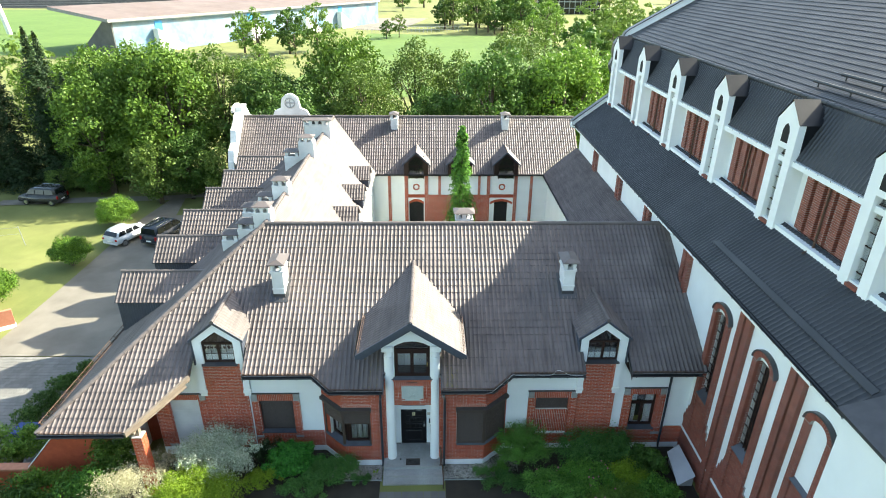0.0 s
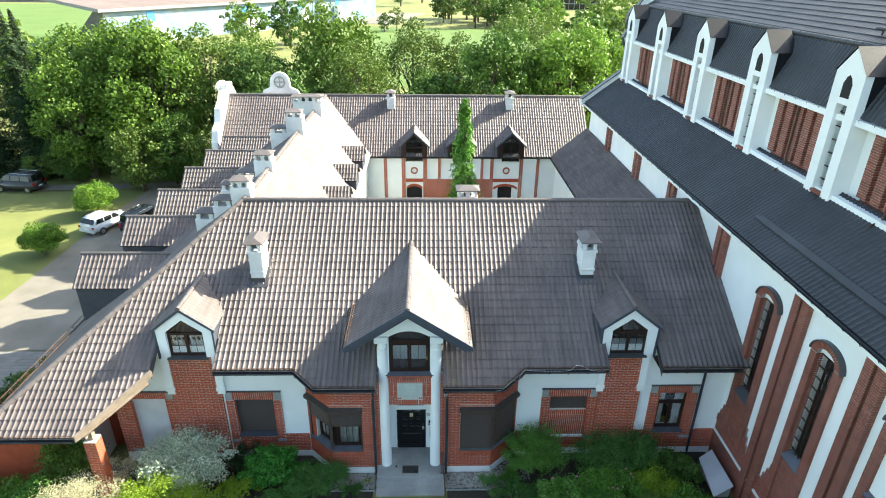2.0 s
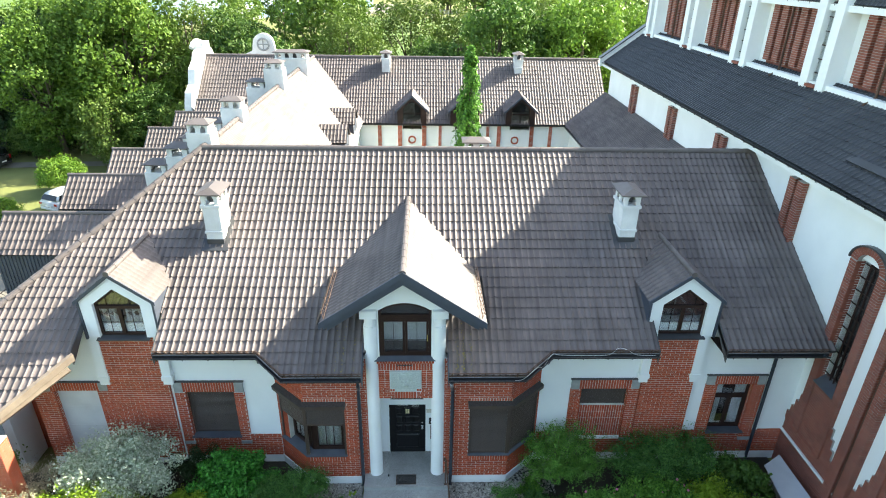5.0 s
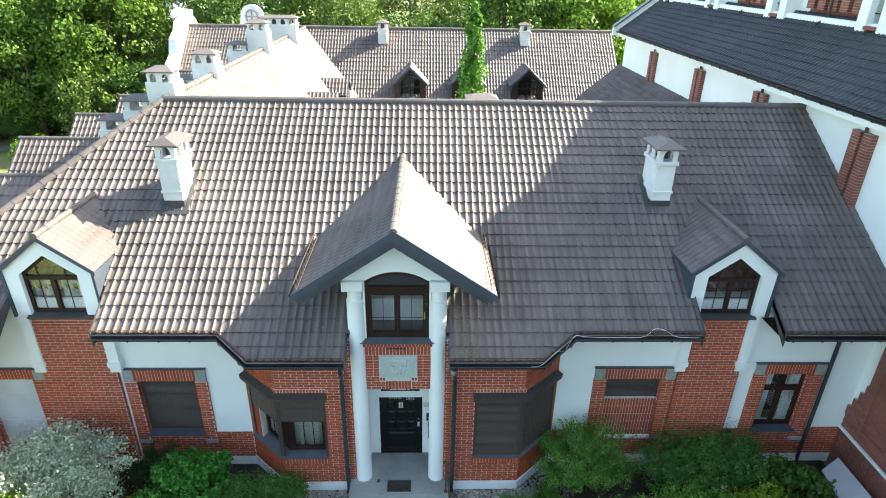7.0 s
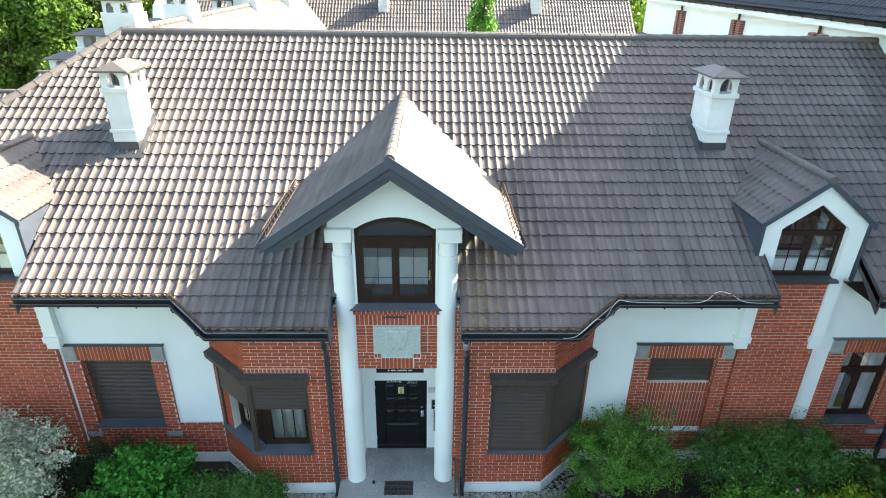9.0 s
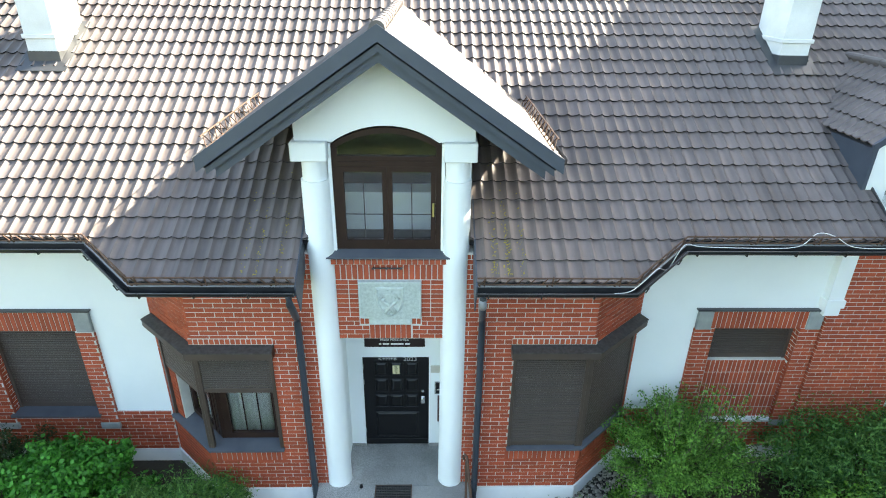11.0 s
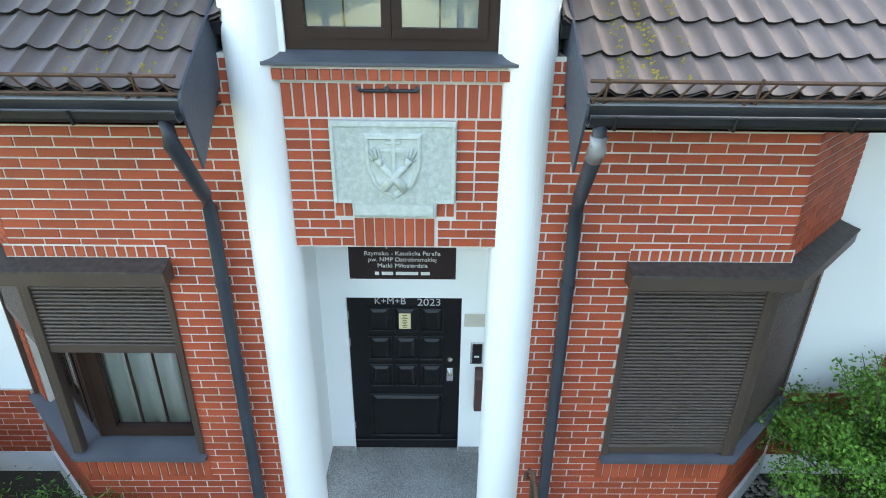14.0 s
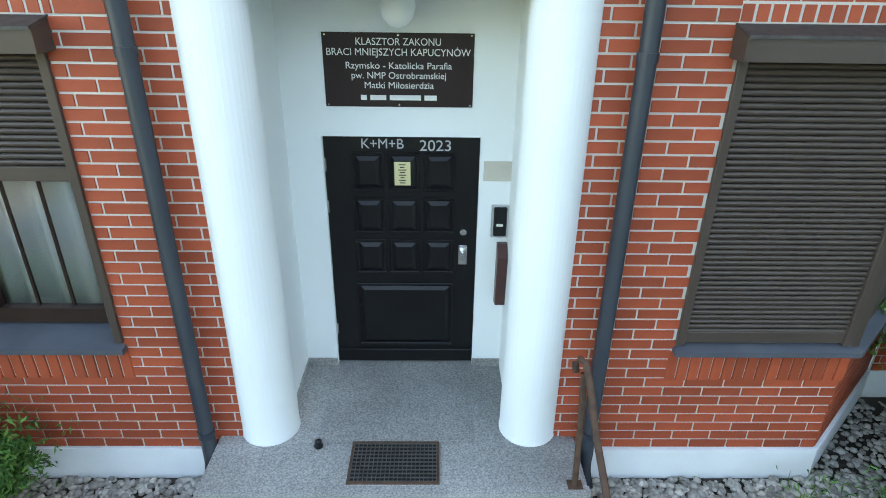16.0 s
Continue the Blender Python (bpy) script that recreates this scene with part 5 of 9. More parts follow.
for s in (-1, 1):
    bm = B()
    n_out = 0.36
    prism(bm, [(GX + s * GW, GYf + 0.1, GE - 0.05), (GX + s * 1.0, GYf + 0.1, GZ - 1.0 * gs - 0.36), (GX + s * 1.0, 1.2, GZ - 1.0 * gs - 0.36), (GX + s * GW, 1.2, GE - 0.05)], (0, 0, -0.02))
    part("soffit", bm, M_FRAME, gable)
    gx = GX + s * (GW + 0.03)
    gutter([(gx, GYf + 0.05, GE - 0.03), (gx, ye, GE - 0.03)][::s], gable, 0.055)
    bm = B()
    L = ye - GYf
    p0, p1 = Vector((gx - s * 0.12, GYf + 0.08, GE + 0.09)), Vector((gx - s * 0.12, ye - 0.1, GE + 0.09))
    for h in (0.0, 0.14):
        tube(bm, [p0 + Vector((s * h * 0.4, 0, h)), p1 + Vector((s * h * 0.4, 0, h))], 0.01, 5)
    m = int(L / 0.11)
    tube(bm, [p0.lerp(p1, i / m) + (Vector((s * 0.056, 0, 0.14)) if i % 2 else Vector((0, 0, 0))) for i in range(m + 1)], 0.007, 4)
    part("snow_guard", bm, M_RUST, gable, "rusty steel lattice")
# white pediment with the arch cut into it, capitals
bm = B()
ap = arch_pts(-0.80, 0.74, 5.92, 6.20)
pts = [(-1.20, 5.99)] + [(-1.20, 6.28), (GX, 6.28 + 1.155 * gs), (1.13, 6.28), (1.13, 5.99)] + [(0.74, 5.99)] + ap[::-1][1:-1] + [(-0.80, 5.99)]
prism(bm, [(x, -0.02, z) for x, z in pts], (0, 0.36, 0))
tagged(part("pediment", bm, M_WHITE), "white rendered gable front with a flat arch", "gable wall", kind="structure")
for x0, x1 in ((-1.25, -0.78), (0.72, 1.16)):
    bm = B()
    bx(bm, x0, x1, -0.13, 0.30, 5.75, 6.00)
    bevel(bm, 0.012)
    tagged(part("capital", bm, M_WHITE), "plain white block capital on an entrance column", "capital", "column capitals")
for x0, x1 in ((-1.12, -1.0), (0.98, 1.10)):
    bm = B()
    bx(bm, x0, x1, 0.08, 2.6, 2.9, 6.2)
    tagged(part("wall_upper_side", bm, M_WHITE), "white rendered side of the upper entrance bay", "wall", kind="structure")
for x0, x1 in ((-0.80 - 0.0, -0.755), (0.70, 0.745)):
    bm = B()
    bx(bm, x0, x1, 0.05, 0.12, 4.40, 5.95)
    tagged(part("window_jamb", bm, M_WHITE), "white rendered jamb of the arched window", "jamb", kind="structure")


# ---- eaves of the house ----
eaves = empty("eaves", (0, 0.3, 4.3), "dark gutters with rusty snow guards along the eaves", "gutter", kind="structure")
GO, GD = 0.075, 0.085  # the gutter's place before and below the tile edge
lines = [[(-7.0, EY), (-4.15, EY), (-3.37, BY), (-1.22, BY)], [(1.17, BY), (3.29, BY), (4.12, EY), (7.15, EY)], [(9.1, EY), (12.05, EY)], [(WX, WYf), (-11.10, WYf)]]
for ln in lines:
    gutter([(x, y - GO, rz(y) - GD) for x, y in ln], eaves, 0.068)
    bead, apron, drip = B(), B(), B()
    tube(bead, [(x, y - GO - 0.068, rz(y) - GD + 0.008) for x, y in ln], 0.009, 8)
    part("gutter_bead", bead, M_LEAD, eaves, "shiny rolled front edge")
    for (xa, ya), (xb, yb) in zip(ln, ln[1:]):
        d = Vector((xb - xa, yb - ya, 0)).normalized()
        n = Vector((d.y, -d.x, 0))
        A, C = Vector((xa, ya, rz(ya))), Vector((xb, yb, rz(yb)))
        up = Vector((0, 0, 1))
        prism(apron, [A - n * 0.10 + up * 0.012, C - n * 0.10 + up * 0.012, C + n * 0.035 - up * 0.035, A + n * 0.035 - up * 0.035], (0, 0, -0.006))
        prism(drip, [A + n * 0.035 - up * 0.036, C + n * 0.035 - up * 0.036, C + n * 0.035 - up * 0.12, A + n * 0.035 - up * 0.12], n * 0.004)
        snow_guard((xa, ya - 0.015, rz(ya) - 0.03), (xb, yb - 0.015, rz(yb) - 0.03), (0, -0.22, 0.975), eaves, 0.14)
    part("eave_apron", apron, M_ZINC, eaves, "pale zinc apron strip")
    part("drip_edge", drip, M_GUTTER, eaves)
# fascia and soffit boards behind the gutters
for ln in lines[:3]:
    bm = B()
    for (xa, ya), (xb, yb) in zip(ln, ln[1:]):
        d = Vector((xb - xa, yb - ya, 0)).normalized()
        n = Vector((d.y, -d.x, 0))
        A, C = Vector((xa, ya, rz(ya) - 0.19)), Vector((xb, yb, rz(yb) - 0.19))
        prism(bm, [A, C, C + Vector((0, 0, 0.14)), A + Vector((0, 0, 0.14))], -n * 0.03)
        k = 1.02 if ya > BY + 0.3 and yb > BY + 0.3 else 0.72
        prism(bm, [A, C, C - n * k, A - n * k], (0, 0, 0.02))
    part("fascia", bm, M_FRAME, eaves)
# cheek plates of the bay roofs beside the columns
for x in (-1.225, 1.16):
    bm = B()
    prism(bm, [(x, BY - 0.06, rz(BY) - 0.02), (x, BY - 0.05, rz(BY) - 0.10), (x, BY + 0.12, rz(BY) - 0.50), (x, 0.30, rz(0.30) - 0.32), (x, 0.6, rz(0.6) - 0.12), (x, 0.6, rz(0.6) + 0.05), (x, BY + 0.02, rz(BY) + 0.05)], (0.018, 0, 0))
    part("cheek_plate", bm, M_BARGE, eaves, "slate blue sheet metal cheek")
# downpipes
def downpipe(pts, r, label, collar=False):
    bm = B()
    tube(bm, pts, r, 16)
    ob = tagged(part("downpipe", bm, M_PIPE, smooth=True), label, "downpipe", "downpipes")
    lo, hi = pts[-2] if len(pts) > 3 else pts[-1], pts[-3] if len(pts) > 3 else pts[0]
    for k, f in enumerate((0.07, 0.9)):
        c = Vector(lo).lerp(Vector(hi), f)
        bm = B()
        ax = (Vector(hi) - Vector(lo)).normalized()
        tube(bm, [c - ax * 0.025, c + ax * 0.025], r + 0.007, 16)
        part("pipe_clip", bm, M_PIPE, ob)
    if collar:
        bm = B()
        p, q = Vector(pts[1]), Vector(pts[2])
        tube(bm, [p.lerp(Vector(pts[0]), 0.45), p, p.lerp(q, 0.16)], r + 0.006, 16)
        part("collar", bm, M_ZINC, ob, "pale zinc pipe elbow", smooth=True)
    return ob


downpipe([(-1.31, BY - GO, 4.13), (-1.31, BY - GO + 0.02, 3.96), (-1.37, -0.20, 3.46), (-1.385, -0.10, 3.32), (-1.385, -0.10, 3.0), (-1.385, -0.10, -0.10), (-1.385, -0.22, -0.28)], 0.052, "anthracite downpipe beside an entrance column")
downpipe([(1.255, BY - GO, 4.13), (1.255, BY - GO + 0.02, 3.96), (1.31, -0.20, 3.46), (1.325, -0.10, 3.32), (1.325, -0.10, 3.0), (1.325, -0.10, -0.10), (1.325, -0.22, -0.28)], 0.052, "anthracite downpipe with a pale zinc elbow beside the handrail", True)
downpipe([(11.95, EY - GO, 4.50), (11.75, 0.35, 4.25), (11.30, 0.86, 4.05), (11.27, 0.88, 3.8), (11.27, 0.88, -0.2), (11.27, 0.8, -0.4)], 0.05, "anthracite downpipe at the end of the front wall")
bm = B()
key = [(3.0, BY - GO, -0.05), (3.2, BY - GO, -0.02), (3.4, BY, 0.05), (3.6, BY + 0.12, 0.10), (3.82, BY + 0.3, -0.10), (4.0, BY + 0.44, 0.02), (4.12, EY - GO, 0.06), (4.35, EY - GO, 0.02), (5.2, EY - GO, 0.0), (5.7, EY - GO, 0.03), (5.95, EY - 0.02, 0.17), (6.2, EY - 0.03, 0.14), (6.5, EY - GO, 0.02), (7.1, EY - GO, 0.0)]
pts = []
for i in range(len(key) - 1):
    p = [Vector(key[min(max(k, 0), len(key) - 1)]) for k in (i - 1, i, i + 1, i + 2)]
    for k in range(6):
        t = k / 6
        q = 0.5 * (2 * p[1] + (p[2] - p[0]) * t + (2 * p[0] - 5 * p[1] + 4 * p[2] - p[3]) * t * t + (3 * p[1] - p[0] - 3 * p[2] + p[3]) * t ** 3)
        pts.append((q.x, q.y, rz(q.y + GO) - GD + 0.03 + q.z))
tube(bm, pts, 0.006, 6)
tagged(part("cable", bm, M_INK, smooth=True), "loose white heating cable in the gutter", "cable")
finish_bay(bay_w)
finish_bay(bay_e)


# ---- dormers of the front slope ----
DF = 0.80


def dormer(cx, label, curt):
    d = empty("dormer", (cx, DF, 4.6), label, "dormer", "front dormers")
    hw, ze, zp = 1.0, 5.80, 6.60
    sl = (zp - ze) / hw
    # white pentagon frame with the window opening
    bm = B()
    wx, wb, wt, wp = 0.66, 4.62, 5.68, 6.18
    outer = [(-hw + 0.0, ze), (0, zp), (hw, ze), (hw - 0.03, 4.60), (wx, 4.60), (wx, wt), (0, wp), (-wx, wt), (-wx, 4.60), (-hw + 0.03, 4.60)]
    prism(bm, [(cx + x, DF - 0.05, z) for x, z in outer], (0, 0.22, 0))
    part("front_frame", bm, M_WHITE, d, "white rendered frame")
    # window
    bm = B()
    f = 0.07
    ring_o = [(-wx, wb), (wx, wb), (wx, wt), (0, wp), (-wx, wt)]
    ring_i = [(-wx + f, wb + f), (wx - f, wb + f), (wx - f, wt - 0.045), (0, wp - 0.095), (-wx + f, wt - 0.045)]
    for y0, y1 in ((DF + 0.06, DF + 0.13),):
        A = [[bm.verts.new((cx + x, y, z)) for x, z in r] for y in (y0, y1) for r in (ring_o, ring_i)]
        for i in range(5):
            j = (i + 1) % 5
            bm.faces.new((A[0][i], A[0][j], A[1][j], A[1][i]))
            bm.faces.new((A[2][i], A[3][i], A[3][j], A[2][j]))
            bm.faces.new((A[1][i], A[1][j], A[3][j], A[3][i]))
    bx(bm, cx - wx + f, cx + wx - f, DF + 0.05, DF + 0.12, 5.50, 5.59)
    bx(bm, cx - 0.05, cx + 0.05, DF + 0.045, DF + 0.12, wb + f, 5.50)
    for s in (-1, 1):
        bx(bm, cx + s * 0.32 - 0.008, cx + s * 0.32 + 0.008, DF + 0.075, DF + 0.09, wb + f, 5.85)
        a, b = sorted((s * 0.05, s * (wx - f)))
        bx(bm, cx + a, cx + b, DF + 0.0755, DF + 0.0895, 5.03, 5.045)
    wf = part("window_frame", bm, M_FRAME, d, "dark brown frame")
    bm = B()
    prism(bm, [(cx + x, DF + 0.10, z) for x, z in ring_i], (0, 0.006, 0))
    g = part("pane", bm, M_GLASS, wf)
    g.visible_shadow = False
    if curt:
        curtain((cx - wx, DF + 0.16), (1, 0), 2 * wx, wb + 0.05, 5.5, 0.06, d, 8, ((0.46, 0.54),))
    # near-black sheet: the attic room's shade as colour
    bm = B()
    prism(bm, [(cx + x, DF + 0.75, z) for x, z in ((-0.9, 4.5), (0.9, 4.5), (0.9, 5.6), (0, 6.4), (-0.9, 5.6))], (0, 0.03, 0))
    part("room_shade", bm, M_DARK, d)
    bm = B()
    prism(bm, [(cx - wx - 0.08, DF - 0.14, 4.565), (cx - wx - 0.08, DF + 0.12, 4.62), (cx - wx - 0.08, DF + 0.12, 4.56), (cx - wx - 0.08, DF - 0.14, 4.53)], (2 * wx + 0.16, 0, 0))
    part("window_sill", bm, M_LEAD, d, "dark metal sill")
    st = ([], [])
    bricks((cx - 0.66, PY - 0.03), (1, 0), 1.32, 4.42, 4.52, store=st, soldier=True, proud=0.02)
    joined_bricks(d, st, name="brick_course")
    # roof
    yb = RY - (RZ - zp - 0.06) / SL
    ew = hw + 0.10
    zE = zp + 0.06 - ew * sl
    for s in (-1, 1):
        ye_ = RY - (RZ - zE) / SL
        tiles("roof_slope", [(cx, DF - 0.12, zp + 0.06), (cx + s * ew, DF - 0.12, zE), (cx + s * ew, ye_, zE), (cx, yb, zp + 0.06)], (s, 0, -sl), M_TILE, d, origin=(cx, DF, zp), thick=0.05)
        bm = B()
        prism(bm, [(cx, DF - 0.13, zp + 0.09), (cx + s * (ew + 0.02), DF - 0.13, zE + 0.03), (cx + s * (ew + 0.02), DF - 0.13, zE - 0.09), (cx, DF - 0.13, zp - 0.03)], (0, 0.05, 0))
        part("barge_board", bm, M_BARGE, d)
        # cheek
        bm = B()
        xo = cx + s * (ew - 0.04)
        prism(bm, [(xo, DF - 0.08, zE), (xo, DF - 0.08, 4.55), (xo, DF + 0.2, 4.62), (xo, ye_, zE)], (-s * 0.06, 0, 0))
        part("cheek", bm, M_BARGE, d)
    cap("ridge_cap", (cx, DF - 0.14, zp + 0.09), (cx, yb + 0.05, zp + 0.09), 0.075, M_RIDGE, d)
    return d


dormer(8.04, "white framed roof dormer with a dark pointed window", False)
dormer(-8.12, "sunlit white framed roof dormer with curtains behind the glass", True)
# flat cheek plates where the eaves stop beside the dormers
for x, s in ((-7.0, 1), (7.15, -1), (9.1, 1), (-9.19, -1)):
    bm = B()
    prism(bm, [(x, EY - 0.05, rz(EY) + 0.06), (x, EY - 0.02, rz(EY) - 0.35), (x, 1.1, rz(1.1) - 0.1), (x, 1.1, rz(1.1) + 0.06)], (0.02, 0, 0))
    part("cheek_plate", bm, M_LEAD, eaves, "dark sheet metal cheek")


# ---- chimneys ----
def arch_plate(bm, x0, x1, z0, z1, n, y, t, axis):
    """A small wall with n arched openings, in the plane y (axis 'x') or x (axis 'y')."""
    w = (x1 - x0) / n
    for k in range(n):
        a, b = x0 + k * w, x0 + (k + 1) * w
        m = w * 0.24
        r = (w - 2 * m) / 2
        zs = z0 + (z1 - z0) * 0.42
        arc = [((a + b) / 2 - r * math.cos(math.pi * i / 8), min(z1 - 0.02, zs + r * 1.25 * math.sin(math.pi * i / 8))) for i in range(9)]
        left = [(a, z0), (a + m, z0)] + arc[:5] + [((a + b) / 2, z1), (a, z1)]
        right = [(b - m, z0), (b, z0), (b, z1), ((a + b) / 2, z1)] + arc[4:]
        for poly in (left, right):
            pts = [(u, y, z) if axis == "x" else (y, u, z) for u, z in poly]
            prism(bm, pts, (0, t, 0) if axis == "x" else (t, 0, 0))


def chimney(cx, yf, w, dp, zb, zt, label, nx=1, ny=2, group="roof chimneys"):
    """A rendered stack with a belt, arched vents and a low sheet metal cap; zb: foot, zt: underside of the cap."""
    c = empty("chimney", (cx, yf + dp / 2, zb), label, "chimney", group)
    x0, x1, y0, y1 = cx - w / 2, cx + w / 2, yf, yf + dp
    zv = zt - 0.32
    bm = B()
    bx(bm, x0, x1, y0, y1, zb - 0.5, zv - 0.09)
    part("shaft", bevel(bm, 0.008), M_CHIM, c)
    bm = B()
    e = 0.045
    bx(bm, x0 - e, x1 + e, y0 - e, y1 + e, zv - 0.10, zv)
    part("neck_band", bevel(bm, 0.008), M_CHIM, c)
    if zv - zb > 0.9:
        bm = B()
        zz = zb + 0.42
        bx(bm, x0 - 0.03, x1 + 0.03, y0 - 0.03, y1 + 0.03, zz, zz + 0.07)
        part("belt", bevel(bm, 0.008), M_CHIM, c)
    bm = B()
    t = 0.05
    arch_plate(bm, x0, x1, zv, zt, nx, y0, t, "x")
    arch_plate(bm, x0, x1, zv, zt, nx, y1 - t, t, "x")
    arch_plate(bm, y0 + t, y1 - t, zv, zt, ny, x0, t, "y")
    arch_plate(bm, y0 + t, y1 - t, zv, zt, ny, x1 - t, t, "y")
    part("vent_storey", bm, M_CHIM, c)
    bm = B()
    bx(bm, cx - w * 0.2, cx + w * 0.2, y0 + dp * 0.3, y1 - dp * 0.3, zv, zt - 0.05)
    part("flue", bm, M_LEAD, c)
    bm = B()
    o = 0.13
    bx(bm, x0 - o, x1 + o, y0 - o, y1 + o, zt, zt + 0.035)
    base = [bm.verts.new(p) for p in ((x0 - o, y0 - o, zt + 0.036), (x1 + o, y0 - o, zt + 0.036), (x1 + o, y1 + o, zt + 0.036), (x0 - o, y1 + o, zt + 0.036))]
    rid = [bm.verts.new((cx, y0 + w * 0.3, zt + 0.19)), bm.verts.new((cx, y1 - w * 0.3, zt + 0.19))]
    if dp >= w:
        bm.faces.new((base[0], base[1], rid[0]))
        bm.faces.new((base[1], base[2], rid[1], rid[0]))
        bm.faces.new((base[2], base[3], rid[1]))
        bm.faces.new((base[3], base[0], rid[0], rid[1]))
    else:
        rid[0].co, rid[1].co = (x0 + dp * 0.3, (y0 + y1) / 2, zt + 0.16), (x1 - dp * 0.3, (y0 + y1) / 2, zt + 0.16)
        bm.faces.new((base[0], base[1], rid[1], rid[0]))
        bm.faces.new((base[1], base[2], rid[1]))
        bm.faces.new((base[2], base[3], rid[0], rid[1]))
        bm.faces.new((base[3], base[0], rid[0]))
    bm.faces.new(base[::-1])
    part("cap", bm, M_RIDGE, c, "grey brown sheet metal cap")
    return c


def flashing(c, cx, yf, w, dp):
    """Sheet metal skirt where a stack meets the front slope."""
    bm = B()
    for a in ((cx - w / 2 - 0.16, cx + w / 2 + 0.16, yf - 0.22, yf), (cx - w / 2 - 0.16, cx - w / 2, yf, yf + dp), (cx + w / 2, cx + w / 2 + 0.16, yf, yf + dp)):
        prism(bm, [(a[0], a[2], rz(a[2]) + 0.055), (a[1], a[2], rz(a[2]) + 0.055), (a[1], a[3], rz(a[3]) + 0.055), (a[0], a[3], rz(a[3]) + 0.055)], (0, 0, 0.012))
    bx(bm, cx - w / 2 - 0.012, cx + w / 2 + 0.012, yf - 0.012, yf + 0.3, rz(yf) - 0.1, rz(yf) + 0.22)
    part("flashing", bm, M_LEAD, c, "dark sheet metal flashing")


for cx, yf in ((-5.93, 3.02), (6.88, 3.12)):
    c = chimney(cx, yf, 0.50, 0.92, rz(yf), 8.11, "white rendered chimney with arched vents on the front slope")
    flashing(c, cx, yf, 0.50, 0.92)
for cx in (-2.17, 6.90):
    chimney(cx, 28.02, 0.55, 0.75, 7.65, 8.95, "weathered white chimney on the rear roof")
chimney(2.5, 8.6, 0.85, 0.6, 6.6, 8.22, "white chimney behind the main ridge", 2, 1)

# ---- stepped fire walls with vents on the outer slope of the side wing ----
def stepped(y, x0, steps, w, dx, label, lift=0.0):
    """A white wall stepping down the slope, each step with its capped vent; x0: top end."""
    g = empty("fire_wall", (x0, y, lz(x0)), label, "fire wall", "stepped fire walls")
    for k in range(steps):
        xc = x0 - k * dx
        zt = lz(xc) + 0.62 + lift + (0.25 if k == 0 else 0)
        bm = B()
        bx(bm, xc - dx / 2, xc + dx / 2, y, y + w, lz(xc) - 1.0, zt - 0.28)
        part("step", bevel(bm, 0.01), M_CHIM, g)
        bm = B()
        a = xc - dx * 0.42
        b = xc + dx * 0.42
        arch_plate(bm, a, b, zt - 0.28, zt, 2 if k == 0 else 1, y + 0.03, 0.05, "x")
        arch_plate(bm, a, b, zt - 0.28, zt, 2 if k == 0 else 1, y + w - 0.08, 0.05, "x")
        bx(bm, a, a + 0.05, y + 0.08, y + w - 0.08, zt - 0.28, zt)
        bx(bm, b - 0.05, b, y + 0.08, y + w - 0.08, zt - 0.28, zt)
        part("vent", bm, M_CHIM, g)
        bm = B()
        bx(bm, a - 0.1, b + 0.1, y - 0.06, y + w + 0.06, zt, zt + 0.03)
        v = [bm.verts.new(p) for p in ((a - 0.1, y - 0.06, zt + 0.031), (b + 0.1, y - 0.06, zt + 0.031), (b + 0.1, y + w + 0.06, zt + 0.031), (a - 0.1, y + w + 0.06, zt + 0.031))]
        t = [bm.verts.new((a + 0.2, y + w / 2, zt + 0.17)), bm.verts.new((b - 0.2, y + w / 2, zt + 0.17))]
        for f in ((v[0], v[1], t[1], t[0]), (v[1], v[2], t[1]), (v[2], v[3], t[0], t[1]), (v[3], v[0], t[0]), (v[3], v[2], v[1], v[0])):
            bm.faces.new(f)
        part("cap", bm, M_RIDGE, g, "grey brown sheet metal cap")
    return g


stepped(6.8, -7.4, 3, 0.75, 0.85, "white stepped fire wall with three capped vents")
stepped(10.7, -7.4, 3, 0.75, 0.9, "white stepped fire wall with two capped vents")
stepped(18.0, -7.35, 2, 0.75, 1.0, "white stepped fire wall with capped vents", 0.40)
chimney(-7.6, 23.6, 1.9, 0.7, 8.5, 9.5, "wide white chimney with four vents on the wing's ridge", 4, 1)


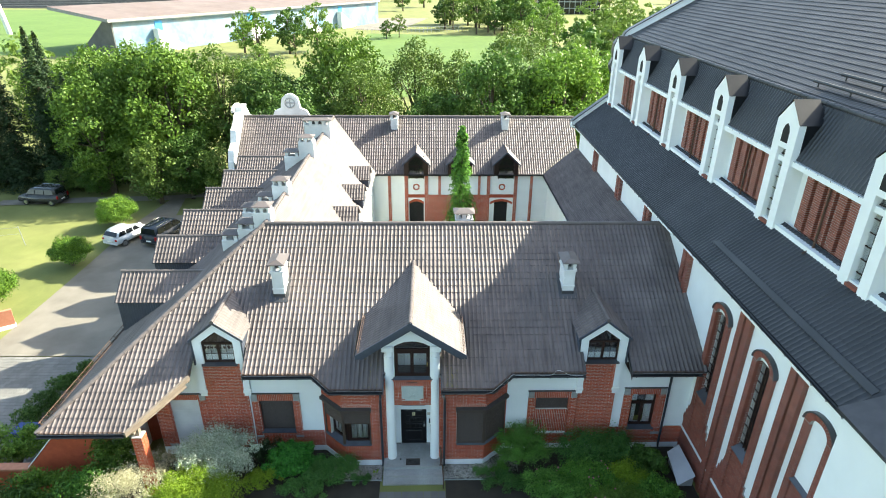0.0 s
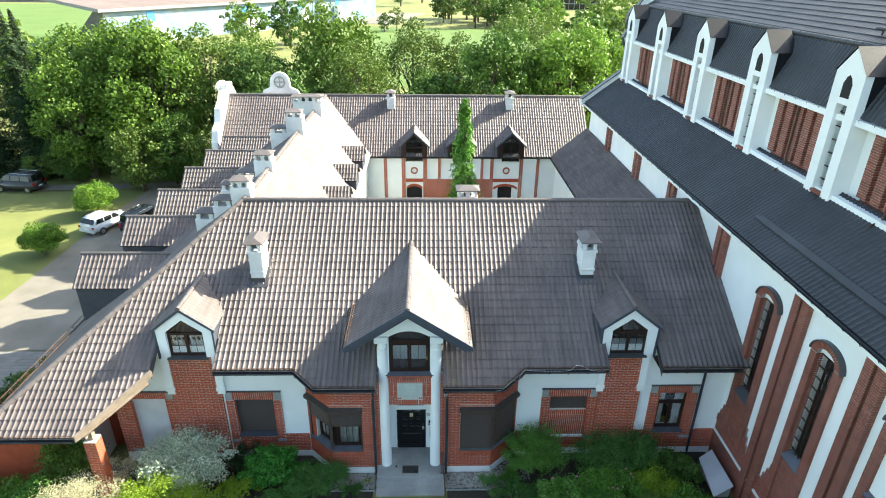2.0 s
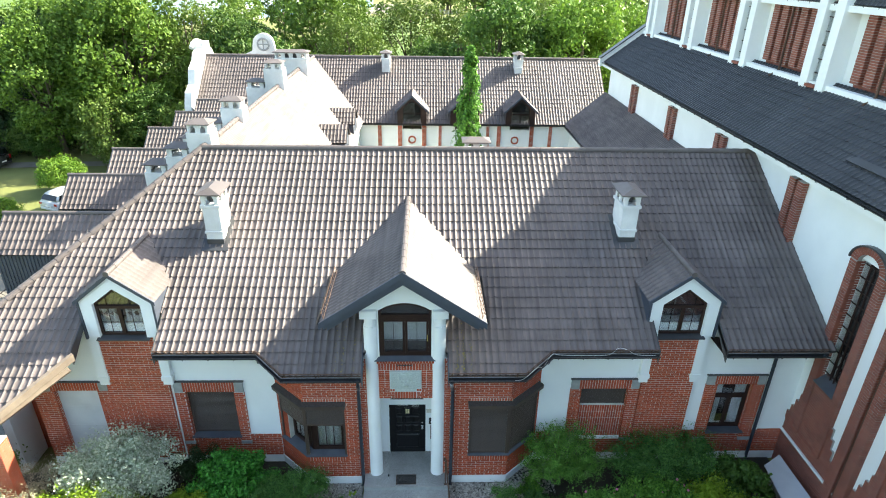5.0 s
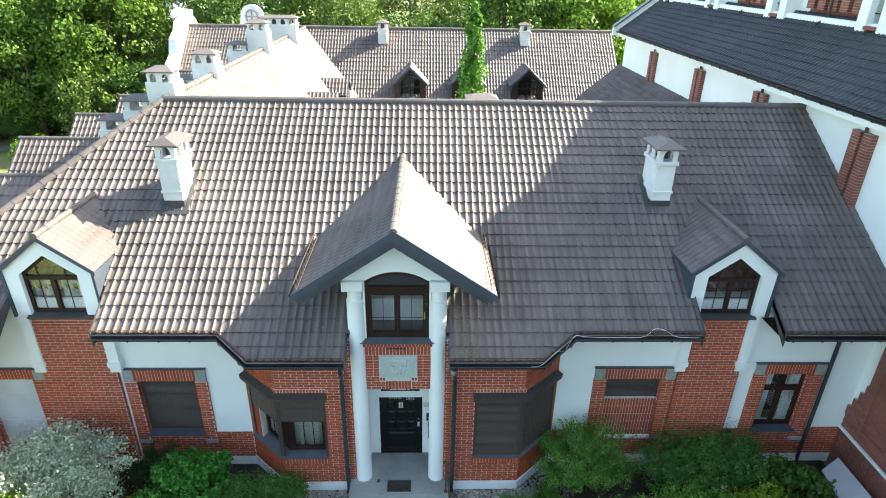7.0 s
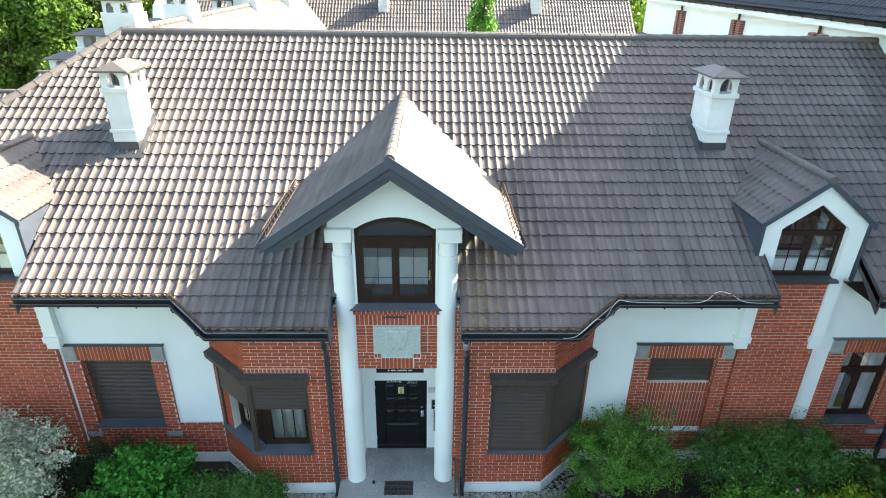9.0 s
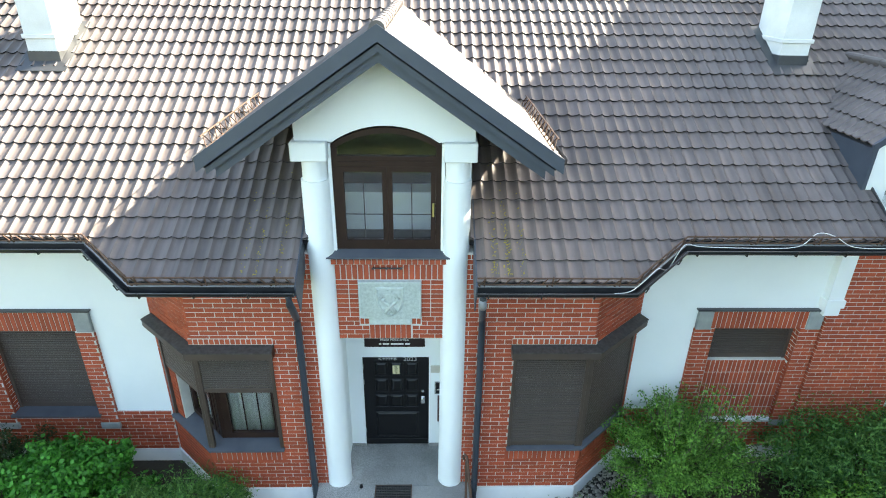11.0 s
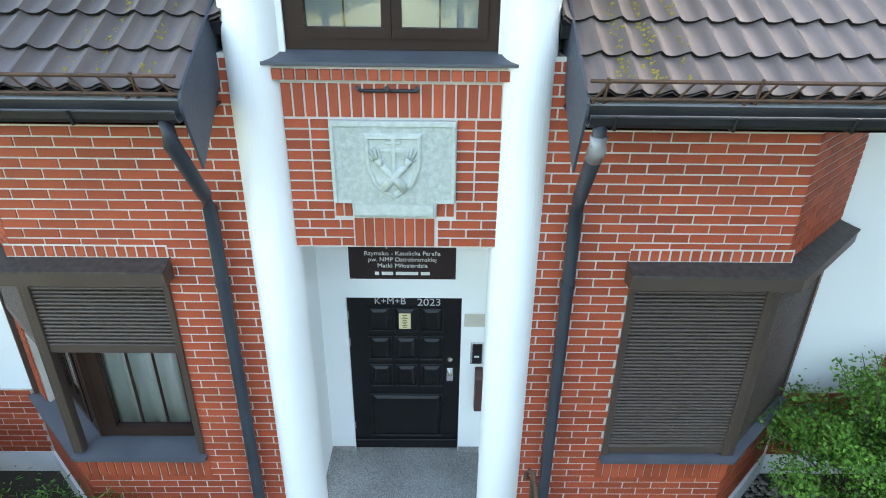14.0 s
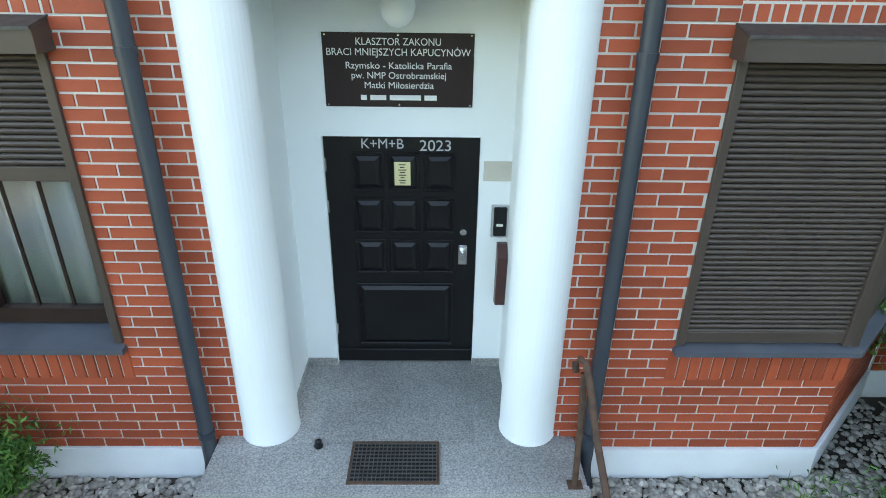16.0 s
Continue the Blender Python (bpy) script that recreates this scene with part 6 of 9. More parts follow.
# ---- gabled dormers along the outer slope of the side wing ----
def side_dormer(y, zr=6.35, xl=-14.05, hw=1.15, label="tiled side dormer clad in dark sheet metal"):
    d = empty("side_dormer", (xl, y, 4), label, "dormer", "side dormers")
    ze = zr - 0.94
    xb = LX - (RZ - zr) / LSL
    xe = LX - (RZ - ze) / LSL
    for s in (-1, 1):
        tiles("roof_slope", [(xl - 0.1, y, zr), (xb, y, zr), (xe, y + s * (hw + 0.1), ze - 0.08), (xl - 0.1, y + s * (hw + 0.1), ze - 0.08)], (0, s, -0.94 / hw), M_TILE, d, thick=0.05, origin=(0, y, zr))
    cap("ridge_cap", (xl - 0.12, y, zr + 0.02), (xb + 0.1, y, zr + 0.02), 0.07, M_RIDGE, d)
    for s_ in (-1, 1):
        bm = B()
        yy = y + s_ * hw
        bx(bm, xl, xe, yy - 0.01, yy + 0.01, 3.0, ze - 0.05)
        for k in range(int((xe - xl) / 0.12)):
            x = xl + k * 0.12
            bx(bm, x, x + 0.07, yy - 0.03, yy + 0.03, lz(x) - 0.1, ze - 0.02)
        part("cladding", bm, M_BARGE, d, "dark profiled side cladding")
    bm = B()
    prism(bm, [(xl, y - hw, lz(xl) - 0.1), (xl, y + hw, lz(xl) - 0.1), (xl, y + hw, ze - 0.02), (xl, y, zr - 0.06), (xl, y - hw, ze - 0.02)], (0.1, 0, 0))
    part("front", bm, M_BARGE, d)
    bm = B()
    bx(bm, xl - 0.02, xl + 0.02, y - 0.6, y + 0.6, lz(xl) + 0.45, ze + 0.2)
    part("window", bm, M_GLASS, d)
    return d


for y in (5.80, 9.95, 13.74, 17.70, 21.46, 25.0):
    side_dormer(y)
# small dormers on the court side of the wing
for y in (13.6, 17.6, 21.6):
    d = empty("court_dormer", (-4.0, y, 5.6), "small tiled dormer above the courtyard", "dormer", "court dormers")
    zr_, xl = 6.65, -3.7
    xb = LX + (RZ - zr_) / CSL
    for s in (-1, 1):
        ze = zr_ - 0.75
        xe = LX + (RZ - ze) / CSL
        tiles("roof_slope", [(xl + 0.1, y, zr_), (xb, y, zr_), (min(xe, xl), y + s * 0.95, ze), (xl + 0.1, y + s * 0.95, ze)], (0, s, -0.8), M_TILE, d, thick=0.05, per=4, origin=(0, y, zr_))
    bm = B()
    prism(bm, [(xl, y - 0.85, 4.9), (xl, y + 0.85, 4.9), (xl, y + 0.85, 5.95), (xl, y, 6.6), (xl, y - 0.85, 5.95)], (-0.5, 0, 0))
    part("front", bm, M_BARGE, d)

# eave of the outer slope with its snow rail
ev = empty("side_eave", (-15, 10, 2.8), "dark gutter and rusty rail along the side eave", "gutter", kind="structure")
gutter([(WX - 0.06, 29, lz(WX) - 0.03), (WX - 0.06, WYf + 0.05, lz(WX) - 0.03)], ev)
# ---- church: brickwork of the aisle wall ----
cb = ([], [])
FX = CWX  # face looks to -x; along the wall u runs to -y


def cslab(y0, y1, z0, z1, out, soldier=False, phase=0.0, sides=True):
    """A brick strip on the church wall from y0 (far) down to y1 (near), standing out by out."""
    bm = B()
    bx(bm, FX - out, FX + 0.02, y1, y0, z0, z1)
    part("brick_backing", bm, M_CMORT, chw)
    bricks((FX - out, y0), (0, -1), y0 - y1, z0, z1, store=cb, soldier=soldier, phase=phase)
    if sides and out > 0.06:
        bricks((FX, y0), (-1, 0), out, z0, z1, store=cb, phase=0.5)
        bricks((FX - out, y1), (1, 0), out, z0, z1, store=cb, phase=0.5)


for yc in (3.55, -1.83, -5.15, 8.9, 13.95, 19.5):
    z0 = -0.5 if yc < 0 else 3.0
    for a, b in ((yc + 0.38, yc + 0.07), (yc - 0.07, yc - 0.38)):
        cslab(a, b, z0, 8.52, 0.17)
    bm = B()
    bx(bm, FX - 0.03, FX + 0.01, yc - 0.07, yc + 0.07, z0, 8.52)
    part("groove", bm, M_BRICKS, chw)
    bm = B()
    tube(bm, [(FX - 0.08, yc, 8.9), (FX - 0.08, yc, z0)], 0.045, 8)
    part("downpipe", bm, M_RUST, chw, "brown rain pipe in the groove")
# base courses with a pale ledge
cslab(0.93, -7.88, -0.5, 0.86, 0.06, sides=False)
bm = B()
bx(bm, FX - 0.11, FX + 0.02, -7.88, 0.93, 0.86, 0.93)
part("ledge", bm, M_PLINTH, chw, "pale stone ledge")
cslab(0.93, -7.88, 0.93, 1.35, 0.04, sides=False, phase=0.4)
# tall arched windows
for yc, zs in W_ARCH:
    hw, jw = 0.42, 0.26
    blind = yc < -6
    zb = 5.2 if blind else 3.45
    for a, b in ((yc + hw + jw, yc + hw), (yc - hw, yc - hw - jw)):
        cslab(a, b, 1.35, 7.38, 0.12, phase=0.2)
        for k in range(4):
            s = 0.12 * (4 - k)
            o = (a + s, a) if a > yc else (b, b - s)
            cslab(o[0], o[1], 1.35 + k * 0.30, 1.65 + k * 0.30, 0.06, sides=False)
    cslab(yc + hw, yc - hw, 1.35, zb - 0.05, 0.05, sides=False)
    # arch of bricks on edge
    n = 17
    for k in range(n):
        t0, t1 = math.pi * (k + 0.08) / n, math.pi * (k + 0.92) / n
        R0, R1 = hw, hw + jw
        i = len(cb[0])
        for x in (FX + 0.01, FX - 0.135):
            for r, t in ((R0, t0), (R1, t0), (R1, t1), (R0, t1)):
                cb[0].append((x, yc + r * math.cos(t), 7.38 + 0.75 * r * math.sin(t)))
        cb[1].extend([(i + 4, i + 5, i + 6, i + 7), (i, i + 1, i + 5, i + 4), (i + 1, i + 2, i + 6, i + 5), (i + 2, i + 3, i + 7, i + 6), (i + 3, i, i + 4, i + 7)])
    bm = B()
    for k in range(n):
        t0, t1 = math.pi * k / n, math.pi * (k + 1) / n
        q = [(FX - 0.125, yc + r * math.cos(t), 7.38 + 0.75 * r * math.sin(t)) for r, t in ((hw, t0), (hw + jw, t0), (hw + jw, t1), (hw, t1))]
        prism(bm, q, (0.14, 0, 0))
    part("arch_backing", bm, M_CMORT, chw)
    bm = B()
    for k in range(n):
        t0, t1 = math.pi * k / n, math.pi * (k + 1) / n
        q = [(FX - 0.17, yc + r * math.cos(t), 7.38 + 0.75 * r * math.sin(t)) for r, t in ((hw + jw, t0), (hw + jw + 0.06, t0), (hw + jw + 0.06, t1), (hw + jw, t1))]
        prism(bm, q, (0.2, 0, 0))
    part("arch_cover", bm, M_LEAD, chw, "grey sheet metal cover of the arch")
    bm = B()
    prism(bm, [(FX - 0.16, yc - hw - 0.03, zb - 0.09), (FX - 0.16, yc + hw + 0.03, zb - 0.09), (FX + 0.2, yc + hw + 0.03, zb + 0.16), (FX + 0.2, yc - hw - 0.03, zb + 0.16)], (0, 0, 0.03))
    part("sill", bm, M_SLATE, chw)
    if blind:
        bm = B()
        bx(bm, FX - 0.02, FX + 0.05, yc - hw, yc + hw, zb, 7.6)
        part("blind_panel", bm, M_WHITE, chw)
        continue
    w = empty("church_window", (FX, yc, zb), "tall leaded church window in a brick arch", "window", "church windows")
    bm = B()
    bx(bm, FX + 0.13, FX + 0.14, yc - hw - 0.05, yc + hw + 0.05, zb - 0.1, 7.75)
    part("pane", bm, M_GLASS, w)
    bm = B()
    bx(bm, FX + 0.30, FX + 0.34, yc - hw - 0.05, yc + hw + 0.05, zb - 0.1, 7.75)
    part("room_shade", bm, M_DARK, w)
    bm = B()
    for i in range(10):
        z = zb + 0.25 + i * 0.40
        bx(bm, FX + 0.10, FX + 0.13, yc - hw, yc + hw, z, z + 0.025)
    for y in (yc - 0.16, yc, yc + 0.16):
        bx(bm, FX + 0.098, FX + 0.132, y - 0.011, y + 0.011, zb, 7.72)
    part("lead_grid", bm, M_FRAME, w)
    bm = B()
    pts = [(FX + 0.0, yc + hw, 7.45), (FX + 0.0, yc + hw, 7.38)] + [(FX + 0.0, yc + hw * math.cos(math.pi * k / 12), 7.38 + 0.75 * hw * math.sin(math.pi * k / 12)) for k in range(1, 12)] + [(FX + 0.0, yc - hw, 7.38), (FX + 0.0, yc - hw, 7.45), (FX + 0.0, yc - hw, 7.75), (FX + 0.0, yc + hw, 7.75)]
    prism(bm, pts[1:-3] + pts[-2:], (0.11, 0, 0))
    part("arch_head", bm, M_WHITE, w)
    bricks((FX - 0.12, yc + hw), (1, 0), 0.24, zb, 7.38, store=cb, phase=0.1, proud=0.008)
    bricks((FX + 0.12, yc - hw), (-1, 0), 0.24, zb, 7.38, store=cb, phase=0.1, proud=0.008)
joined_bricks(chw, cb, M_CBRICK)

# strips on the roofs
bm = B()
prism(bm, [(12.37, 2.1, 9.56), (12.55, 1.9, 9.70), (12.55, -7.6, 9.70), (12.37, -7.6, 9.56)], (-0.04, 0, 0.06))
part("roof_strip", bm, M_CTILE, church_roof)
for k, (x, y) in enumerate(((15.5, 3.2), (16.1, 2.6))):
    bm = B()
    tube(bm, [(x, y, BZz + 0.55 * (x - BXx) + 0.22), (x, -15, BZz + 0.55 * (x - BXx) + 0.22)], 0.06, 6)
    for i in range(9):
        yy = y - 0.3 - i * 1.9
        tube(bm, [(x, yy, BZz + 0.55 * (x - BXx) - 0.05), (x, yy, BZz + 0.55 * (x - BXx) + 0.22)], 0.03, 5)
    part("snow_bar", bm, M_CTILE, church_roof)
# far gable of the church: curved white parapet
bm = B()
prof = [(11.5, 8.8), (11.5, 9.25), (14.2, 11.3), (14.2, 12.7), (14.0, 13.0), (13.88, 13.4), (14.1, 13.9), (14.0, 14.35), (14.05, 14.85), (14.3, 15.25), (14.6, 15.35), (14.75, 15.65), (15.0, 15.85), (27, 22.6), (40, 15), (40, 8)]
prism(bm, [(x, Y1, z) for x, z in prof], (0, 0.35, 0))
tagged(part("wall_church_gable", bm, M_WHITE), "white curved parapet of the church's far gable", "wall", kind="structure")
bm = B()
for (xa, za), (xb, zb_) in zip(prof[1:14], prof[2:14]):
    d = Vector((xb - xa, 0, zb_ - za)).normalized()
    n = Vector((-d.z, 0, d.x))
    prism(bm, [Vector((xa, Y1 - 0.08, za)), Vector((xb, Y1 - 0.08, zb_)), Vector((xb, Y1 - 0.08, zb_)) + n * 0.06, Vector((xa, Y1 - 0.08, za)) + n * 0.06], (0, 0.5, 0))
tagged(part("gable_coping", bm, M_LEAD), "grey metal coping of the church gable", "coping", kind="structure")

# clerestory: brick ribs, white beams, buttress dormers
cc = ([], [])
for z0, z1, out in ((10.76, 10.93, 0.47), (13.22, 13.42, 0.45)):
    bm = B()
    bx(bm, TX + 0.16 - out - 0.05, TX + 0.2, -16, Y1, z0, z1)
    part("white_beam", bm, M_WHITE, clw, "white horizontal beam")
BUT = [23.3, 17.85, 12.35, 6.90, 1.48, -3.9, -9.3]
for i, yc in enumerate(BUT):
    y_next = BUT[i + 1] if i + 1 < len(BUT) else yc - 5.2
    a, b = yc - 1.30, y_next + 1.05
    bm = B()
    bx(bm, TX + 0.13, TX + 0.2, b, a, 10.95, 13.35)
    part("brick_backing", bm, M_CBRICK, clw)
    n = 5
    for k in range(n):
        y = a + (b - a) * (k + 0.5) / n
        w = 0.20
        bricks((TX - 0.10, y + w), (0, -1), 2 * w, 11.15, 13.25, store=cc, phase=0.3 * k)
        bricks((TX + 0.14, y + w), (-1, 0), 0.24, 11.15, 13.25, store=cc)
        bricks((TX - 0.10, y - w), (1, 0), 0.24, 11.15, 13.25, store=cc)
        bm = B()
        bx(bm, TX - 0.10, TX + 0.14, y - w, y + w, 11.14, 13.27)
        part("rib_core", bm, M_CMORT, clw)
    bm = B()
    tube(bm, [(TX - 0.16, (a + b) / 2, 13.2), (TX - 0.16, (a + b) / 2, 10.95), (TX - 0.5, (a + b) / 2, 10.72)], 0.04, 6)
    part("downpipe", bm, M_RUST, clw, "brown rain pipe")
    # buttress with its narrow window and pointed head
    t = empty("buttress_dormer", (TX - 0.1, yc, 11), "white pointed buttress with a narrow window and metal roof", "buttress", "church buttresses")
    hw, x0, x1 = 0.70, TX - 0.45, TX + 0.3
    bm = B()
    zt, zs = 15.47, 14.72
    out = [(yc - hw, 10.4), (yc - 0.26, 10.4), (yc - 0.26, 13.75), (yc + 0.26, 13.75), (yc + 0.26, 10.4), (yc + hw, 10.4), (yc + hw, zs), (yc, zt), (yc - hw, zs)]
    prism(bm, [(x0, y, z) for y, z in out], (0.27, 0, 0))
    for ya, yb in ((yc - hw + 0.01, yc - 0.26), (yc + 0.26, yc + hw - 0.01)):
        bx(bm, x0 + 0.265, x1, ya, yb, 10.4, 13.38)
    part("white_frame", bm, M_WHITE, t)
    # flat near-black plate for the shade of the arched hollow, which isn't cut
    bm = B()
    prism(bm, [(x0 - 0.004, y, z) for y, z in ((yc - 0.22, 13.95), (yc + 0.22, 13.95), (yc + 0.22, 14.38), (yc + 0.12, 14.58), (yc, 14.66), (yc - 0.12, 14.58), (yc - 0.22, 14.38))], (0.03, 0, 0))
    part("niche_shade", bm, M_DARK, t)
    bm = B()
    bx(bm, x0 + 0.22, x0 + 0.23, yc - 0.26, yc + 0.26, 10.75, 13.75)
    part("pane", bm, M_GLASS, t)
    bm = B()
    bx(bm, x0 + 0.4, x0 + 0.44, yc - 0.26, yc + 0.26, 10.75, 13.75)
    part("dark_back", bm, M_DARK, t)
    for z in np.arange(11.2, 13.6, 0.45):
        bm = B()
        bx(bm, x0 + 0.19, x0 + 0.22, yc - 0.26, yc + 0.26, z, z + 0.03)
        part("bar", bm, M_FRAME, t)
    bm = B()
    bx(bm, x0 - 0.06, x0 + 0.3, yc - 0.26, yc + 0.26, 10.76, 10.86)
    part("sill", bm, M_CBRICK, t)
    xb = x1 + 0.22
    bm = B()
    e = 0.05
    front = [(x0 - 0.03, yc - hw - e, zs), (x0 - 0.03, yc, zt + e), (x0 - 0.03, yc + hw + e, zs)]
    rear = [(xb, yc - hw - e, zs), (xb - 0.02, yc, zt + e), (xb, yc + hw + e, zs)]
    fv, rv = [bm.verts.new(p) for p in front], [bm.verts.new(p) for p in rear]
    for a_, b_ in ((0, 1), (1, 2)):
        bm.faces.new((fv[a_], fv[b_], rv[b_], rv[a_]))
    bm.faces.new(rv)
    part("roof", bm, M_CAP, t, "dark sheet metal roof")
    bm = B()
    bx(bm, x0 + 0.262, xb - 0.03, yc - hw + 0.005, yc + hw - 0.005, 13.39, zs - 0.004)
    part("cheek", bm, M_CAP, t, "dark sheet metal cheek")
joined_bricks(clw, cc, M_CBRICK)
gutter([(14.02, Y1, 13.42), (14.02, -16, 13.42)], church_roof, 0.06)

# ---- courtyard: lean-to along the church, far wing front ----
lean = empty("roof_lean_to", (11, 18, 6), "dark brown lean-to roof along the church wall", "roof", kind="structure")
tiles("slope", [(9.75, 9.0, 4.95), (12.25, 9.0, 7.10), (12.25, 25.0, 7.10), (9.75, 25.0, 4.95)], (-1, 0, -0.87), M_TILE, lean, per=4)
gutter([(9.70, 25.0, 4.92), (9.70, 9.0, 4.92)], lean)
wall("wall_court_east", (10.2, 25.1), (0, -1), 16, -1.0, 4.9, 0.3, [], M_WHITE, "white rendered courtyard wall")
wall("wall_court_west", (-3.8, 9.0), (0, 1), 16, -1.0, 5.2, 0.3, [], M_WHITE, "white rendered courtyard wall with dark doors")
wcf = wall("wall_court_far", (-14.6, 25.1), (1, 0), 27.2, -3.0, 5.0, 0.4, [(14.6 - 0.95, 14.6 + 0.22, -1, 2.6), (14.6 + 5.95, 14.6 + 7.05, -1, 2.6)], M_WHITE, "white courtyard front with brick strips and arched doorways")
ct = ([], [])
for x0, x1 in ((-2.62, -2.38), (-1.3, -1.02), (0.30, 0.60), (1.4, 1.6), (4.58, 4.78), (5.3, 5.55), (7.48, 7.75), (8.75, 8.98)):
    bm = B()
    bx(bm, x0, x1, 25.02, 25.12, -1, 4.95)
    part("brick_backing", bm, M_MORTAR, wcf)
    bricks((x0, 25.02), (1, 0), x1 - x0, -0.9, 4.9, store=ct)
for x0, x1 in ((-1.02, 0.3), (0.6, 1.4), (1.6, 4.58), (4.78, 5.3), (5.55, 7.48)):
    arch = x0 in (-1.02, 5.55)
    bm = B()
    if not arch:
        bx(bm, x0, x1, 25.05, 25.12, -1, 3.2)
        part("brick_backing", bm, M_MORTAR, wcf)
        bricks((x0, 25.05), (1, 0), x1 - x0, -0.9, 3.2, store=ct)
    else:
        bx(bm, x0, x1, 25.03, 25.12, 2.95, 3.2)
        part("brick_band", bm, M_BRICKS, wcf)
        xc = (x0 + x1) / 2
        bm = B()
        tube(bm, [(xc + 0.22 * math.cos(t * math.pi / 8), 25.06, 3.84 + 0.22 * math.sin(t * math.pi / 8)) for t in range(17)], 0.055, 8)
        part("ring_ornament", bm, M_BRICKS, wcf, "round brick ornament")
        # near-black sheet behind the opening, for the shade inside
        bm = B()
        bx(bm, xc - 0.6, xc + 0.6, 25.4, 25.45, -1, 2.7)
        part("dark_doorway", bm, M_DARK, wcf)
        bm = B()
        ap = arch_pts(x0 + 0.06, x1 - 0.06, 2.35, 2.62)
        prism(bm, [(x, 25.04, z) for x, z in ap + [(p[0], p[1] + 0.18) for p in ap[::-1]]], (0, 0.1, 0))
        part("brick_arch", bm, M_BRICKS, wcf)
joined_bricks(wcf, ct)
gutter([(-3.6, 24.70, 4.95), (9.7, 24.70, 4.95)], roof_far)
for cx in (-0.35, 3.1, 6.75):
    d = empty("rear_dormer", (cx, 24.8, 5), "white gabled dormer with a dark window facing the courtyard", "dormer", "rear dormers")
    bm = B()
    prism(bm, [(cx + x, 24.72, z) for x, z in ((-0.95, 4.9), (-0.62, 4.9), (-0.62, 5.95), (0, 6.5), (0.62, 5.95), (0.62, 4.9), (0.95, 4.9), (0.95, 5.85), (0, 6.75), (-0.95, 5.85))], (0, 0.2, 0))
    part("front", bm, M_FRAME, d, "dark timber front")
    bm = B()
    bx(bm, cx - 0.62, cx + 0.62, 24.85, 24.88, 4.6, 6.3)
    part("window", bm, M_GLASS, d)
    bm = B()
    bx(bm, cx - 0.62, cx + 0.62, 25.0, 25.05, 4.6, 6.4)
    part("dark_back", bm, M_DARK, d)
    bm = B()
    for x in (-0.62, -0.03, 0.56):
        bx(bm, cx + x, cx + x + 0.06, 24.8, 24.85, 4.6, 6.0)
    bx(bm, cx - 0.62, cx + 0.62, 24.801, 24.849, 5.6, 5.67)
    part("window_frame", bm, M_FRAME, d)
    zr = 6.82
    for s in (-1, 1):
        yb = FY - (FZ - zr) / 0.83
        ye_ = FY - (FZ - 5.80) / 0.83
        tiles("roof_slope", [(cx, 24.55, zr), (cx + s * 1.1, 24.55, 5.80), (cx + s * 1.1, ye_, 5.80), (cx, yb, zr)], (s, 0, -0.93), M_TILE, d, per=4, thick=0.05)
    bm = B()
    for s in (-1, 1):
        prism(bm, [(cx, 24.53, zr + 0.05), (cx + s * 1.12, 24.53, 5.82), (cx + s * 1.12, 24.53, 5.68), (cx, 24.53, zr - 0.1)], (0, 0.05, 0))
    part("barge_board", bm, M_BARGE, d)
# white parapets at the west end of the rear wing
bm = B()
prism(bm, [(-15.0, y, z - (0.3 if z > 6 else 0)) for y, z in ((24.4, 3.0), (24.4, 5.2), (24.9, 5.4), (25.0, 6.2), (25.4, 7.0), (26.2, 7.4), (26.6, 8.3), (27.4, 8.7), (27.8, 9.2), (28.6, 9.45), (29.6, 9.45), (30.3, 9.2), (30.7, 8.7), (31.6, 8.3), (33.6, 5.2), (33.6, 3.0))], (0.45, 0, 0))
tagged(part("wall_gable_west", bm, M_CHIM), "white scrolled gable parapet at the wing's end", "wall", kind="structure")
bm = B()
tube(bm, [(-15.1, 28.0, 9.15), (-15.1, 28.35, 9.4), (-15.1, 29.0, 9.5), (-15.1, 29.7, 9.4), (-15.1, 30.1, 9.15)], 0.14, 10)
bx(bm, -15.15, -14.45, 28.4, 29.7, 9.0, 9.45)
tagged(part("gable_head", bm, M_CHIM), "rounded white head of the scrolled gable", "gable head", kind="structure")
bm = B()
gx = -11.6
pts = [(-2.4, 6.9), (-2.4, 7.5), (-1.7, 7.6), (-1.4, 8.15), (-0.85, 8.4), (-0.8, 8.8)] + [(-0.78 * math.cos(math.pi * k / 12), 8.85 + 0.78 * math.sin(math.pi * k / 12)) for k in range(13)] + [(0.8, 8.8), (0.85, 8.4), (1.4, 8.15), (1.7, 7.6), (2.4, 7.5), (2.4, 6.9)]
prism(bm, [(gx + x, 33.0, z) for x, z in pts], (0, 0.35, 0))
cg = tagged(part("wall_gable_rear", bm, M_CHIM), "white rounded gable with a round brick ornament", "wall", kind="structure")
bm = B()
tube(bm, [(gx + 0.42 * math.cos(t * math.pi / 10), 32.97, 8.85 + 0.42 * math.sin(t * math.pi / 10)) for t in range(21)], 0.07, 8)
tube(bm, [(gx - 0.35, 32.97, 8.85), (gx + 0.35, 32.97, 8.85)], 0.05, 6)
tube(bm, [(gx, 32.97, 8.5), (gx, 32.97, 9.2)], 0.05, 6)
part("ring_ornament", bm, M_STONE, cg)
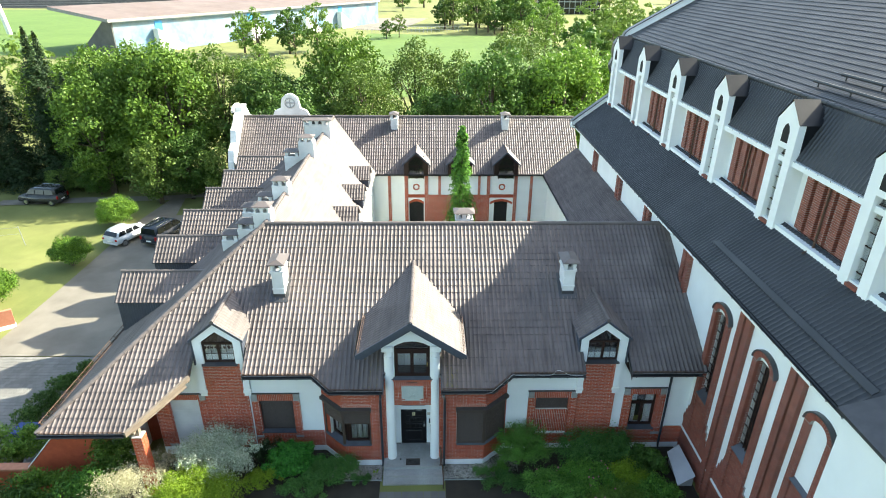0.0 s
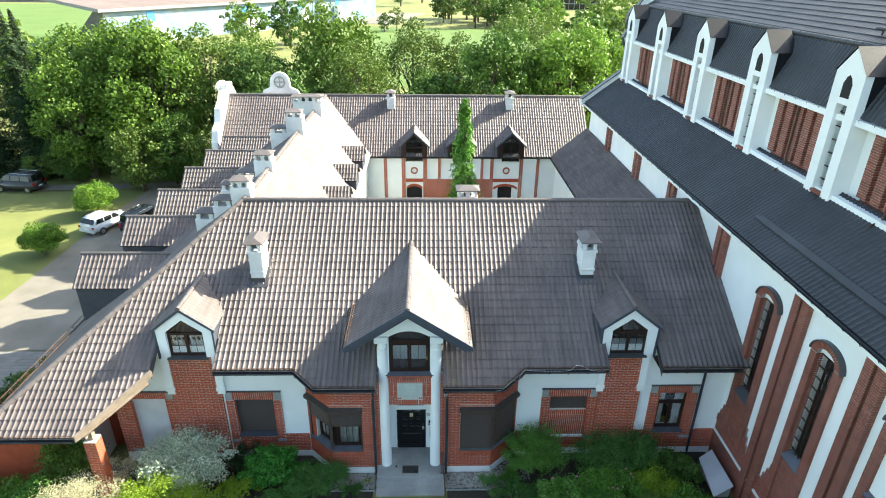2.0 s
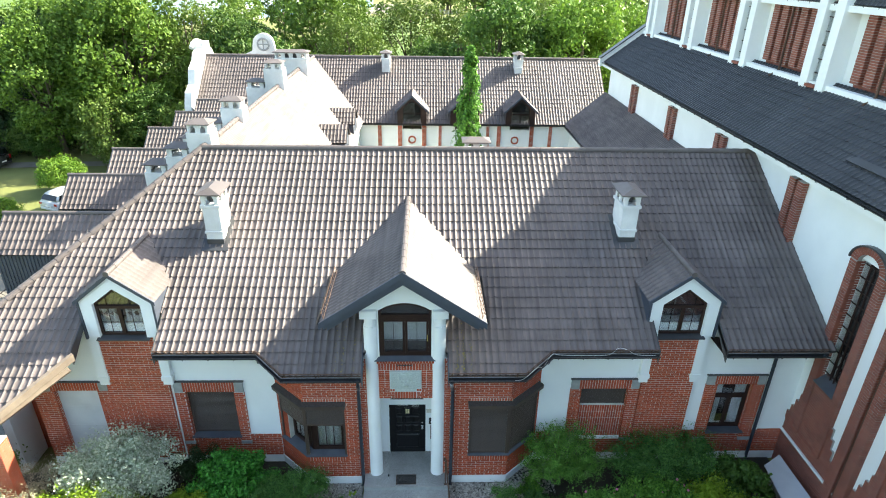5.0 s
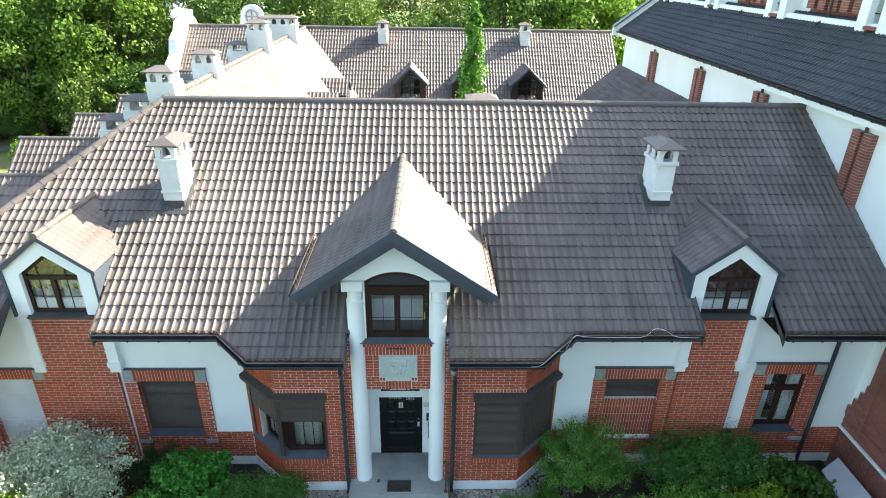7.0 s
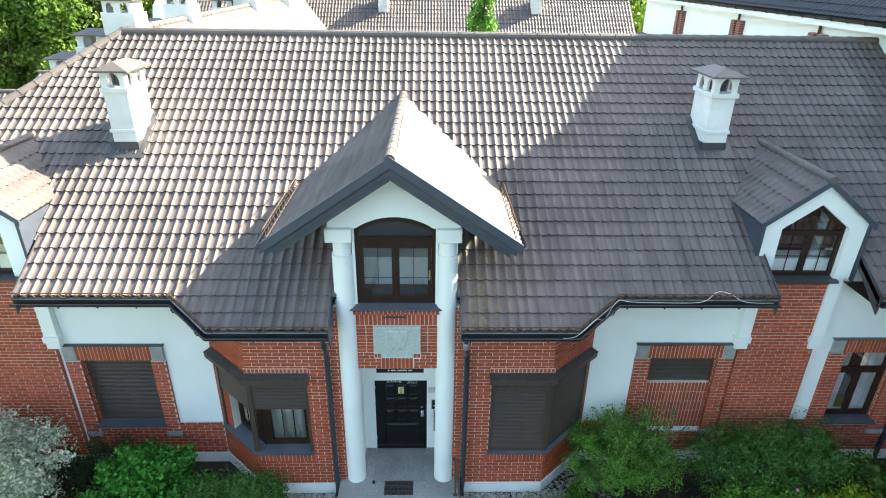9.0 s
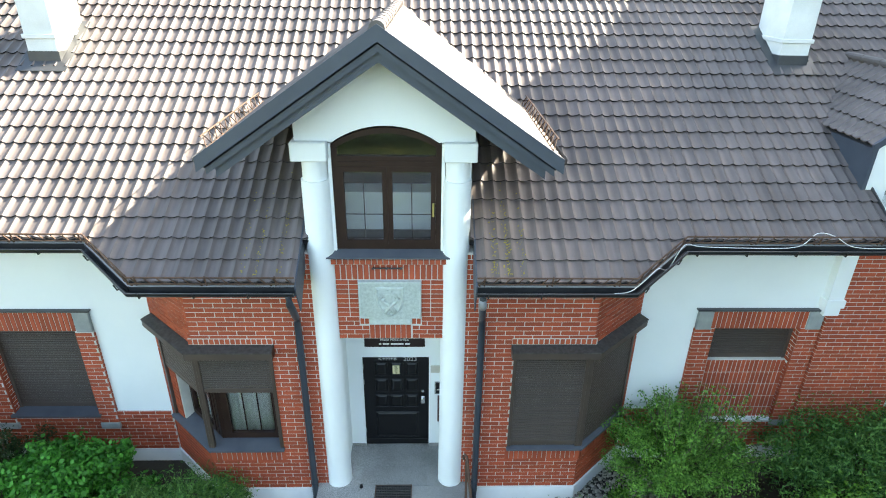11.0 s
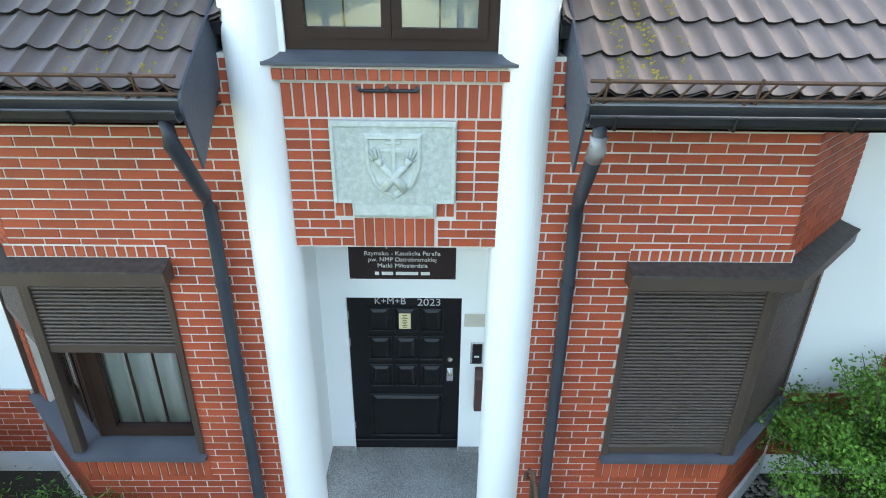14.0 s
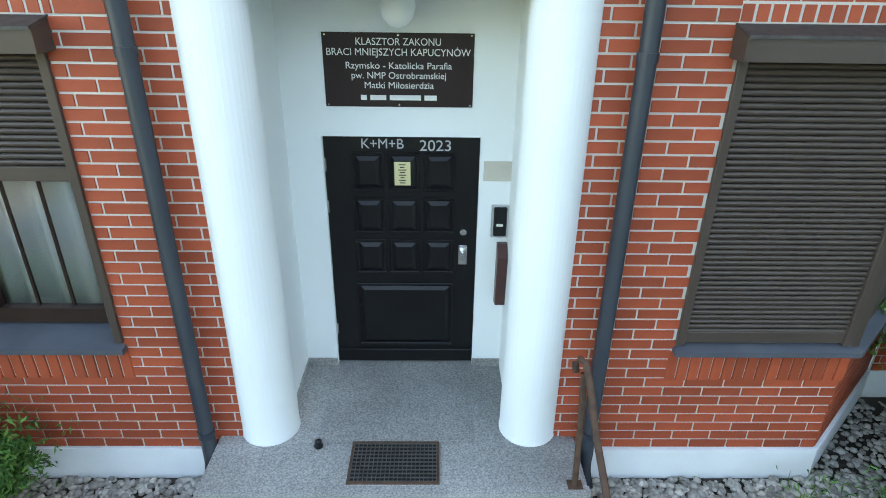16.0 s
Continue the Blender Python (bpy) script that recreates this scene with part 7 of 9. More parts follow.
# outer wall of the side wing and carport
wall("wall_wing_outer", (-13.2, 29), (0, -1), 27.5, -3.2, 3.6, 0.3, [], M_WHITE, "white rendered outer wall of the side wing")
wall("wall_carport_back", (-13.2, 2.6), (1, 0), 1.9, -3.2, 3.7, 0.25, [], M_BRICKS, "dark brick wall behind the carport")
wall("wall_carport_side", (-11.35, 1.3), (0, 1), 1.4, -1.2, 3.9, 0.2, [], M_BRICKS, "brick side wall of the carport")
pl = ([], [])
cp = empty("carport_pillar", (-10.97, -1.37, -0.5), "sunlit red brick pillar carrying the carport roof", "pillar")
bm = B()
bx(bm, -11.17, -10.77, -1.57, -1.17, -1.2, 2.75)
part("core", bm, M_MORTAR, cp)
for o, u in (((-11.17, -1.57), (1, 0)), ((-10.77, -1.57), (0, 1)), ((-11.17, -1.17), (0, -1))):
    bricks(o, u, 0.40, -1.2, 2.75, store=pl)
joined_bricks(cp, pl)
bm = B()
bx(bm, -11.06, -10.88, -1.46, -1.28, 2.75, 3.45)
bx(bm, -14.3, -10.9, -1.75, -1.60, 3.05, 3.22)
tube(bm, [(-10.97, -1.75, 3.2), (-9.25, -0.2, 4.2)], 0.09, 4)
tagged(part("carport_beam", bm, M_WOOD), "weathered timber beam under the carport roof", "beam")
bm = B()
prism(bm, [(-9.17, EY - 0.02, rz(EY) + 0.05), (-11.10, WYf, rz(WYf) + 0.05), (-11.10, WYf, rz(WYf) - 0.16), (-9.17, EY - 0.02, rz(EY) - 0.16)], (0.10, -0.06, 0))
tagged(part("verge_board", bm, M_WOOD), "weathered timber verge board with peeling paint", "board", kind="structure")
bm = B()
prism(bm, [(-17.05, 0.1, -2.9), (-13.3, 0.1, -2.9), (-13.3, 0.1, 1.5), (-15.5, 0.1, 1.4), (-17.05, 0.1, -0.45)], (0, 0.25, 0))
gwall = tagged(part("garden_wall", bm, M_BRICKS), "sloping red brick garden wall with a pale coping", "wall")
bm = B()
prism(bm, [(-17.1, 0.07, -0.45), (-15.5, 0.07, 1.42), (-15.5, 0.07, 1.47), (-17.1, 0.07, -0.40)], (0, 0.31, 0))
part("coping", bm, M_PLINTH, gwall, "pale coping")
bm = B()
bx(bm, -24, -17.1, 0.1, 0.35, -3.0, -0.62)
lowall = tagged(part("garden_wall", bm, M_BRICKS), "low red brick garden wall with an orange coping", "wall")
bm = B()
bx(bm, -24, -17.1, 0.02, 0.43, -0.618, -0.50)
part("coping", bevel(bm, 0.01), surf("orange_brick_coping", (0.36, 0.14, 0.08), (0.46, 0.20, 0.12), 0.8, 5, 50, 0.2), lowall, "orange brick coping")
bm = B()
bx(bm, -20.6, -19.6, 3.6, 4.5, -2.75, -1.75)
bevel(bm, 0.04)
tagged(part("waste_container", bm, surf("blue_plastic", (0.01, 0.03, 0.16), (0.015, 0.045, 0.22), 0.5, 3, 30, 0)), "blue plastic waste container behind the wall", "container")
# pale cover panel on a low curb beside the church
cv = empty("cover_panel", (11.8, -0.1, 0.0), "pale grey cover panel leaning over a basement light well", "panel")
bm = B()
prism(bm, [(11.33, 0.0, 0.16), (11.98, 0.35, 0.26), (11.98, -1.5, 0.26), (11.08, -1.9, 0.16)], (0, 0, 0.03))
part("sheet", bm, M_PANEL, cv)
bm = B()
bx(bm, 11.45, 11.98, -1.4, -0.05, -0.45, 0.156)
part("curb", bm, M_STONE, cv)

# snow guard along the eave of the side wing
for y0, y1 in ((-1.9, 3.9), (4.0, 9.6)):
    snow_guard((WX + 0.2, y0, lz(WX + 0.2) + 0.06), (WX + 0.2, y1, lz(WX + 0.2) + 0.06), (-0.45, 0, 0.9), roof_wing, 0.22)


# ---- plants ----
rng = np.random.default_rng(7)
M_LEAF = [leaf_mat("maple_leaves", (0.066, 0.140, 0.018), (0.165, 0.280, 0.042), 0.30), leaf_mat("light_leaves", (0.070, 0.130, 0.022), (0.150, 0.225, 0.046), 0.30), leaf_mat("dark_leaves", (0.034, 0.084, 0.015), (0.092, 0.175, 0.031), 0.28)]
M_NEEDLE = leaf_mat("spruce_needles", (0.012, 0.034, 0.011), (0.034, 0.068, 0.020), 0.2)
M_WHITEL = leaf_mat("white_edged_leaves", (0.30, 0.40, 0.24), (0.84, 0.88, 0.74), 0.3)
M_CREAM = leaf_mat("cream_leaves", (0.46, 0.44, 0.26), (0.78, 0.74, 0.52), 0.4)
M_YELLOW = leaf_mat("yellow_green_leaves", (0.150, 0.270, 0.018), (0.310, 0.430, 0.045), 0.35)
M_BOX = leaf_mat("bush_leaves", (0.028, 0.105, 0.014), (0.200, 0.430, 0.065), 0.35)
M_JUNI = leaf_mat("juniper_needles", (0.022, 0.090, 0.024), (0.170, 0.370, 0.085), 0.35)
M_BARB = leaf_mat("barberry_leaves", (0.026, 0.105, 0.013), (0.240, 0.500, 0.095), 0.35, 0.35)
M_BROAD = leaf_mat("broad_glossy_leaves", (0.016, 0.100, 0.014), (0.110, 0.390, 0.062), 0.35, 0.4)
M_THUJA = leaf_mat("thuja_sprays", (0.040, 0.120, 0.010), (0.190, 0.330, 0.035), 0.2)
M_DRY = leaf_mat("dry_stalks", (0.30, 0.24, 0.16), (0.50, 0.43, 0.32), 0.2)
M_PINK = surf("pink_petals", (0.50, 0.09, 0.22), (0.65, 0.25, 0.38), 0.7, 20, 60, 0)


def leaf_mesh(name, pts, nrm, size, material, aspect=0.6, jitter=0.7):
    """Small pointed leaves, one at each point, facing roughly along nrm."""
    n = len(pts)
    d = nrm + rng.normal(0, jitter, (n, 3))
    d /= np.linalg.norm(d, axis=1, keepdims=True) + 1e-9
    r = rng.normal(0, 1, (n, 3))
    a = np.cross(d, r)
    a /= np.linalg.norm(a, axis=1, keepdims=True) + 1e-9
    b = np.cross(d, a)
    s = (size * rng.uniform(0.6, 1.3, n))[:, None]
    q = np.stack([pts - a * s * 0.5, pts + b * s * aspect * 0.5 + d * s * 0.08, pts + a * s * 0.5, pts - b * s * aspect * 0.5 + d * s * 0.08], 1).reshape(-1, 3)
    me = bpy.data.meshes.new(name)
    me.vertices.add(4 * n)
    me.vertices.foreach_set("co", q.ravel())
    me.loops.add(4 * n)
    me.loops.foreach_set("vertex_index", np.arange(4 * n))
    me.polygons.add(n)
    me.polygons.foreach_set("loop_start", np.arange(n) * 4)
    me.polygons.foreach_set("loop_total", np.full(n, 4))
    me.update(calc_edges=True)
    me.materials.append(material)
    return me


def sphere_points(n, up=-1.0):
    v = rng.normal(0, 1, (n * 3 + 20, 3))
    v /= np.linalg.norm(v, axis=1, keepdims=True)
    return v[v[:, 2] > up][:n]


def clump_points(centres, radii, per, flat=0.8):
    """Leaf places over the shells of many small clumps."""
    P, N = [], []
    for c, r in zip(centres, radii):
        v = sphere_points(per, -0.55)
        k = len(v)
        rad = r * rng.uniform(0.55, 1.05, k)[:, None]
        P.append(np.array(c) + v * rad * np.array([1, 1, flat]))
        N.append(v)
    return np.concatenate(P), np.concatenate(N)


def tree(name, h, cr, material, label, leaf=0.30, clumps=85, per=85, trunk=0.28, low=0.22, tall=1.0, open_=0.0):
    """A broadleaf tree: tapered trunk, limbs, crown of leaf clumps with gaps."""
    t = empty(name, (0, 0, 0), label, "tree", "broadleaf trees")
    bm = B()
    zc = h * (low + (1 - low) * 0.5)
    tube(bm, [(0, 0, -0.3), (0.05, 0.03, h * 0.2), (-0.05, 0.06, h * 0.45), (0.03, 0, h * 0.8)], [trunk * 1.25, trunk, trunk * 0.7, trunk * 0.15], 10)
    centres, radii = [], []
    hh = h * (1 - low) / 2
    for i in range(clumps):
        v = sphere_points(1)[0]
        rad = rng.uniform(0.45, 1.0) ** 0.6
        taper = 1.0 - 0.35 * max(0, v[2])
        c = np.array([v[0] * cr * rad * taper, v[1] * cr * rad * taper, zc + v[2] * hh * rad * 0.92])
        c += rng.normal(0, 0.06 * cr, 3)
        centres.append(c)
        radii.append(cr * rng.uniform(0.16, 0.30))
    for i in range(14):
        c = centres[rng.integers(len(centres))]
        z0 = h * rng.uniform(0.15, 0.5)
        m = (c[0] * 0.45, c[1] * 0.45, z0 + (c[2] - z0) * 0.55)
        tube(bm, [(0, 0, z0), m, tuple(c)], [trunk * 0.42, trunk * 0.25, trunk * 0.06], 6)
    part("trunk", bm, M_BARK, t, smooth=True)
    P, N = clump_points(centres, radii, per)
    keep = rng.uniform(0, 1, len(P)) > open_
    ob = new("crown", leaf_mesh("crown", P[keep], N[keep], leaf, material))
    ob.parent = t
    return t


def spruce(name, h, r, label):
    t = empty(name, (0, 0, 0), label, "tree", "spruces")
    bm = B()
    tube(bm, [(0, 0, -0.3), (0, 0, h * 0.5), (0, 0, h)], [0.24, 0.15, 0.02], 8)
    part("trunk", bm, M_BARK, t)
    P, N = [], []
    z = h * 0.06
    while z < h * 0.99:
        k = (1 - z / h) ** 0.85
        n = int(7 + 8 * k)
        for i in range(n):
            a = rng.uniform(0, 2 * math.pi)
            L = r * k * rng.uniform(0.65, 1.1)
            m = int(10 + 34 * k)
            s = rng.uniform(0.1, 1, m)
            x = np.cos(a) * L * s
            y = np.sin(a) * L * s
            zz = z - 0.35 * L * s ** 1.4 + 0.08 * L * s
            w = rng.normal(0, 0.10 * L + 0.05, m)
            P.append(np.stack([x - np.sin(a) * w, y + np.cos(a) * w, zz + rng.normal(0, 0.08, m)], 1))
            N.append(np.tile([np.cos(a) * 0.5, np.sin(a) * 0.5, 0.8], (m, 1)))
        z += 0.33
    ob = new("crown", leaf_mesh("crown", np.concatenate(P), np.concatenate(N), 0.34, M_NEEDLE, 0.35, 0.35))
    ob.parent = t
    return t


def bush(name, at, rx, ry, h, material, label, leaf=0.08, n=6000, clumps=45, spiky=0.0, jitter=0.7, aspect=0.6, group="garden bushes", rough=0.22, stems=True, category="bush", rad=(0.22, 0.40)):
    """A shrub standing on the ground: stems and clumps of leaves, an uneven outline."""
    b = empty(name, at, label, category, group)
    centres, radii = [], []
    for i in range(clumps):
        v = sphere_points(1, -0.2)[0]
        k = rng.uniform(0.35, 0.95)
        centres.append(np.array([at[0] + v[0] * rx * k, at[1] + v[1] * ry * k, at[2] + h * 0.42 + v[2] * h * 0.52 * k]) + rng.normal(0, 0.05, 3) * rough * 3)
        radii.append(min(rx, ry, h) * rng.uniform(*rad))
    P, N = clump_points(centres, radii, max(10, n // clumps), 0.9)
    if spiky:
        m = int(len(P) * 0.35)
        idx = rng.integers(0, len(P), m)
        out = N[idx] + np.array([0, 0, 0.8])
        out /= np.linalg.norm(out, axis=1, keepdims=True)
        P = np.concatenate([P, P[idx] + out * rng.uniform(0, spiky, m)[:, None]])
        N = np.concatenate([N, N[idx]])
    ok = P[:, 2] > at[2] + 0.01
    ob = new("foliage", leaf_mesh("foliage", P[ok], N[ok], leaf, material, aspect, jitter))
    ob.parent = b
    ob.matrix_parent_inverse = b.matrix_world.inverted()
    if stems:
        bm = B()
        for i in range(10):
            c = centres[rng.integers(len(centres))]
            tube(bm, [(at[0] + rng.uniform(-0.1, 0.1), at[1] + rng.uniform(-0.1, 0.1), at[2] - 0.05), tuple((np.array(at) + c) / 2 + rng.normal(0, 0.05, 3)), tuple(c)], [0.025, 0.018, 0.008], 5)
        part("branching", bm, M_BARK, b)
    return b


# soil, path and pebbles round the house
bm = B()
prism(bm, [(-16.5, -9.0, -0.415), (-1.45, -9.0, -0.415), (-1.45, 1.3, -0.415), (-9.0, 1.3, -0.415), (-16.5, 1.3, -2.1)], (0, 0, 0.02))
tagged(part("garden_bed_west", bm, M_EARTH), "dark planted garden bed in front of the house", "garden bed", kind="structure")
bm = B()
prism(bm, [(1.36, -9.0, -0.415), (12.05, -9.0, -0.415), (12.05, 1.3, -0.415), (1.36, 1.3, -0.415)], (0, 0, 0.02))
tagged(part("garden_bed_east", bm, M_EARTH), "dark planted garden bed beside the church", "garden bed", kind="structure")
bm = B()
for i in range(9):
    for j in range(28):
        x0, y1 = -1.44 + i * 0.311, -1.53 - j * 0.32
        bx(bm, x0, x0 + 0.30, y1 - 0.31, y1, -0.46, -0.40)
tagged(part("pavement", bm, M_PAVER), "grey concrete pavers of the entrance path", "pavement", kind="structure")
V, F = [], []
ico = [(0, 0, 1), (0.894, 0, 0.447), (0.276, 0.851, 0.447), (-0.724, 0.526, 0.447), (-0.724, -0.526, 0.447), (0.276, -0.851, 0.447), (0.724, 0.526, -0.447), (-0.276, 0.851, -0.447), (-0.894, 0, -0.447), (-0.276, -0.851, -0.447), (0.724, -0.526, -0.447), (0, 0, -1)]
icf = [(0, 1, 2), (0, 2, 3), (0, 3, 4), (0, 4, 5), (0, 5, 1), (1, 6, 2), (2, 7, 3), (3, 8, 4), (4, 9, 5), (5, 10, 1), (6, 7, 2), (7, 8, 3), (8, 9, 4), (9, 10, 5), (10, 6, 1), (11, 7, 6), (11, 8, 7), (11, 9, 8), (11, 10, 9), (11, 6, 10)]
for (x0, x1, y0, y1, cnt) in ((1.30, 3.6, -0.85, -0.06, 2600), (-3.6, -1.40, -0.85, -0.06, 2600), (3.1, 4.6, -0.5, 0.85, 1200)):
    for i in range(cnt):
        x, y = random.uniform(x0, x1), random.uniform(y0, y1)
        if abs(x) > 3.05 and y > (abs(x) - 3.05) * 0.92 - 0.06:
            continue
        r = random.uniform(0.014, 0.034)
        sx, sy, sz = r * random.uniform(0.8, 1.4), r * random.uniform(0.8, 1.3), r * random.uniform(0.5, 0.8)
        a = random.uniform(0, 6.28)
        k = len(V)
        zz = -0.385 + random.uniform(0, 0.025)
        for px, py, pz in ico:
            q = 1 + 0.12 * noise.noise((px * 1.7 + i, py * 1.7, pz * 1.7))
            V.append((x + q * (px * sx * math.cos(a) - py * sy * math.sin(a)), y + q * (px * sx * math.sin(a) + py * sy * math.cos(a)), zz + q * pz * sz))
        F += [(k + a_, k + b_, k + c_) for a_, b_, c_ in icf]
tagged(raw("pebbles", V, F, M_PEBBLE, smooth=True), "grey river pebbles along the plinth", "pebbles", kind="stuff")
for x0, x1, m in ((1.30, 3.09, 4.12), (-3.05, -1.38, -4.07)):
    bm = B()
    bx(bm, x0, x1, -0.95, -0.92, -0.5, -0.33)
    tagged(part("kerb", bm, M_STONE), "narrow grey kerb round the pebble strip", "kerb", kind="structure")

# garden bushes
G = -0.40
bush("variegated_bush", (-8.3, -0.75, G), 1.9, 1.35, 2.5, M_WHITEL, "large bush with white variegated leaves", 0.075, 24000, 110, 0.40, 0.9, rad=(0.14, 0.32))
bush("cream_bush", (-11.2, -2.45, G), 1.9, 1.2, 2.2, M_CREAM, "sunlit cream flowering bush", 0.06, 9000, 50, 0.3, 0.9, 0.4)
bush("globe_thuja", (-8.75, -2.6, G), 2.0, 1.35, 2.15, M_YELLOW, "bright yellow green globe thuja", 0.075, 22000, 170, 0.06, 0.4, 0.45, rough=0.05)
bush("garden_shrub", (-13.2, -1.5, G - 0.6), 1.5, 1.0, 2.2, M_BOX, "green garden shrub under the carport eave", 0.10, 7000, 45, 0.3)
bush("garden_shrub", (-16.8, -2.2, G - 1.3), 2.0, 1.5, 2.2, M_LEAF[2], "dark green garden shrub beside the wall", 0.11, 7000, 45, 0.2)
bush("dry_bush", (-10.7, -0.75, G), 0.75, 0.6, 1.7, M_DRY, "dry brownish bush beside the brick pillar", 0.07, 2500, 22, 0.5, 1.0, 0.25)
bush("dark_yew", (-6.5, 0.1, G), 0.95, 0.65, 1.45, M_NEEDLE, "dark low yew under the shuttered window", 0.06, 5000, 30, 0.1, 0.6, 0.35)
bush("broadleaf_bush", (-5.3, -0.35, G), 1.3, 0.85, 1.5, M_BROAD, "dense broadleaf bush beside the bay", 0.085, 15000, 85, 0.12, 0.6, 0.7, rad=(0.14, 0.30))
bush("juniper", (-3.65, -0.9, G), 1.25, 0.65, 1.0, M_JUNI, "spreading green juniper in front of the bay", 0.065, 17000, 60, 0.30, 0.5, 0.26)
bush("barberry_bush", (4.75, -0.1, G), 1.45, 0.9, 2.15, M_BARB, "loose green bush with upright shoots beside the bay", 0.044, 30000, 130, 0.16, 0.9, 0.55, rad=(0.11, 0.27))
barb = bpy.data.objects["barberry_bush"]
for i in range(70):
    a, e = rng.uniform(0, 6.283), rng.uniform(0.35, 1.35)
    out = np.array([math.cos(a) * math.cos(e) * 1.45, math.sin(a) * math.cos(e) * 0.9, math.sin(e) * 1.75])
    p0 = np.array([4.75, -0.1, G + 0.35])
    L = rng.uniform(0.9, 1.32)
    line = [p0 + out * L * s + np.array([0, 0, 0.25 * s * (1 - s)]) + rng.normal(0, 0.015, 3) for s in np.linspace(0.45, 1, 7)]
    bm = B()
    tube(bm, [tuple(p) for p in line], [0.010, 0.009, 0.008, 0.007, 0.006, 0.004, 0.003], 5)
    sh = part("shoot", bm, M_BARK, barb)
    s = rng.uniform(0, 6, 64)
    base = np.array([line[int(k)] + (line[min(6, int(k) + 1)] - line[int(k)]) * (k % 1) for k in s]) + rng.normal(0, 0.032, (64, 3))
    lv = new("shoot_leaves", leaf_mesh("shoot_leaves", base, rng.normal(0, 1, (64, 3)) + np.array([0, 0, 1.0]), 0.055, M_BARB, 0.55, 0.5))
    lv.parent = sh
    lv.matrix_parent_inverse = sh.matrix_world.inverted()
bush("spreading_juniper", (8.2, 0.0, G), 2.1, 1.0, 1.6, M_JUNI, "wide green juniper under the front windows", 0.085, 24000, 110, 0.42, 0.5, 0.26, rad=(0.14, 0.32))
bush("hydrangea_bush", (10.0, -0.8, G), 1.0, 0.8, 1.5, M_LEAF[2], "dark hydrangea bush with pale buds", 0.10, 6000, 40, 0.1, 0.6, 0.7)
bush("rose_bush", (7.3, -1.5, G), 1.7, 0.9, 1.35, M_BOX, "rose bush with a few pink blossoms", 0.065, 14000, 80, 0.3, rad=(0.13, 0.32))
bush("golden_bush", (8.9, -1.6, G), 1.0, 0.75, 1.35, M_YELLOW, "yellow green bush with pale buds", 0.075, 5500, 35, 0.25, 0.8, 0.5)
bush("garden_shrub", (-19.6, 2.4, -2.7), 1.6, 1.2, 2.4, M_LEAF[0], "green shrub behind the garden wall", 0.12, 5000, 45, 0.2)
bush("garden_shrub", (-15.6, -1.1, G - 1.0), 1.6, 0.9, 1.9, M_LEAF[0], "green garden shrub in front of the wall", 0.11, 6000, 45, 0.25)
bush("garden_shrub", (-18.4, -1.6, G - 1.9), 1.8, 1.1, 2.2, M_BOX, "green garden shrub in front of the wall", 0.11, 6000, 45, 0.25)
bush("garden_shrub", (-12.9, -0.3, G - 0.1), 1.1, 0.7, 2.2, M_LEAF[0], "green garden shrub under the carport eave", 0.10, 6000, 45, 0.3)
for x, y in ((-20.9, 5.4), (-20.7, 6.8), (-20.4, 8.2), (-19.9, 9.4)):
    bush("low_shrub", (x, y, -2.7), 0.9, 0.9, 0.9, M_LEAF[2], "low dark shrub beside the drive", 0.10, 2200, 22, 0.1)
bush("rose_bush", (5.9, -1.9, G), 1.5, 0.9, 1.25, M_BARB, "dense rose bush with glossy leaves", 0.065, 14000, 80, 0.25, rad=(0.13, 0.32))
bush("garden_shrub", (10.0, -2.2, G), 1.2, 0.7, 1.3, M_BOX, "dense green shrub beside the church wall", 0.09, 7000, 45, 0.2)
bush("garden_shrub", (8.4, -2.6, G), 1.7, 0.8, 1.2, M_LEAF[0], "bright green shrub at the path's bed", 0.065, 14000, 60, 0.25)
bush("ground_cover", (3.9, -1.3, G), 1.0, 0.6, 0.6, M_JUNI, "low green cover along the path", 0.06, 4500, 30, 0.15)
bush("ground_cover", (-4.5, -1.6, G), 1.3, 0.6, 0.75, M_JUNI, "low green cover along the path", 0.06, 6000, 34, 0.15)
bush("ground_cover", (-6.4, -1.2, G), 0.9, 0.6, 0.85, M_YELLOW, "low yellow green cover beside the bushes", 0.06, 4000, 28, 0.15)
bush("juniper", (-2.95, -0.45, G), 0.62, 0.34, 0.95, M_JUNI, "feathery green juniper at the pebble strip", 0.07, 5000, 30, 0.3, 0.5, 0.25)
bush("mountain_pine", (2.95, -0.75, G), 0.42, 0.32, 0.62, M_JUNI, "small dwarf pine at the pebble strip", 0.07, 2600, 18, 0.25, 0.6, 0.14)
bush("ground_cover", (3.75, -0.55, G), 0.5, 0.4, 0.5, M_BOX, "low green shrub beside the bay's corner", 0.055, 2200, 16, 0.2)
bush("small_plant", (-1.72, -0.55, G), 0.14, 0.12, 0.22, M_YELLOW, "small green weed in the pebbles", 0.05, 160, 6, 0.05, stems=False)
bush("ground_cover", (-2.3, -1.0, G), 0.5, 0.3, 0.35, M_JUNI, "low green ground cover at the pebble strip", 0.05, 1800, 14, 0.1)
for i in range(26):
    x, y = random.gauss(7.2, 0.8), random.gauss(-1.7, 0.5)
    bm = B()
    z = 0.45 + random.uniform(-0.2, 0.35)
    for k in range(7):
        a = k * 0.9
        tube(bm, [(x, y, z), (x + 0.03 * math.cos(a), y + 0.03 * math.sin(a), z + 0.015)], [0.012, 0.022], 5)
    tagged(part("rose_blossom", bm, M_PINK), "small pink rose blossom on its bush", "flower", "rose blossoms")
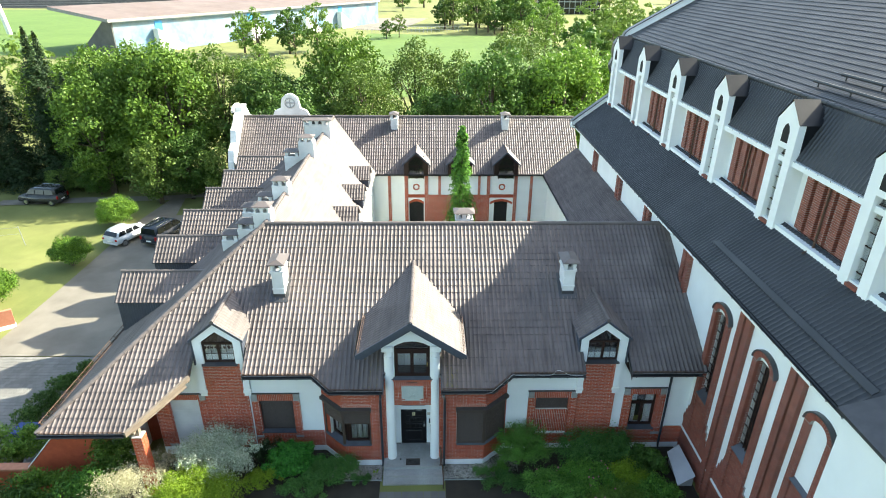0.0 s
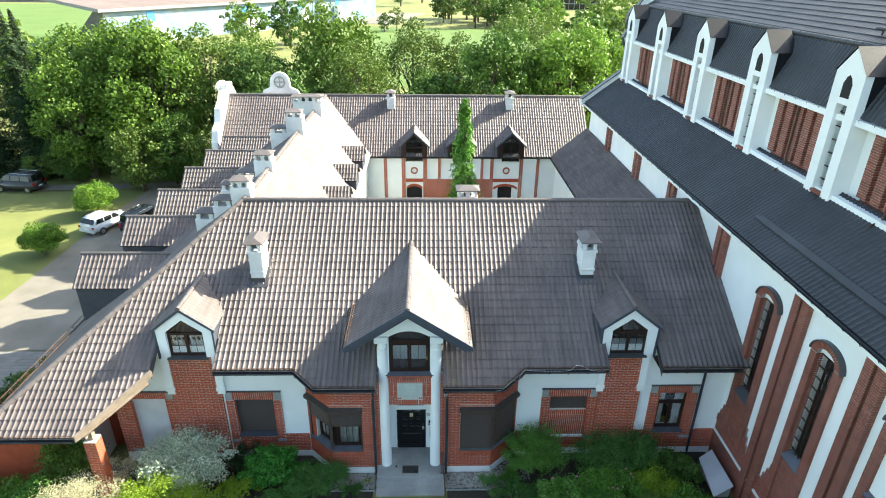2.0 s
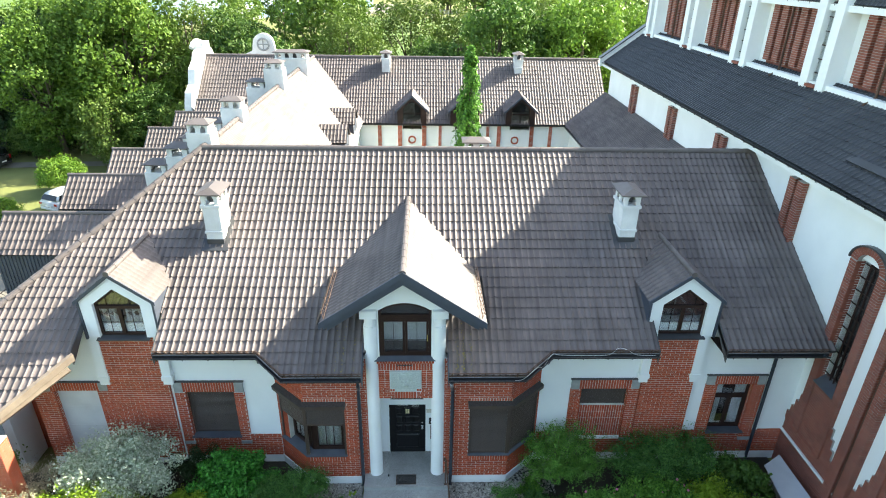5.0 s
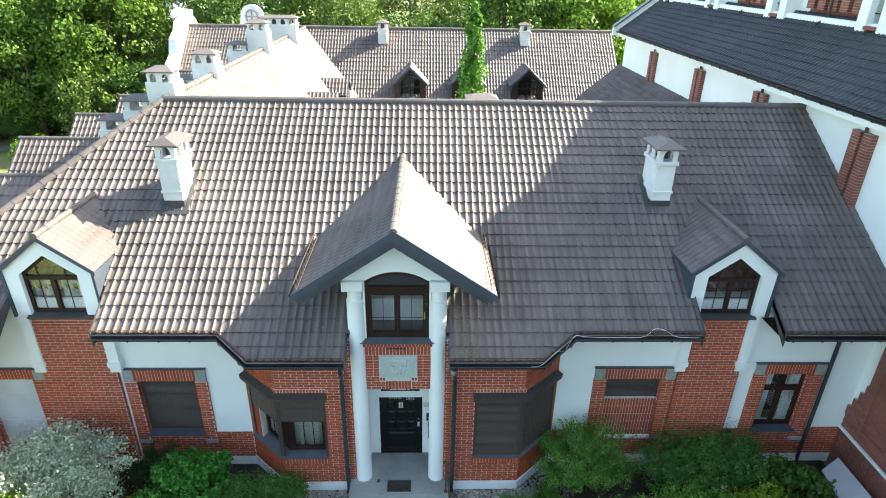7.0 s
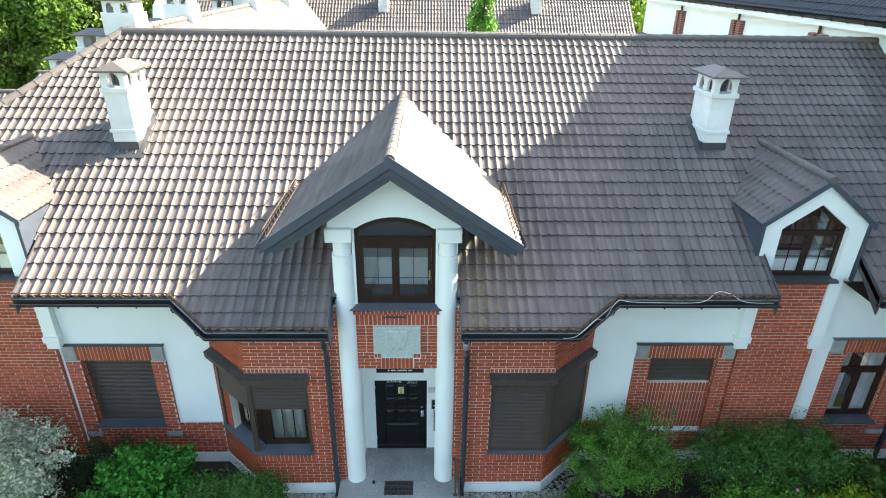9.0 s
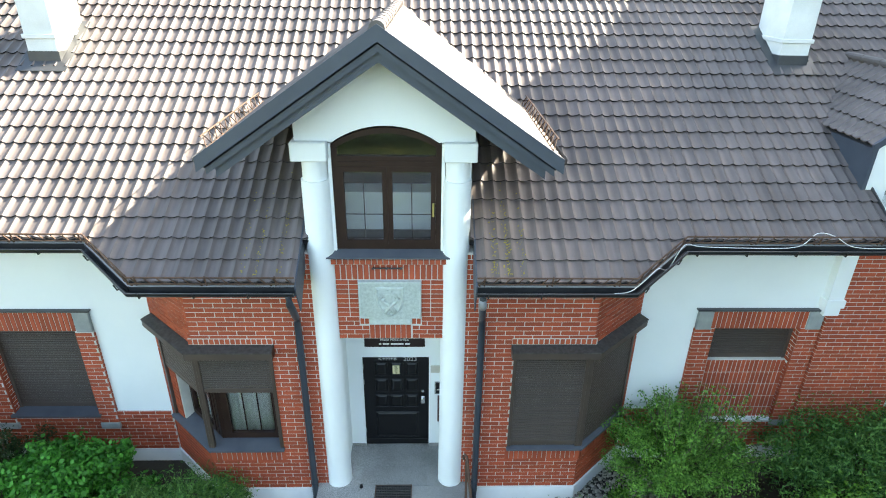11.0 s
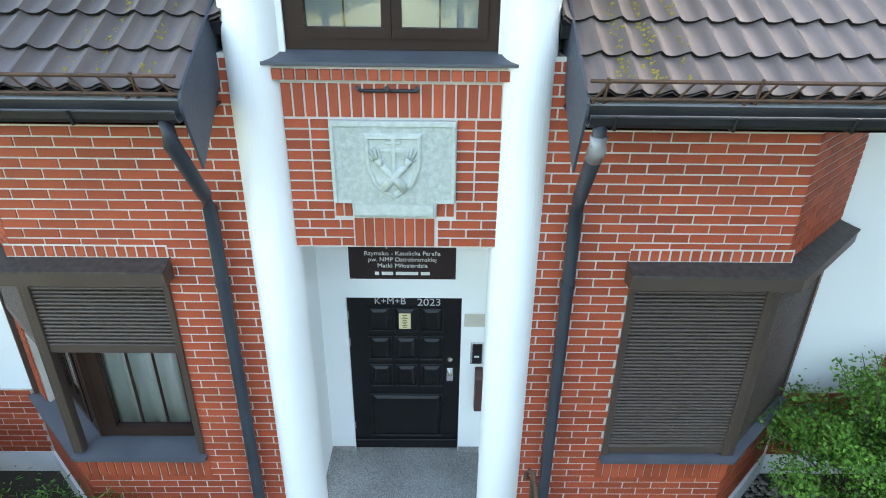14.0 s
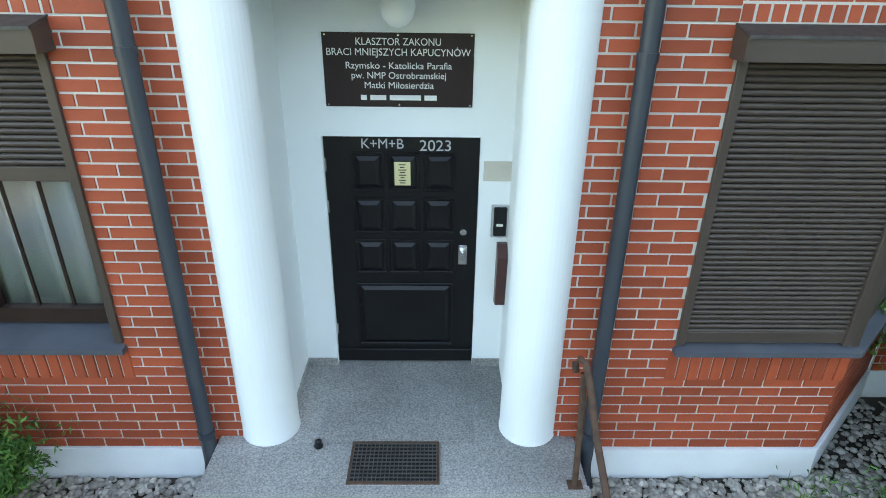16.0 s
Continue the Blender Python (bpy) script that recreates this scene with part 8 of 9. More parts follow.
# fig-like climbing shoots at the bay's left foot, hanging conifer in the court
cyp = empty("weeping_cypress", (2.75, 16.5, -0.6), "narrow weeping cypress in the courtyard", "tree")
P, N = [], []
H = 11.4
for i in range(420):
    z = rng.uniform(0.12, 1) ** 0.8
    a = rng.uniform(0, 6.283)
    L = (0.15 + 1.7 * (1 - z) ** 0.8) * rng.uniform(0.5, 1.2)
    m = 40
    s = rng.uniform(0, 1, m)
    x, y = np.cos(a) * L * s ** 0.6, np.sin(a) * L * s ** 0.6
    zz = z * H - 0.6 - 1.1 * L * s ** 2.0 + 0.15 * s
    P.append(np.stack([2.75 + x + rng.normal(0, 0.04, m), 16.5 + y + rng.normal(0, 0.04, m), zz], 1))
    N.append(np.tile([np.cos(a), np.sin(a), 0.3], (m, 1)))
ob = new("crown", leaf_mesh("crown", np.concatenate(P), np.concatenate(N), 0.20, M_BOX, 0.35, 0.5))
ob.parent = cyp
ob.matrix_parent_inverse = cyp.matrix_world.inverted()
bm = B()
tube(bm, [(2.75, 16.5, -0.8), (2.75, 16.5, 5), (2.8, 16.5, 10.7)], [0.2, 0.12, 0.02], 8)
part("trunk", bm, M_BARK, cyp)

# round thujas on the lawn
for x, y, r, h in ((-28.6, 24.2, 1.4, 2.7), (-28.8, 32.5, 1.7, 3.0), (-31.0, 18.2, 1.6, 2.6)):
    bush("globe_thuja", (x, y, ground_height(x, y)), r, r, h, M_THUJA, "clipped round yellow green thuja on the lawn", 0.14, 20000, 170, 0.03, 0.4, 0.45, "lawn thujas", 0.02)

# treeline: a few built trees, then copies
T = [tree("maple_tree", 15.0, 5.2, M_LEAF[0], "tall green maple behind the houses", 0.36, 170, 95, 0.34, 0.10),
     tree("ash_tree", 15.5, 4.6, M_LEAF[1], "light green feathery tree behind the houses", 0.30, 150, 80, 0.26, 0.14, open_=0.15),
     tree("lime_tree", 13.5, 5.0, M_LEAF[2], "dense dark green tree behind the houses", 0.36, 160, 95, 0.32, 0.08),
     tree("young_tree", 7.5, 3.2, M_LEAF[1], "young light green tree at the lawn's edge", 0.26, 60, 70, 0.14, 0.1)]
FT = [tree("maple_tree", 15.0, 5.2, M_LEAF[0], "green maple far beyond the houses", 0.95, 45, 26, 0.34, 0.1), tree("ash_tree", 15.5, 4.8, M_LEAF[1], "light green ash far beyond the houses", 0.9, 45, 24, 0.26, 0.12), tree("lime_tree", 13.5, 5.0, M_LEAF[2], "dark green lime far beyond the houses", 0.95, 45, 26, 0.32, 0.08)]
SPR = spruce("spruce_tree", 16.0, 3.6, "dark spruce at the edge of the lawn")


def put(src, x, y, s=1.0, turn=0.0, sz=1.0, used=set()):
    z = ground_height(x, y) - 0.1
    m = pose(x, y, z, 0, 0, turn)
    if src not in used:
        used.add(src)
        src.matrix_world, o = m, src
    else:
        o = copy_thing(src, m)
    o.scale = (s, s, s * sz)
    return o


for k, x, y, s, sz in ((0, -31.0, 45.5, 1.06, 1.0), (1, -22.5, 47.0, 0.98, 1.0), (2, -16.3, 44.5, 0.92, 1.05), (0, -9.0, 49.0, 1.02, 1.1), (1, -1.0, 50.5, 1.0, 1.0), (2, 1.2, 41.5, 0.72, 1.05), (2, 7.2, 42.5, 0.98, 1.08), (0, 15.0, 43.0, 0.95, 1.05), (1, 11.5, 56.0, 1.1, 1.0), (1, 18.5, 55.0, 1.0, 1.0), (2, -24.5, 40.0, 0.62, 0.9), (3, -27.2, 38.6, 1.0, 1.0), (3, -20.5, 39.0, 0.9, 1.0), (0, -37.0, 50.0, 1.0, 1.0), (2, -13.0, 39.0, 0.75, 1.0), (1, -6.0, 43.0, 0.85, 1.0), (3, 4.5, 46.5, 1.1, 1.0), (3, -3.0, 39.5, 1.0, 0.9), (2, -29.0, 52.0, 0.95, 1.0), (0, -46.0, 56.0, 0.95, 0.9), (0, -27.0, 44.0, 1.08, 1.0), (1, -18.5, 50.0, 0.95, 1.0), (2, 12.0, 46.0, 0.9, 1.05), (1, 4.0, 52.0, 0.9, 1.0), (0, -33.5, 41.5, 0.85, 1.05), (2, -12.0, 44.5, 0.72, 1.0), (0, 19.5, 47.0, 0.95, 1.0)):
    put(T[k], x, y, s, random.uniform(0, 360), sz)
for x, y, s in ((-40.5, 44.5, 1.05), (-44.0, 43.5, 0.92), (-47.5, 45.0, 1.0), (-37.5, 44.0, 0.78), (-50.0, 42.0, 0.9), (-42.0, 48.5, 1.0), (-35.5, 46.5, 0.85), (-53.5, 46.0, 1.0)):
    put(SPR, x, y, s, random.uniform(0, 360))
put(T[3], -27.3, 38.4, 0.86, 40)
# undergrowth below the trees
for i in range(34):
    x = random.uniform(-52, 16)
    y = random.uniform(40.5, 47) + (0 if x < -18 else random.uniform(-1, 3))
    put(T[3] if i % 3 else T[2], x, y, random.uniform(0.35, 0.6) if i % 3 else random.uniform(0.25, 0.4), random.uniform(0, 360), random.uniform(0.6, 0.9))
# trees beyond: round the sports ground and to the horizon
for k, x, y, s in ((0, -46, 150, 0.85), (2, -39, 157, 0.95), (1, -32, 162, 0.95), (2, -36, 150, 0.7), (0, -52, 158, 0.75), (2, -14, 196, 0.5), (1, -10, 202, 0.55)):
    put(FT[k], x, y, s, random.uniform(0, 360), 1.0)
for i in range(26):
    x, y = random.uniform(6, 46), random.uniform(215, 262)
    put(FT[(0, 2, 2, 1)[i % 4]], x, y, random.uniform(0.7, 1.15), random.uniform(0, 360), 0.95)
for i in range(46):
    x, y = random.uniform(20, 75), random.uniform(66, 190)
    if x > 24 + (y - 66) * 0.06:
        put(FT[(1, 0, 1, 2)[i % 4]], x, y, random.uniform(0.75, 1.1), random.uniform(0, 360), 0.95)
for i in range(110):
    x, y = random.uniform(-420, 260), random.uniform(330, 640)
    if not (-260 < x < -60 and y < 430):
        put(FT[i % 3], x, y, random.uniform(0.9, 1.5), random.uniform(0, 360), 0.9)
for i in range(16):
    put(FT[i % 3], random.uniform(-160, -60), random.uniform(62, 100), random.uniform(0.8, 1.05), random.uniform(0, 360))
# yard, lawn strip and shrubs behind the flight, mirrored in the panes
V, F = [], []
for i in range(40):
    for j in range(28):
        x, y = -9 + i * 0.62 - 2, -9.1 - j * 0.31
        k = len(V)
        for dz in (-0.02, 0.05):
            for dx, dy in ((0, 0), (0.60, 0), (0.60, -0.29), (0, -0.29)):
                V.append((x + dx + (0.31 if j % 2 else 0), y + dy, -0.42 + dz))
        F += [(k + 4, k + 7, k + 6, k + 5)] + [(k + a, k + a + 4, k + (a + 1) % 4 + 4, k + (a + 1) % 4) for a in range(4)]
tagged(raw("yard_pavers", V, F, M_PAVER), "grey block pavers of the front yard", "pavement", kind="stuff")
for x, y, w, hh_, mt in ((-6.5, -23, 2.6, 3.2, M_LEAF[2]), (-2.6, -22.4, 2.4, 2.8, M_LEAF[2]), (0.2, -23.5, 2.0, 2.4, M_NEEDLE), (3.2, -24.5, 2.6, 3.4, M_BOX), (7.0, -24, 2.6, 3.0, M_LEAF[0])):
    bush("tall_shrub", (x, y, -0.42), w, 1.6, hh_, mt, "tall green shrub across the yard", 0.22, 3500, 40, 0.1, group="yard shrubs")
for i in range(12):
    put(T[(0, 2, 1)[i % 3]], -34 + i * 6.0 + random.uniform(-1, 1), -46 + random.uniform(-3, 3), random.uniform(0.8, 1.1), random.uniform(0, 360))


# ---- drive, lawn walls, cars ----
gh = ground_height
bm = B()


def sheet(name, pts, material, label, category, dz=0.02, n=10):
    """A flat paved area that follows the ground: a strip between two edges."""
    bm = B()
    A, C = pts
    rows = []
    for i in range(len(A)):
        rows.append([bm.verts.new((A[i][0] + (C[i][0] - A[i][0]) * k / n, A[i][1] + (C[i][1] - A[i][1]) * k / n, gh(A[i][0] + (C[i][0] - A[i][0]) * k / n, A[i][1] + (C[i][1] - A[i][1]) * k / n) + dz + 0.06)) for k in range(n + 1)])
    for a, b in zip(rows, rows[1:]):
        for k in range(n):
            bm.faces.new((a[k], a[k + 1], b[k + 1], b[k]))
    return tagged(part(name, bm, material, smooth=True), label, category, kind="structure")


sheet("road", ([(-27.6, 11.5), (-27.6, 15), (-27.5, 20), (-27.5, 25.8), (-27.6, 32.5), (-27.3, 35.0)], [(-13.4, 11.5), (-13.4, 15), (-13.4, 20), (-13.4, 26), (-13.4, 33), (-13.4, 35)]), M_DRIVE, "worn concrete drive beside the house", "drive")
sheet("path", ([(-27.3, 34.9), (-26.7, 39.5)], [(-24.4, 34.9), (-25.2, 39.5)]), M_DRIVE, "narrow concrete path across the lawn", "path", 0.02, 3)
sheet("path", ([(-44, 37.6), (-36, 38.4), (-27, 39.2), (-14, 40)], [(-44, 39.2), (-36, 40.0), (-27, 40.6), (-14, 41.4)]), M_DRIVE, "worn track along the edge of the lawn", "path", 0.03, 3)
V, F = [], []
for i in range(52):
    for j in range(46):
        x, y = -27.5 + i * 0.27 + (0.135 if j % 2 else 0), 11.4 - j * 0.27
        k = len(V)
        for dz in (0.02, 0.085):
            for dx, dy in ((0, 0), (0.255, 0), (0.255, -0.255), (0, -0.255)):
                V.append((x + dx, y + dy, gh(x, y) + dz))
        F += [(k + 4, k + 7, k + 6, k + 5)] + [(k + a, k + a + 4, k + (a + 1) % 4 + 4, k + (a + 1) % 4) for a in range(4)]
tagged(raw("pavers", V, F, M_PAVER), "grey block pavers in front of the drive", "pavement", kind="stuff")
sw = empty("low_brick_wall", (-28.5, 14.6, -2.7), "low orange brick wall with a pale foot beside the drive", "wall")
st = ([], [])
bm = B()
prism(bm, [(-31.5, 12.6, -2.75), (-27.7, 15.2, -2.75), (-27.7, 15.2, -1.35), (-31.5, 12.6, -1.25)], (0.14, -0.2, 0))
part("core", bm, surf("salmon_brick", (0.42, 0.16, 0.09), (0.50, 0.21, 0.13), 0.8, 5, 60, 0.3), sw)
bm = B()
prism(bm, [(-31.5, 12.58, -2.75), (-27.68, 15.2, -2.75), (-27.68, 15.2, -2.45), (-31.5, 12.58, -2.45)], (0.17, -0.24, 0))
part("foot", bm, M_PLINTH, sw, "pale foot")


def car(x, y, turn, paint, label, L=4.25, W=1.76, Hh=1.5, van=False):
    """A parked car: shaped body, glasshouse, four wheels, lights."""
    c = empty("parked_car", (0, 0, 0), label, "car")
    h = Hh
    if van:
        low = [(-L / 2, 0.35), (-L / 2, 1.0), (-L / 2 + 0.08, 1.15), (L / 2 - 0.95, 1.15), (L / 2 - 0.15, 0.92), (L / 2, 0.65), (L / 2, 0.32)]
        top = [(-L / 2 + 0.08, 1.15), (-L / 2 + 0.22, h - 0.06), (-L / 2 + 0.5, h), (L / 2 - 1.9, h), (L / 2 - 1.5, h - 0.1), (L / 2 - 0.95, 1.15)]
    else:
        low = [(-L / 2, 0.38), (-L / 2 + 0.02, 0.80), (-L / 2 + 0.12, 0.98), (L / 2 - 1.15, 0.98), (L / 2 - 0.25, 0.80), (L / 2, 0.58), (L / 2, 0.32)]
        top = [(-L / 2 + 0.12, 0.98), (-L / 2 + 0.45, h - 0.1), (-L / 2 + 0.8, h), (L / 2 - 2.2, h), (L / 2 - 1.85, h - 0.08), (L / 2 - 1.15, 0.98)]
    bm = B()
    prism(bm, [(px, -W / 2, pz) for px, pz in low], (0, W, 0))
    bevel(bm, 0.06, 2)
    body = part("body", bm, paint, c, smooth=True)
    bm = B()
    k = len(top)
    a = [bm.verts.new((px, -W / 2 + 0.05 + 0.16 * (pz - 0.98) / (h - 0.98), pz)) for px, pz in top]
    b = [bm.verts.new((px, W / 2 - 0.05 - 0.16 * (pz - 0.98) / (h - 0.98), pz)) for px, pz in top]
    bm.faces.new(a)
    bm.faces.new(b[::-1])
    for i in range(k):
        bm.faces.new((a[i], b[i], b[(i + 1) % k], a[(i + 1) % k]))
    part("roof", bevel(bm, 0.04, 2), paint, c, smooth=True)
    zl, zh = low[3][1] + 0.04, h - 0.14
    for s in (-1, 1):
        yl = s * (W / 2 - 0.035)
        yh = s * (W / 2 - 0.035 - 0.16 * (zh - 0.98) / (h - 0.98))
        x0, x1 = top[0][0] + 0.22, top[-1][0] - 0.15
        xm = [x0, x0 + (x1 - x0) * 0.33, x0 + (x1 - x0) * 0.36, x0 + (x1 - x0) * 0.66, x0 + (x1 - x0) * 0.69, x1]
        for i in range(3):
            p, q = xm[2 * i], xm[2 * i + 1]
            bm = B()
            e0 = 0.22 if i == 0 else 0.0
            e1 = 0.42 if i == 2 else 0.0
            prism(bm, [(p, yl, zl), (q, yl, zl), (q - e1, yh, zh), (p + e0, yh, zh)], (0, -s * 0.02, 0))
            part("side_window", bm, M_CARGLASS, c)
    for f, (i, j) in (("rear_window", (0, 1)), ("windscreen", (-1, -2))):
        (xa, za), (xb, zb) = top[i], top[j]
        sg = -1 if f == "rear_window" else 1
        bm = B()
        w = W / 2 - 0.16
        za, zb2 = za + 0.08, zb - 0.04
        prism(bm, [(xa + sg * 0.015 + (xb - xa) * 0.12, -w, za), (xa + sg * 0.015 + (xb - xa) * 0.12, w, za), (xb + sg * 0.02, w - 0.08, zb2), (xb + sg * 0.02, -w + 0.08, zb2)], (sg * 0.02, 0, 0.005))
        part(f, bm, M_CARGLASS, c)
    for sx in (-L / 2 + 0.78, L / 2 - 0.82):
        for s in (-1, 1):
            bm = B()
            tube(bm, [(sx, s * (W / 2 - 0.20), 0.31), (sx, s * (W / 2 + 0.01), 0.31)], 0.31, 20)
            wh = part("wheel", bm, M_TYRE, c)
            bm = B()
            tube(bm, [(sx, s * (W / 2 + 0.005), 0.31), (sx, s * (W / 2 + 0.02), 0.31)], 0.20, 16)
            part("rim", bm, M_CHROME, wh)
    for s in (-1, 1):
        bm = B()
        bx(bm, -L / 2 - 0.012, -L / 2 + 0.06, s * (W / 2 - 0.14) - 0.10, s * (W / 2 - 0.14) + 0.10, 0.72, 1.05 if van else 0.86)
        part("tail_light", bm, M_RED, c)
        bm = B()
        bx(bm, L / 2 - 0.10, L / 2 + 0.008, s * (W / 2 - 0.24) - 0.14, s * (W / 2 - 0.24) + 0.14, 0.62, 0.76)
        part("headlight", bm, M_INK, c)
        bm = B()
        bx(bm, top[-1][0] - 0.35, top[-1][0] - 0.2, s * (W / 2 + 0.02), s * (W / 2 + 0.18), 0.98, 1.1)
        part("mirror", bevel(bm, 0.03), paint, c)
    bm = B()
    bx(bm, -L / 2 - 0.014, -L / 2 + 0.02, -0.26, 0.26, 0.55, 0.66)
    part("number_plate", bm, M_INK, c)
    bm = B()
    bx(bm, -L / 2 - 0.03, -L / 2 + 0.1, -W / 2 + 0.08, W / 2 - 0.08, 0.33, 0.50)
    part("bumper", bevel(bm, 0.03), M_TYRE if van else paint, c)
    if van:
        for s in (-1, 1):
            bm = B()
            tube(bm, [(-L / 2 + 0.5, s * 0.62, h + 0.03), (L / 2 - 2.0, s * 0.62, h + 0.03)], 0.02, 6)
            part("roof_rail", bm, M_CHROME, c)
    c.matrix_world = pose(x, y, gh(x, y) + 0.08, 0, 0, turn)
    return c


M_CARGLASS = surf("car_glass", (0.010, 0.012, 0.014), (0.016, 0.018, 0.02), 0.08, 3, 30, 0)
M_TYRE = surf("black_rubber", (0.015, 0.015, 0.015), (0.03, 0.03, 0.03), 0.8, 6, 40, 0.1)
M_RED = surf("red_lens", (0.35, 0.01, 0.01), (0.45, 0.02, 0.02), 0.2, 3, 30, 0)
car(-26.4, 29.3, 68, surf("white_car_paint", (0.62, 0.64, 0.66), (0.70, 0.72, 0.74), 0.22, 2, 40, 0), "white hatchback parked on the drive", 4.0)
car(-23.2, 29.6, 74, surf("dark_blue_car_paint", (0.035, 0.043, 0.055), (0.05, 0.06, 0.075), 0.22, 2, 40, 0), "dark blue van parked beside the white car", 4.4, 1.8, 1.8, True)
car(-39.3, 38.6, 172, surf("dark_grey_car_paint", (0.035, 0.037, 0.036), (0.05, 0.052, 0.05), 0.25, 2, 40, 0), "dark grey van parked at the lawn's far edge", 4.4, 1.8, 1.8, True)
f_ = empty("clothes_line", (-34.5, 29, -2.7), "thin posts with sagging lines on the lawn", "fence")
for x, y in ((-35.0, 28.2), (-44, 27.5)):
    bm = B()
    tube(bm, [(x, y, -2.9), (x - 0.15, y, -0.9)], 0.03, 6)
    part("post", bm, M_STONE, f_)
bm = B()
tube(bm, [(-35.1, 28.2, -1.0), (-39, 27.9, -1.25), (-44.1, 27.5, -1.0)], 0.012, 4)
tube(bm, [(-35.05, 28.2, -1.6), (-39, 27.9, -1.85), (-44.1, 27.5, -1.6)], 0.012, 4)
part("line", bm, M_STONE, f_)

# ---- sports ground and distance ----
M_PITCH = surf("bright_turf", (0.060, 0.120, 0.016), (0.095, 0.160, 0.028), 0.95, 0.05, 3, 0.1, depth=0.01)
bm = B()
prism(bm, [(-190, 150, -2.66), (-95, 150, -2.66), (-120, 330, -2.66), (-290, 330, -2.66)], (0, 0, 0.01))
tagged(part("sports_field_west", bm, M_PITCH), "bright green football pitch beyond the stand", "sports field", kind="structure")
bm = B()
prism(bm, [(-30, 95, -2.66), (25, 95, -2.66), (45, 205, -2.66), (-22, 215, -2.66)], (0, 0, 0.01))
tagged(part("sports_field_east", bm, M_PITCH), "bright green training field between the trees", "sports field", kind="structure")
M_MURAL = surf("blue_white_mural", (0.06, 0.19, 0.33), (0.26, 0.30, 0.32), 0.7, 0.16, 1.2, 0)
M_STAND = surf("grey_concrete", (0.09, 0.09, 0.09), (0.13, 0.13, 0.125), 0.85, 0.5, 8, 0.2)
M_RROOF = surf("faded_red_sheet_roof", (0.13, 0.088, 0.075), (0.19, 0.15, 0.135), 0.7, 0.15, 3, 0.1)
sdm = empty("stadium_stand", (-60, 195, -2.7), "stadium stand with blue painted rear wall and faded red roof", "stadium stand")
A, C = Vector((-84, 150, -2.7)), Vector((-22, 262, -2.7))
d = (C - A).normalized()
n = Vector((-d.y, d.x, 0))
bm = B()
prism(bm, [A, C, C + Vector((0, 0, 9.0)), A + Vector((0, 0, 9.0))], n * 0.6)
part("rear_wall", bm, M_MURAL, sdm, "painted mural wall")
bm = B()
prism(bm, [A + Vector((0, 0, 9.3)) - n * 1.2 - d * 2, C + Vector((0, 0, 9.3)) - n * 1.2, C + n * 24 + Vector((0, 0, 11.6)), A + n * 24 - d * 2 + Vector((0, 0, 11.6))], (0, 0, 0.25))
part("roof", bm, M_RROOF, sdm)
bm = B()
prism(bm, [A + Vector((0, 0, 8.7)) - n * 1.25 - d * 2, C + Vector((0, 0, 8.7)) - n * 1.25, C + Vector((0, 0, 9.5)) - n * 1.25, A + Vector((0, 0, 9.5)) - n * 1.25 - d * 2], n * 0.1)
prism(bm, [A + Vector((0, 0, 8.7)) - n * 1.2 - d * 2.05, A + Vector((0, 0, 9.5)) - n * 1.2 - d * 2.05, A + n * 24 - d * 2.05 + Vector((0, 0, 11.8)), A + n * 24 - d * 2.05 + Vector((0, 0, 11.0))], d * 0.1)
part("fascia", bm, surf("pale_edge", (0.20, 0.205, 0.21), (0.26, 0.265, 0.27), 0.6, 1, 10, 0), sdm, "pale roof edge")
bm = B()
prism(bm, [A - d * 0.4, A - d * 0.4 + n * 16, A - d * 0.4 + n * 3 + Vector((0, 0, 9)), A - d * 0.4 + Vector((0, 0, 9))], d * 0.4)
part("end_wall", bm, M_STAND, sdm)
bm = B()
for k in range(14):
    a0 = A + n * (16 - k) + Vector((0, 0, 0.5 * k))
    prism(bm, [a0, a0 + d * 125, a0 + d * 125 - n, a0 - n], (0, 0, 0.5))
part("terrace", bm, M_STAND, sdm)
M_BLUE = surf("blue_paint", (0.02, 0.22, 0.50), (0.04, 0.30, 0.60), 0.5, 2, 20, 0)
for k in (12, 48, 76, 98):
    p = A + d * k
    bm = B()
    prism(bm, [p - n * 0.2, p + d * 9 - n * 0.2, p + d * 9 - n * 0.2 + Vector((0, 0, 0.8)), p - n * 0.2 + Vector((0, 0, 6.3)), p - n * 0.2 + Vector((0, 0, 5.5))], -n * 2.2)
    part("stair_flight", bm, M_PLINTH, sdm, "pale outside stair")
    bm = B()
    prism(bm, [p + d * 1.0 - n * 0.05 + Vector((0, 0, 5.6)), p + d * 3.4 - n * 0.05 + Vector((0, 0, 5.6)), p + d * 3.4 - n * 0.05 + Vector((0, 0, 8.2)), p + d * 1.0 - n * 0.05 + Vector((0, 0, 8.2))], -n * 0.1)
    part("doorway", bm, M_BLUE, sdm, "blue doorway")
ob = empty("white_building", (-34, 285, -2.7), "pale multi-storey building beside the stadium", "building")
bm = B()
bx(bm, -41, -30, 280, 305, -3, 16)
part("wall", bm, surf("cream_facade", (0.20, 0.19, 0.165), (0.25, 0.24, 0.21), 0.8, 1, 10, 0), ob)
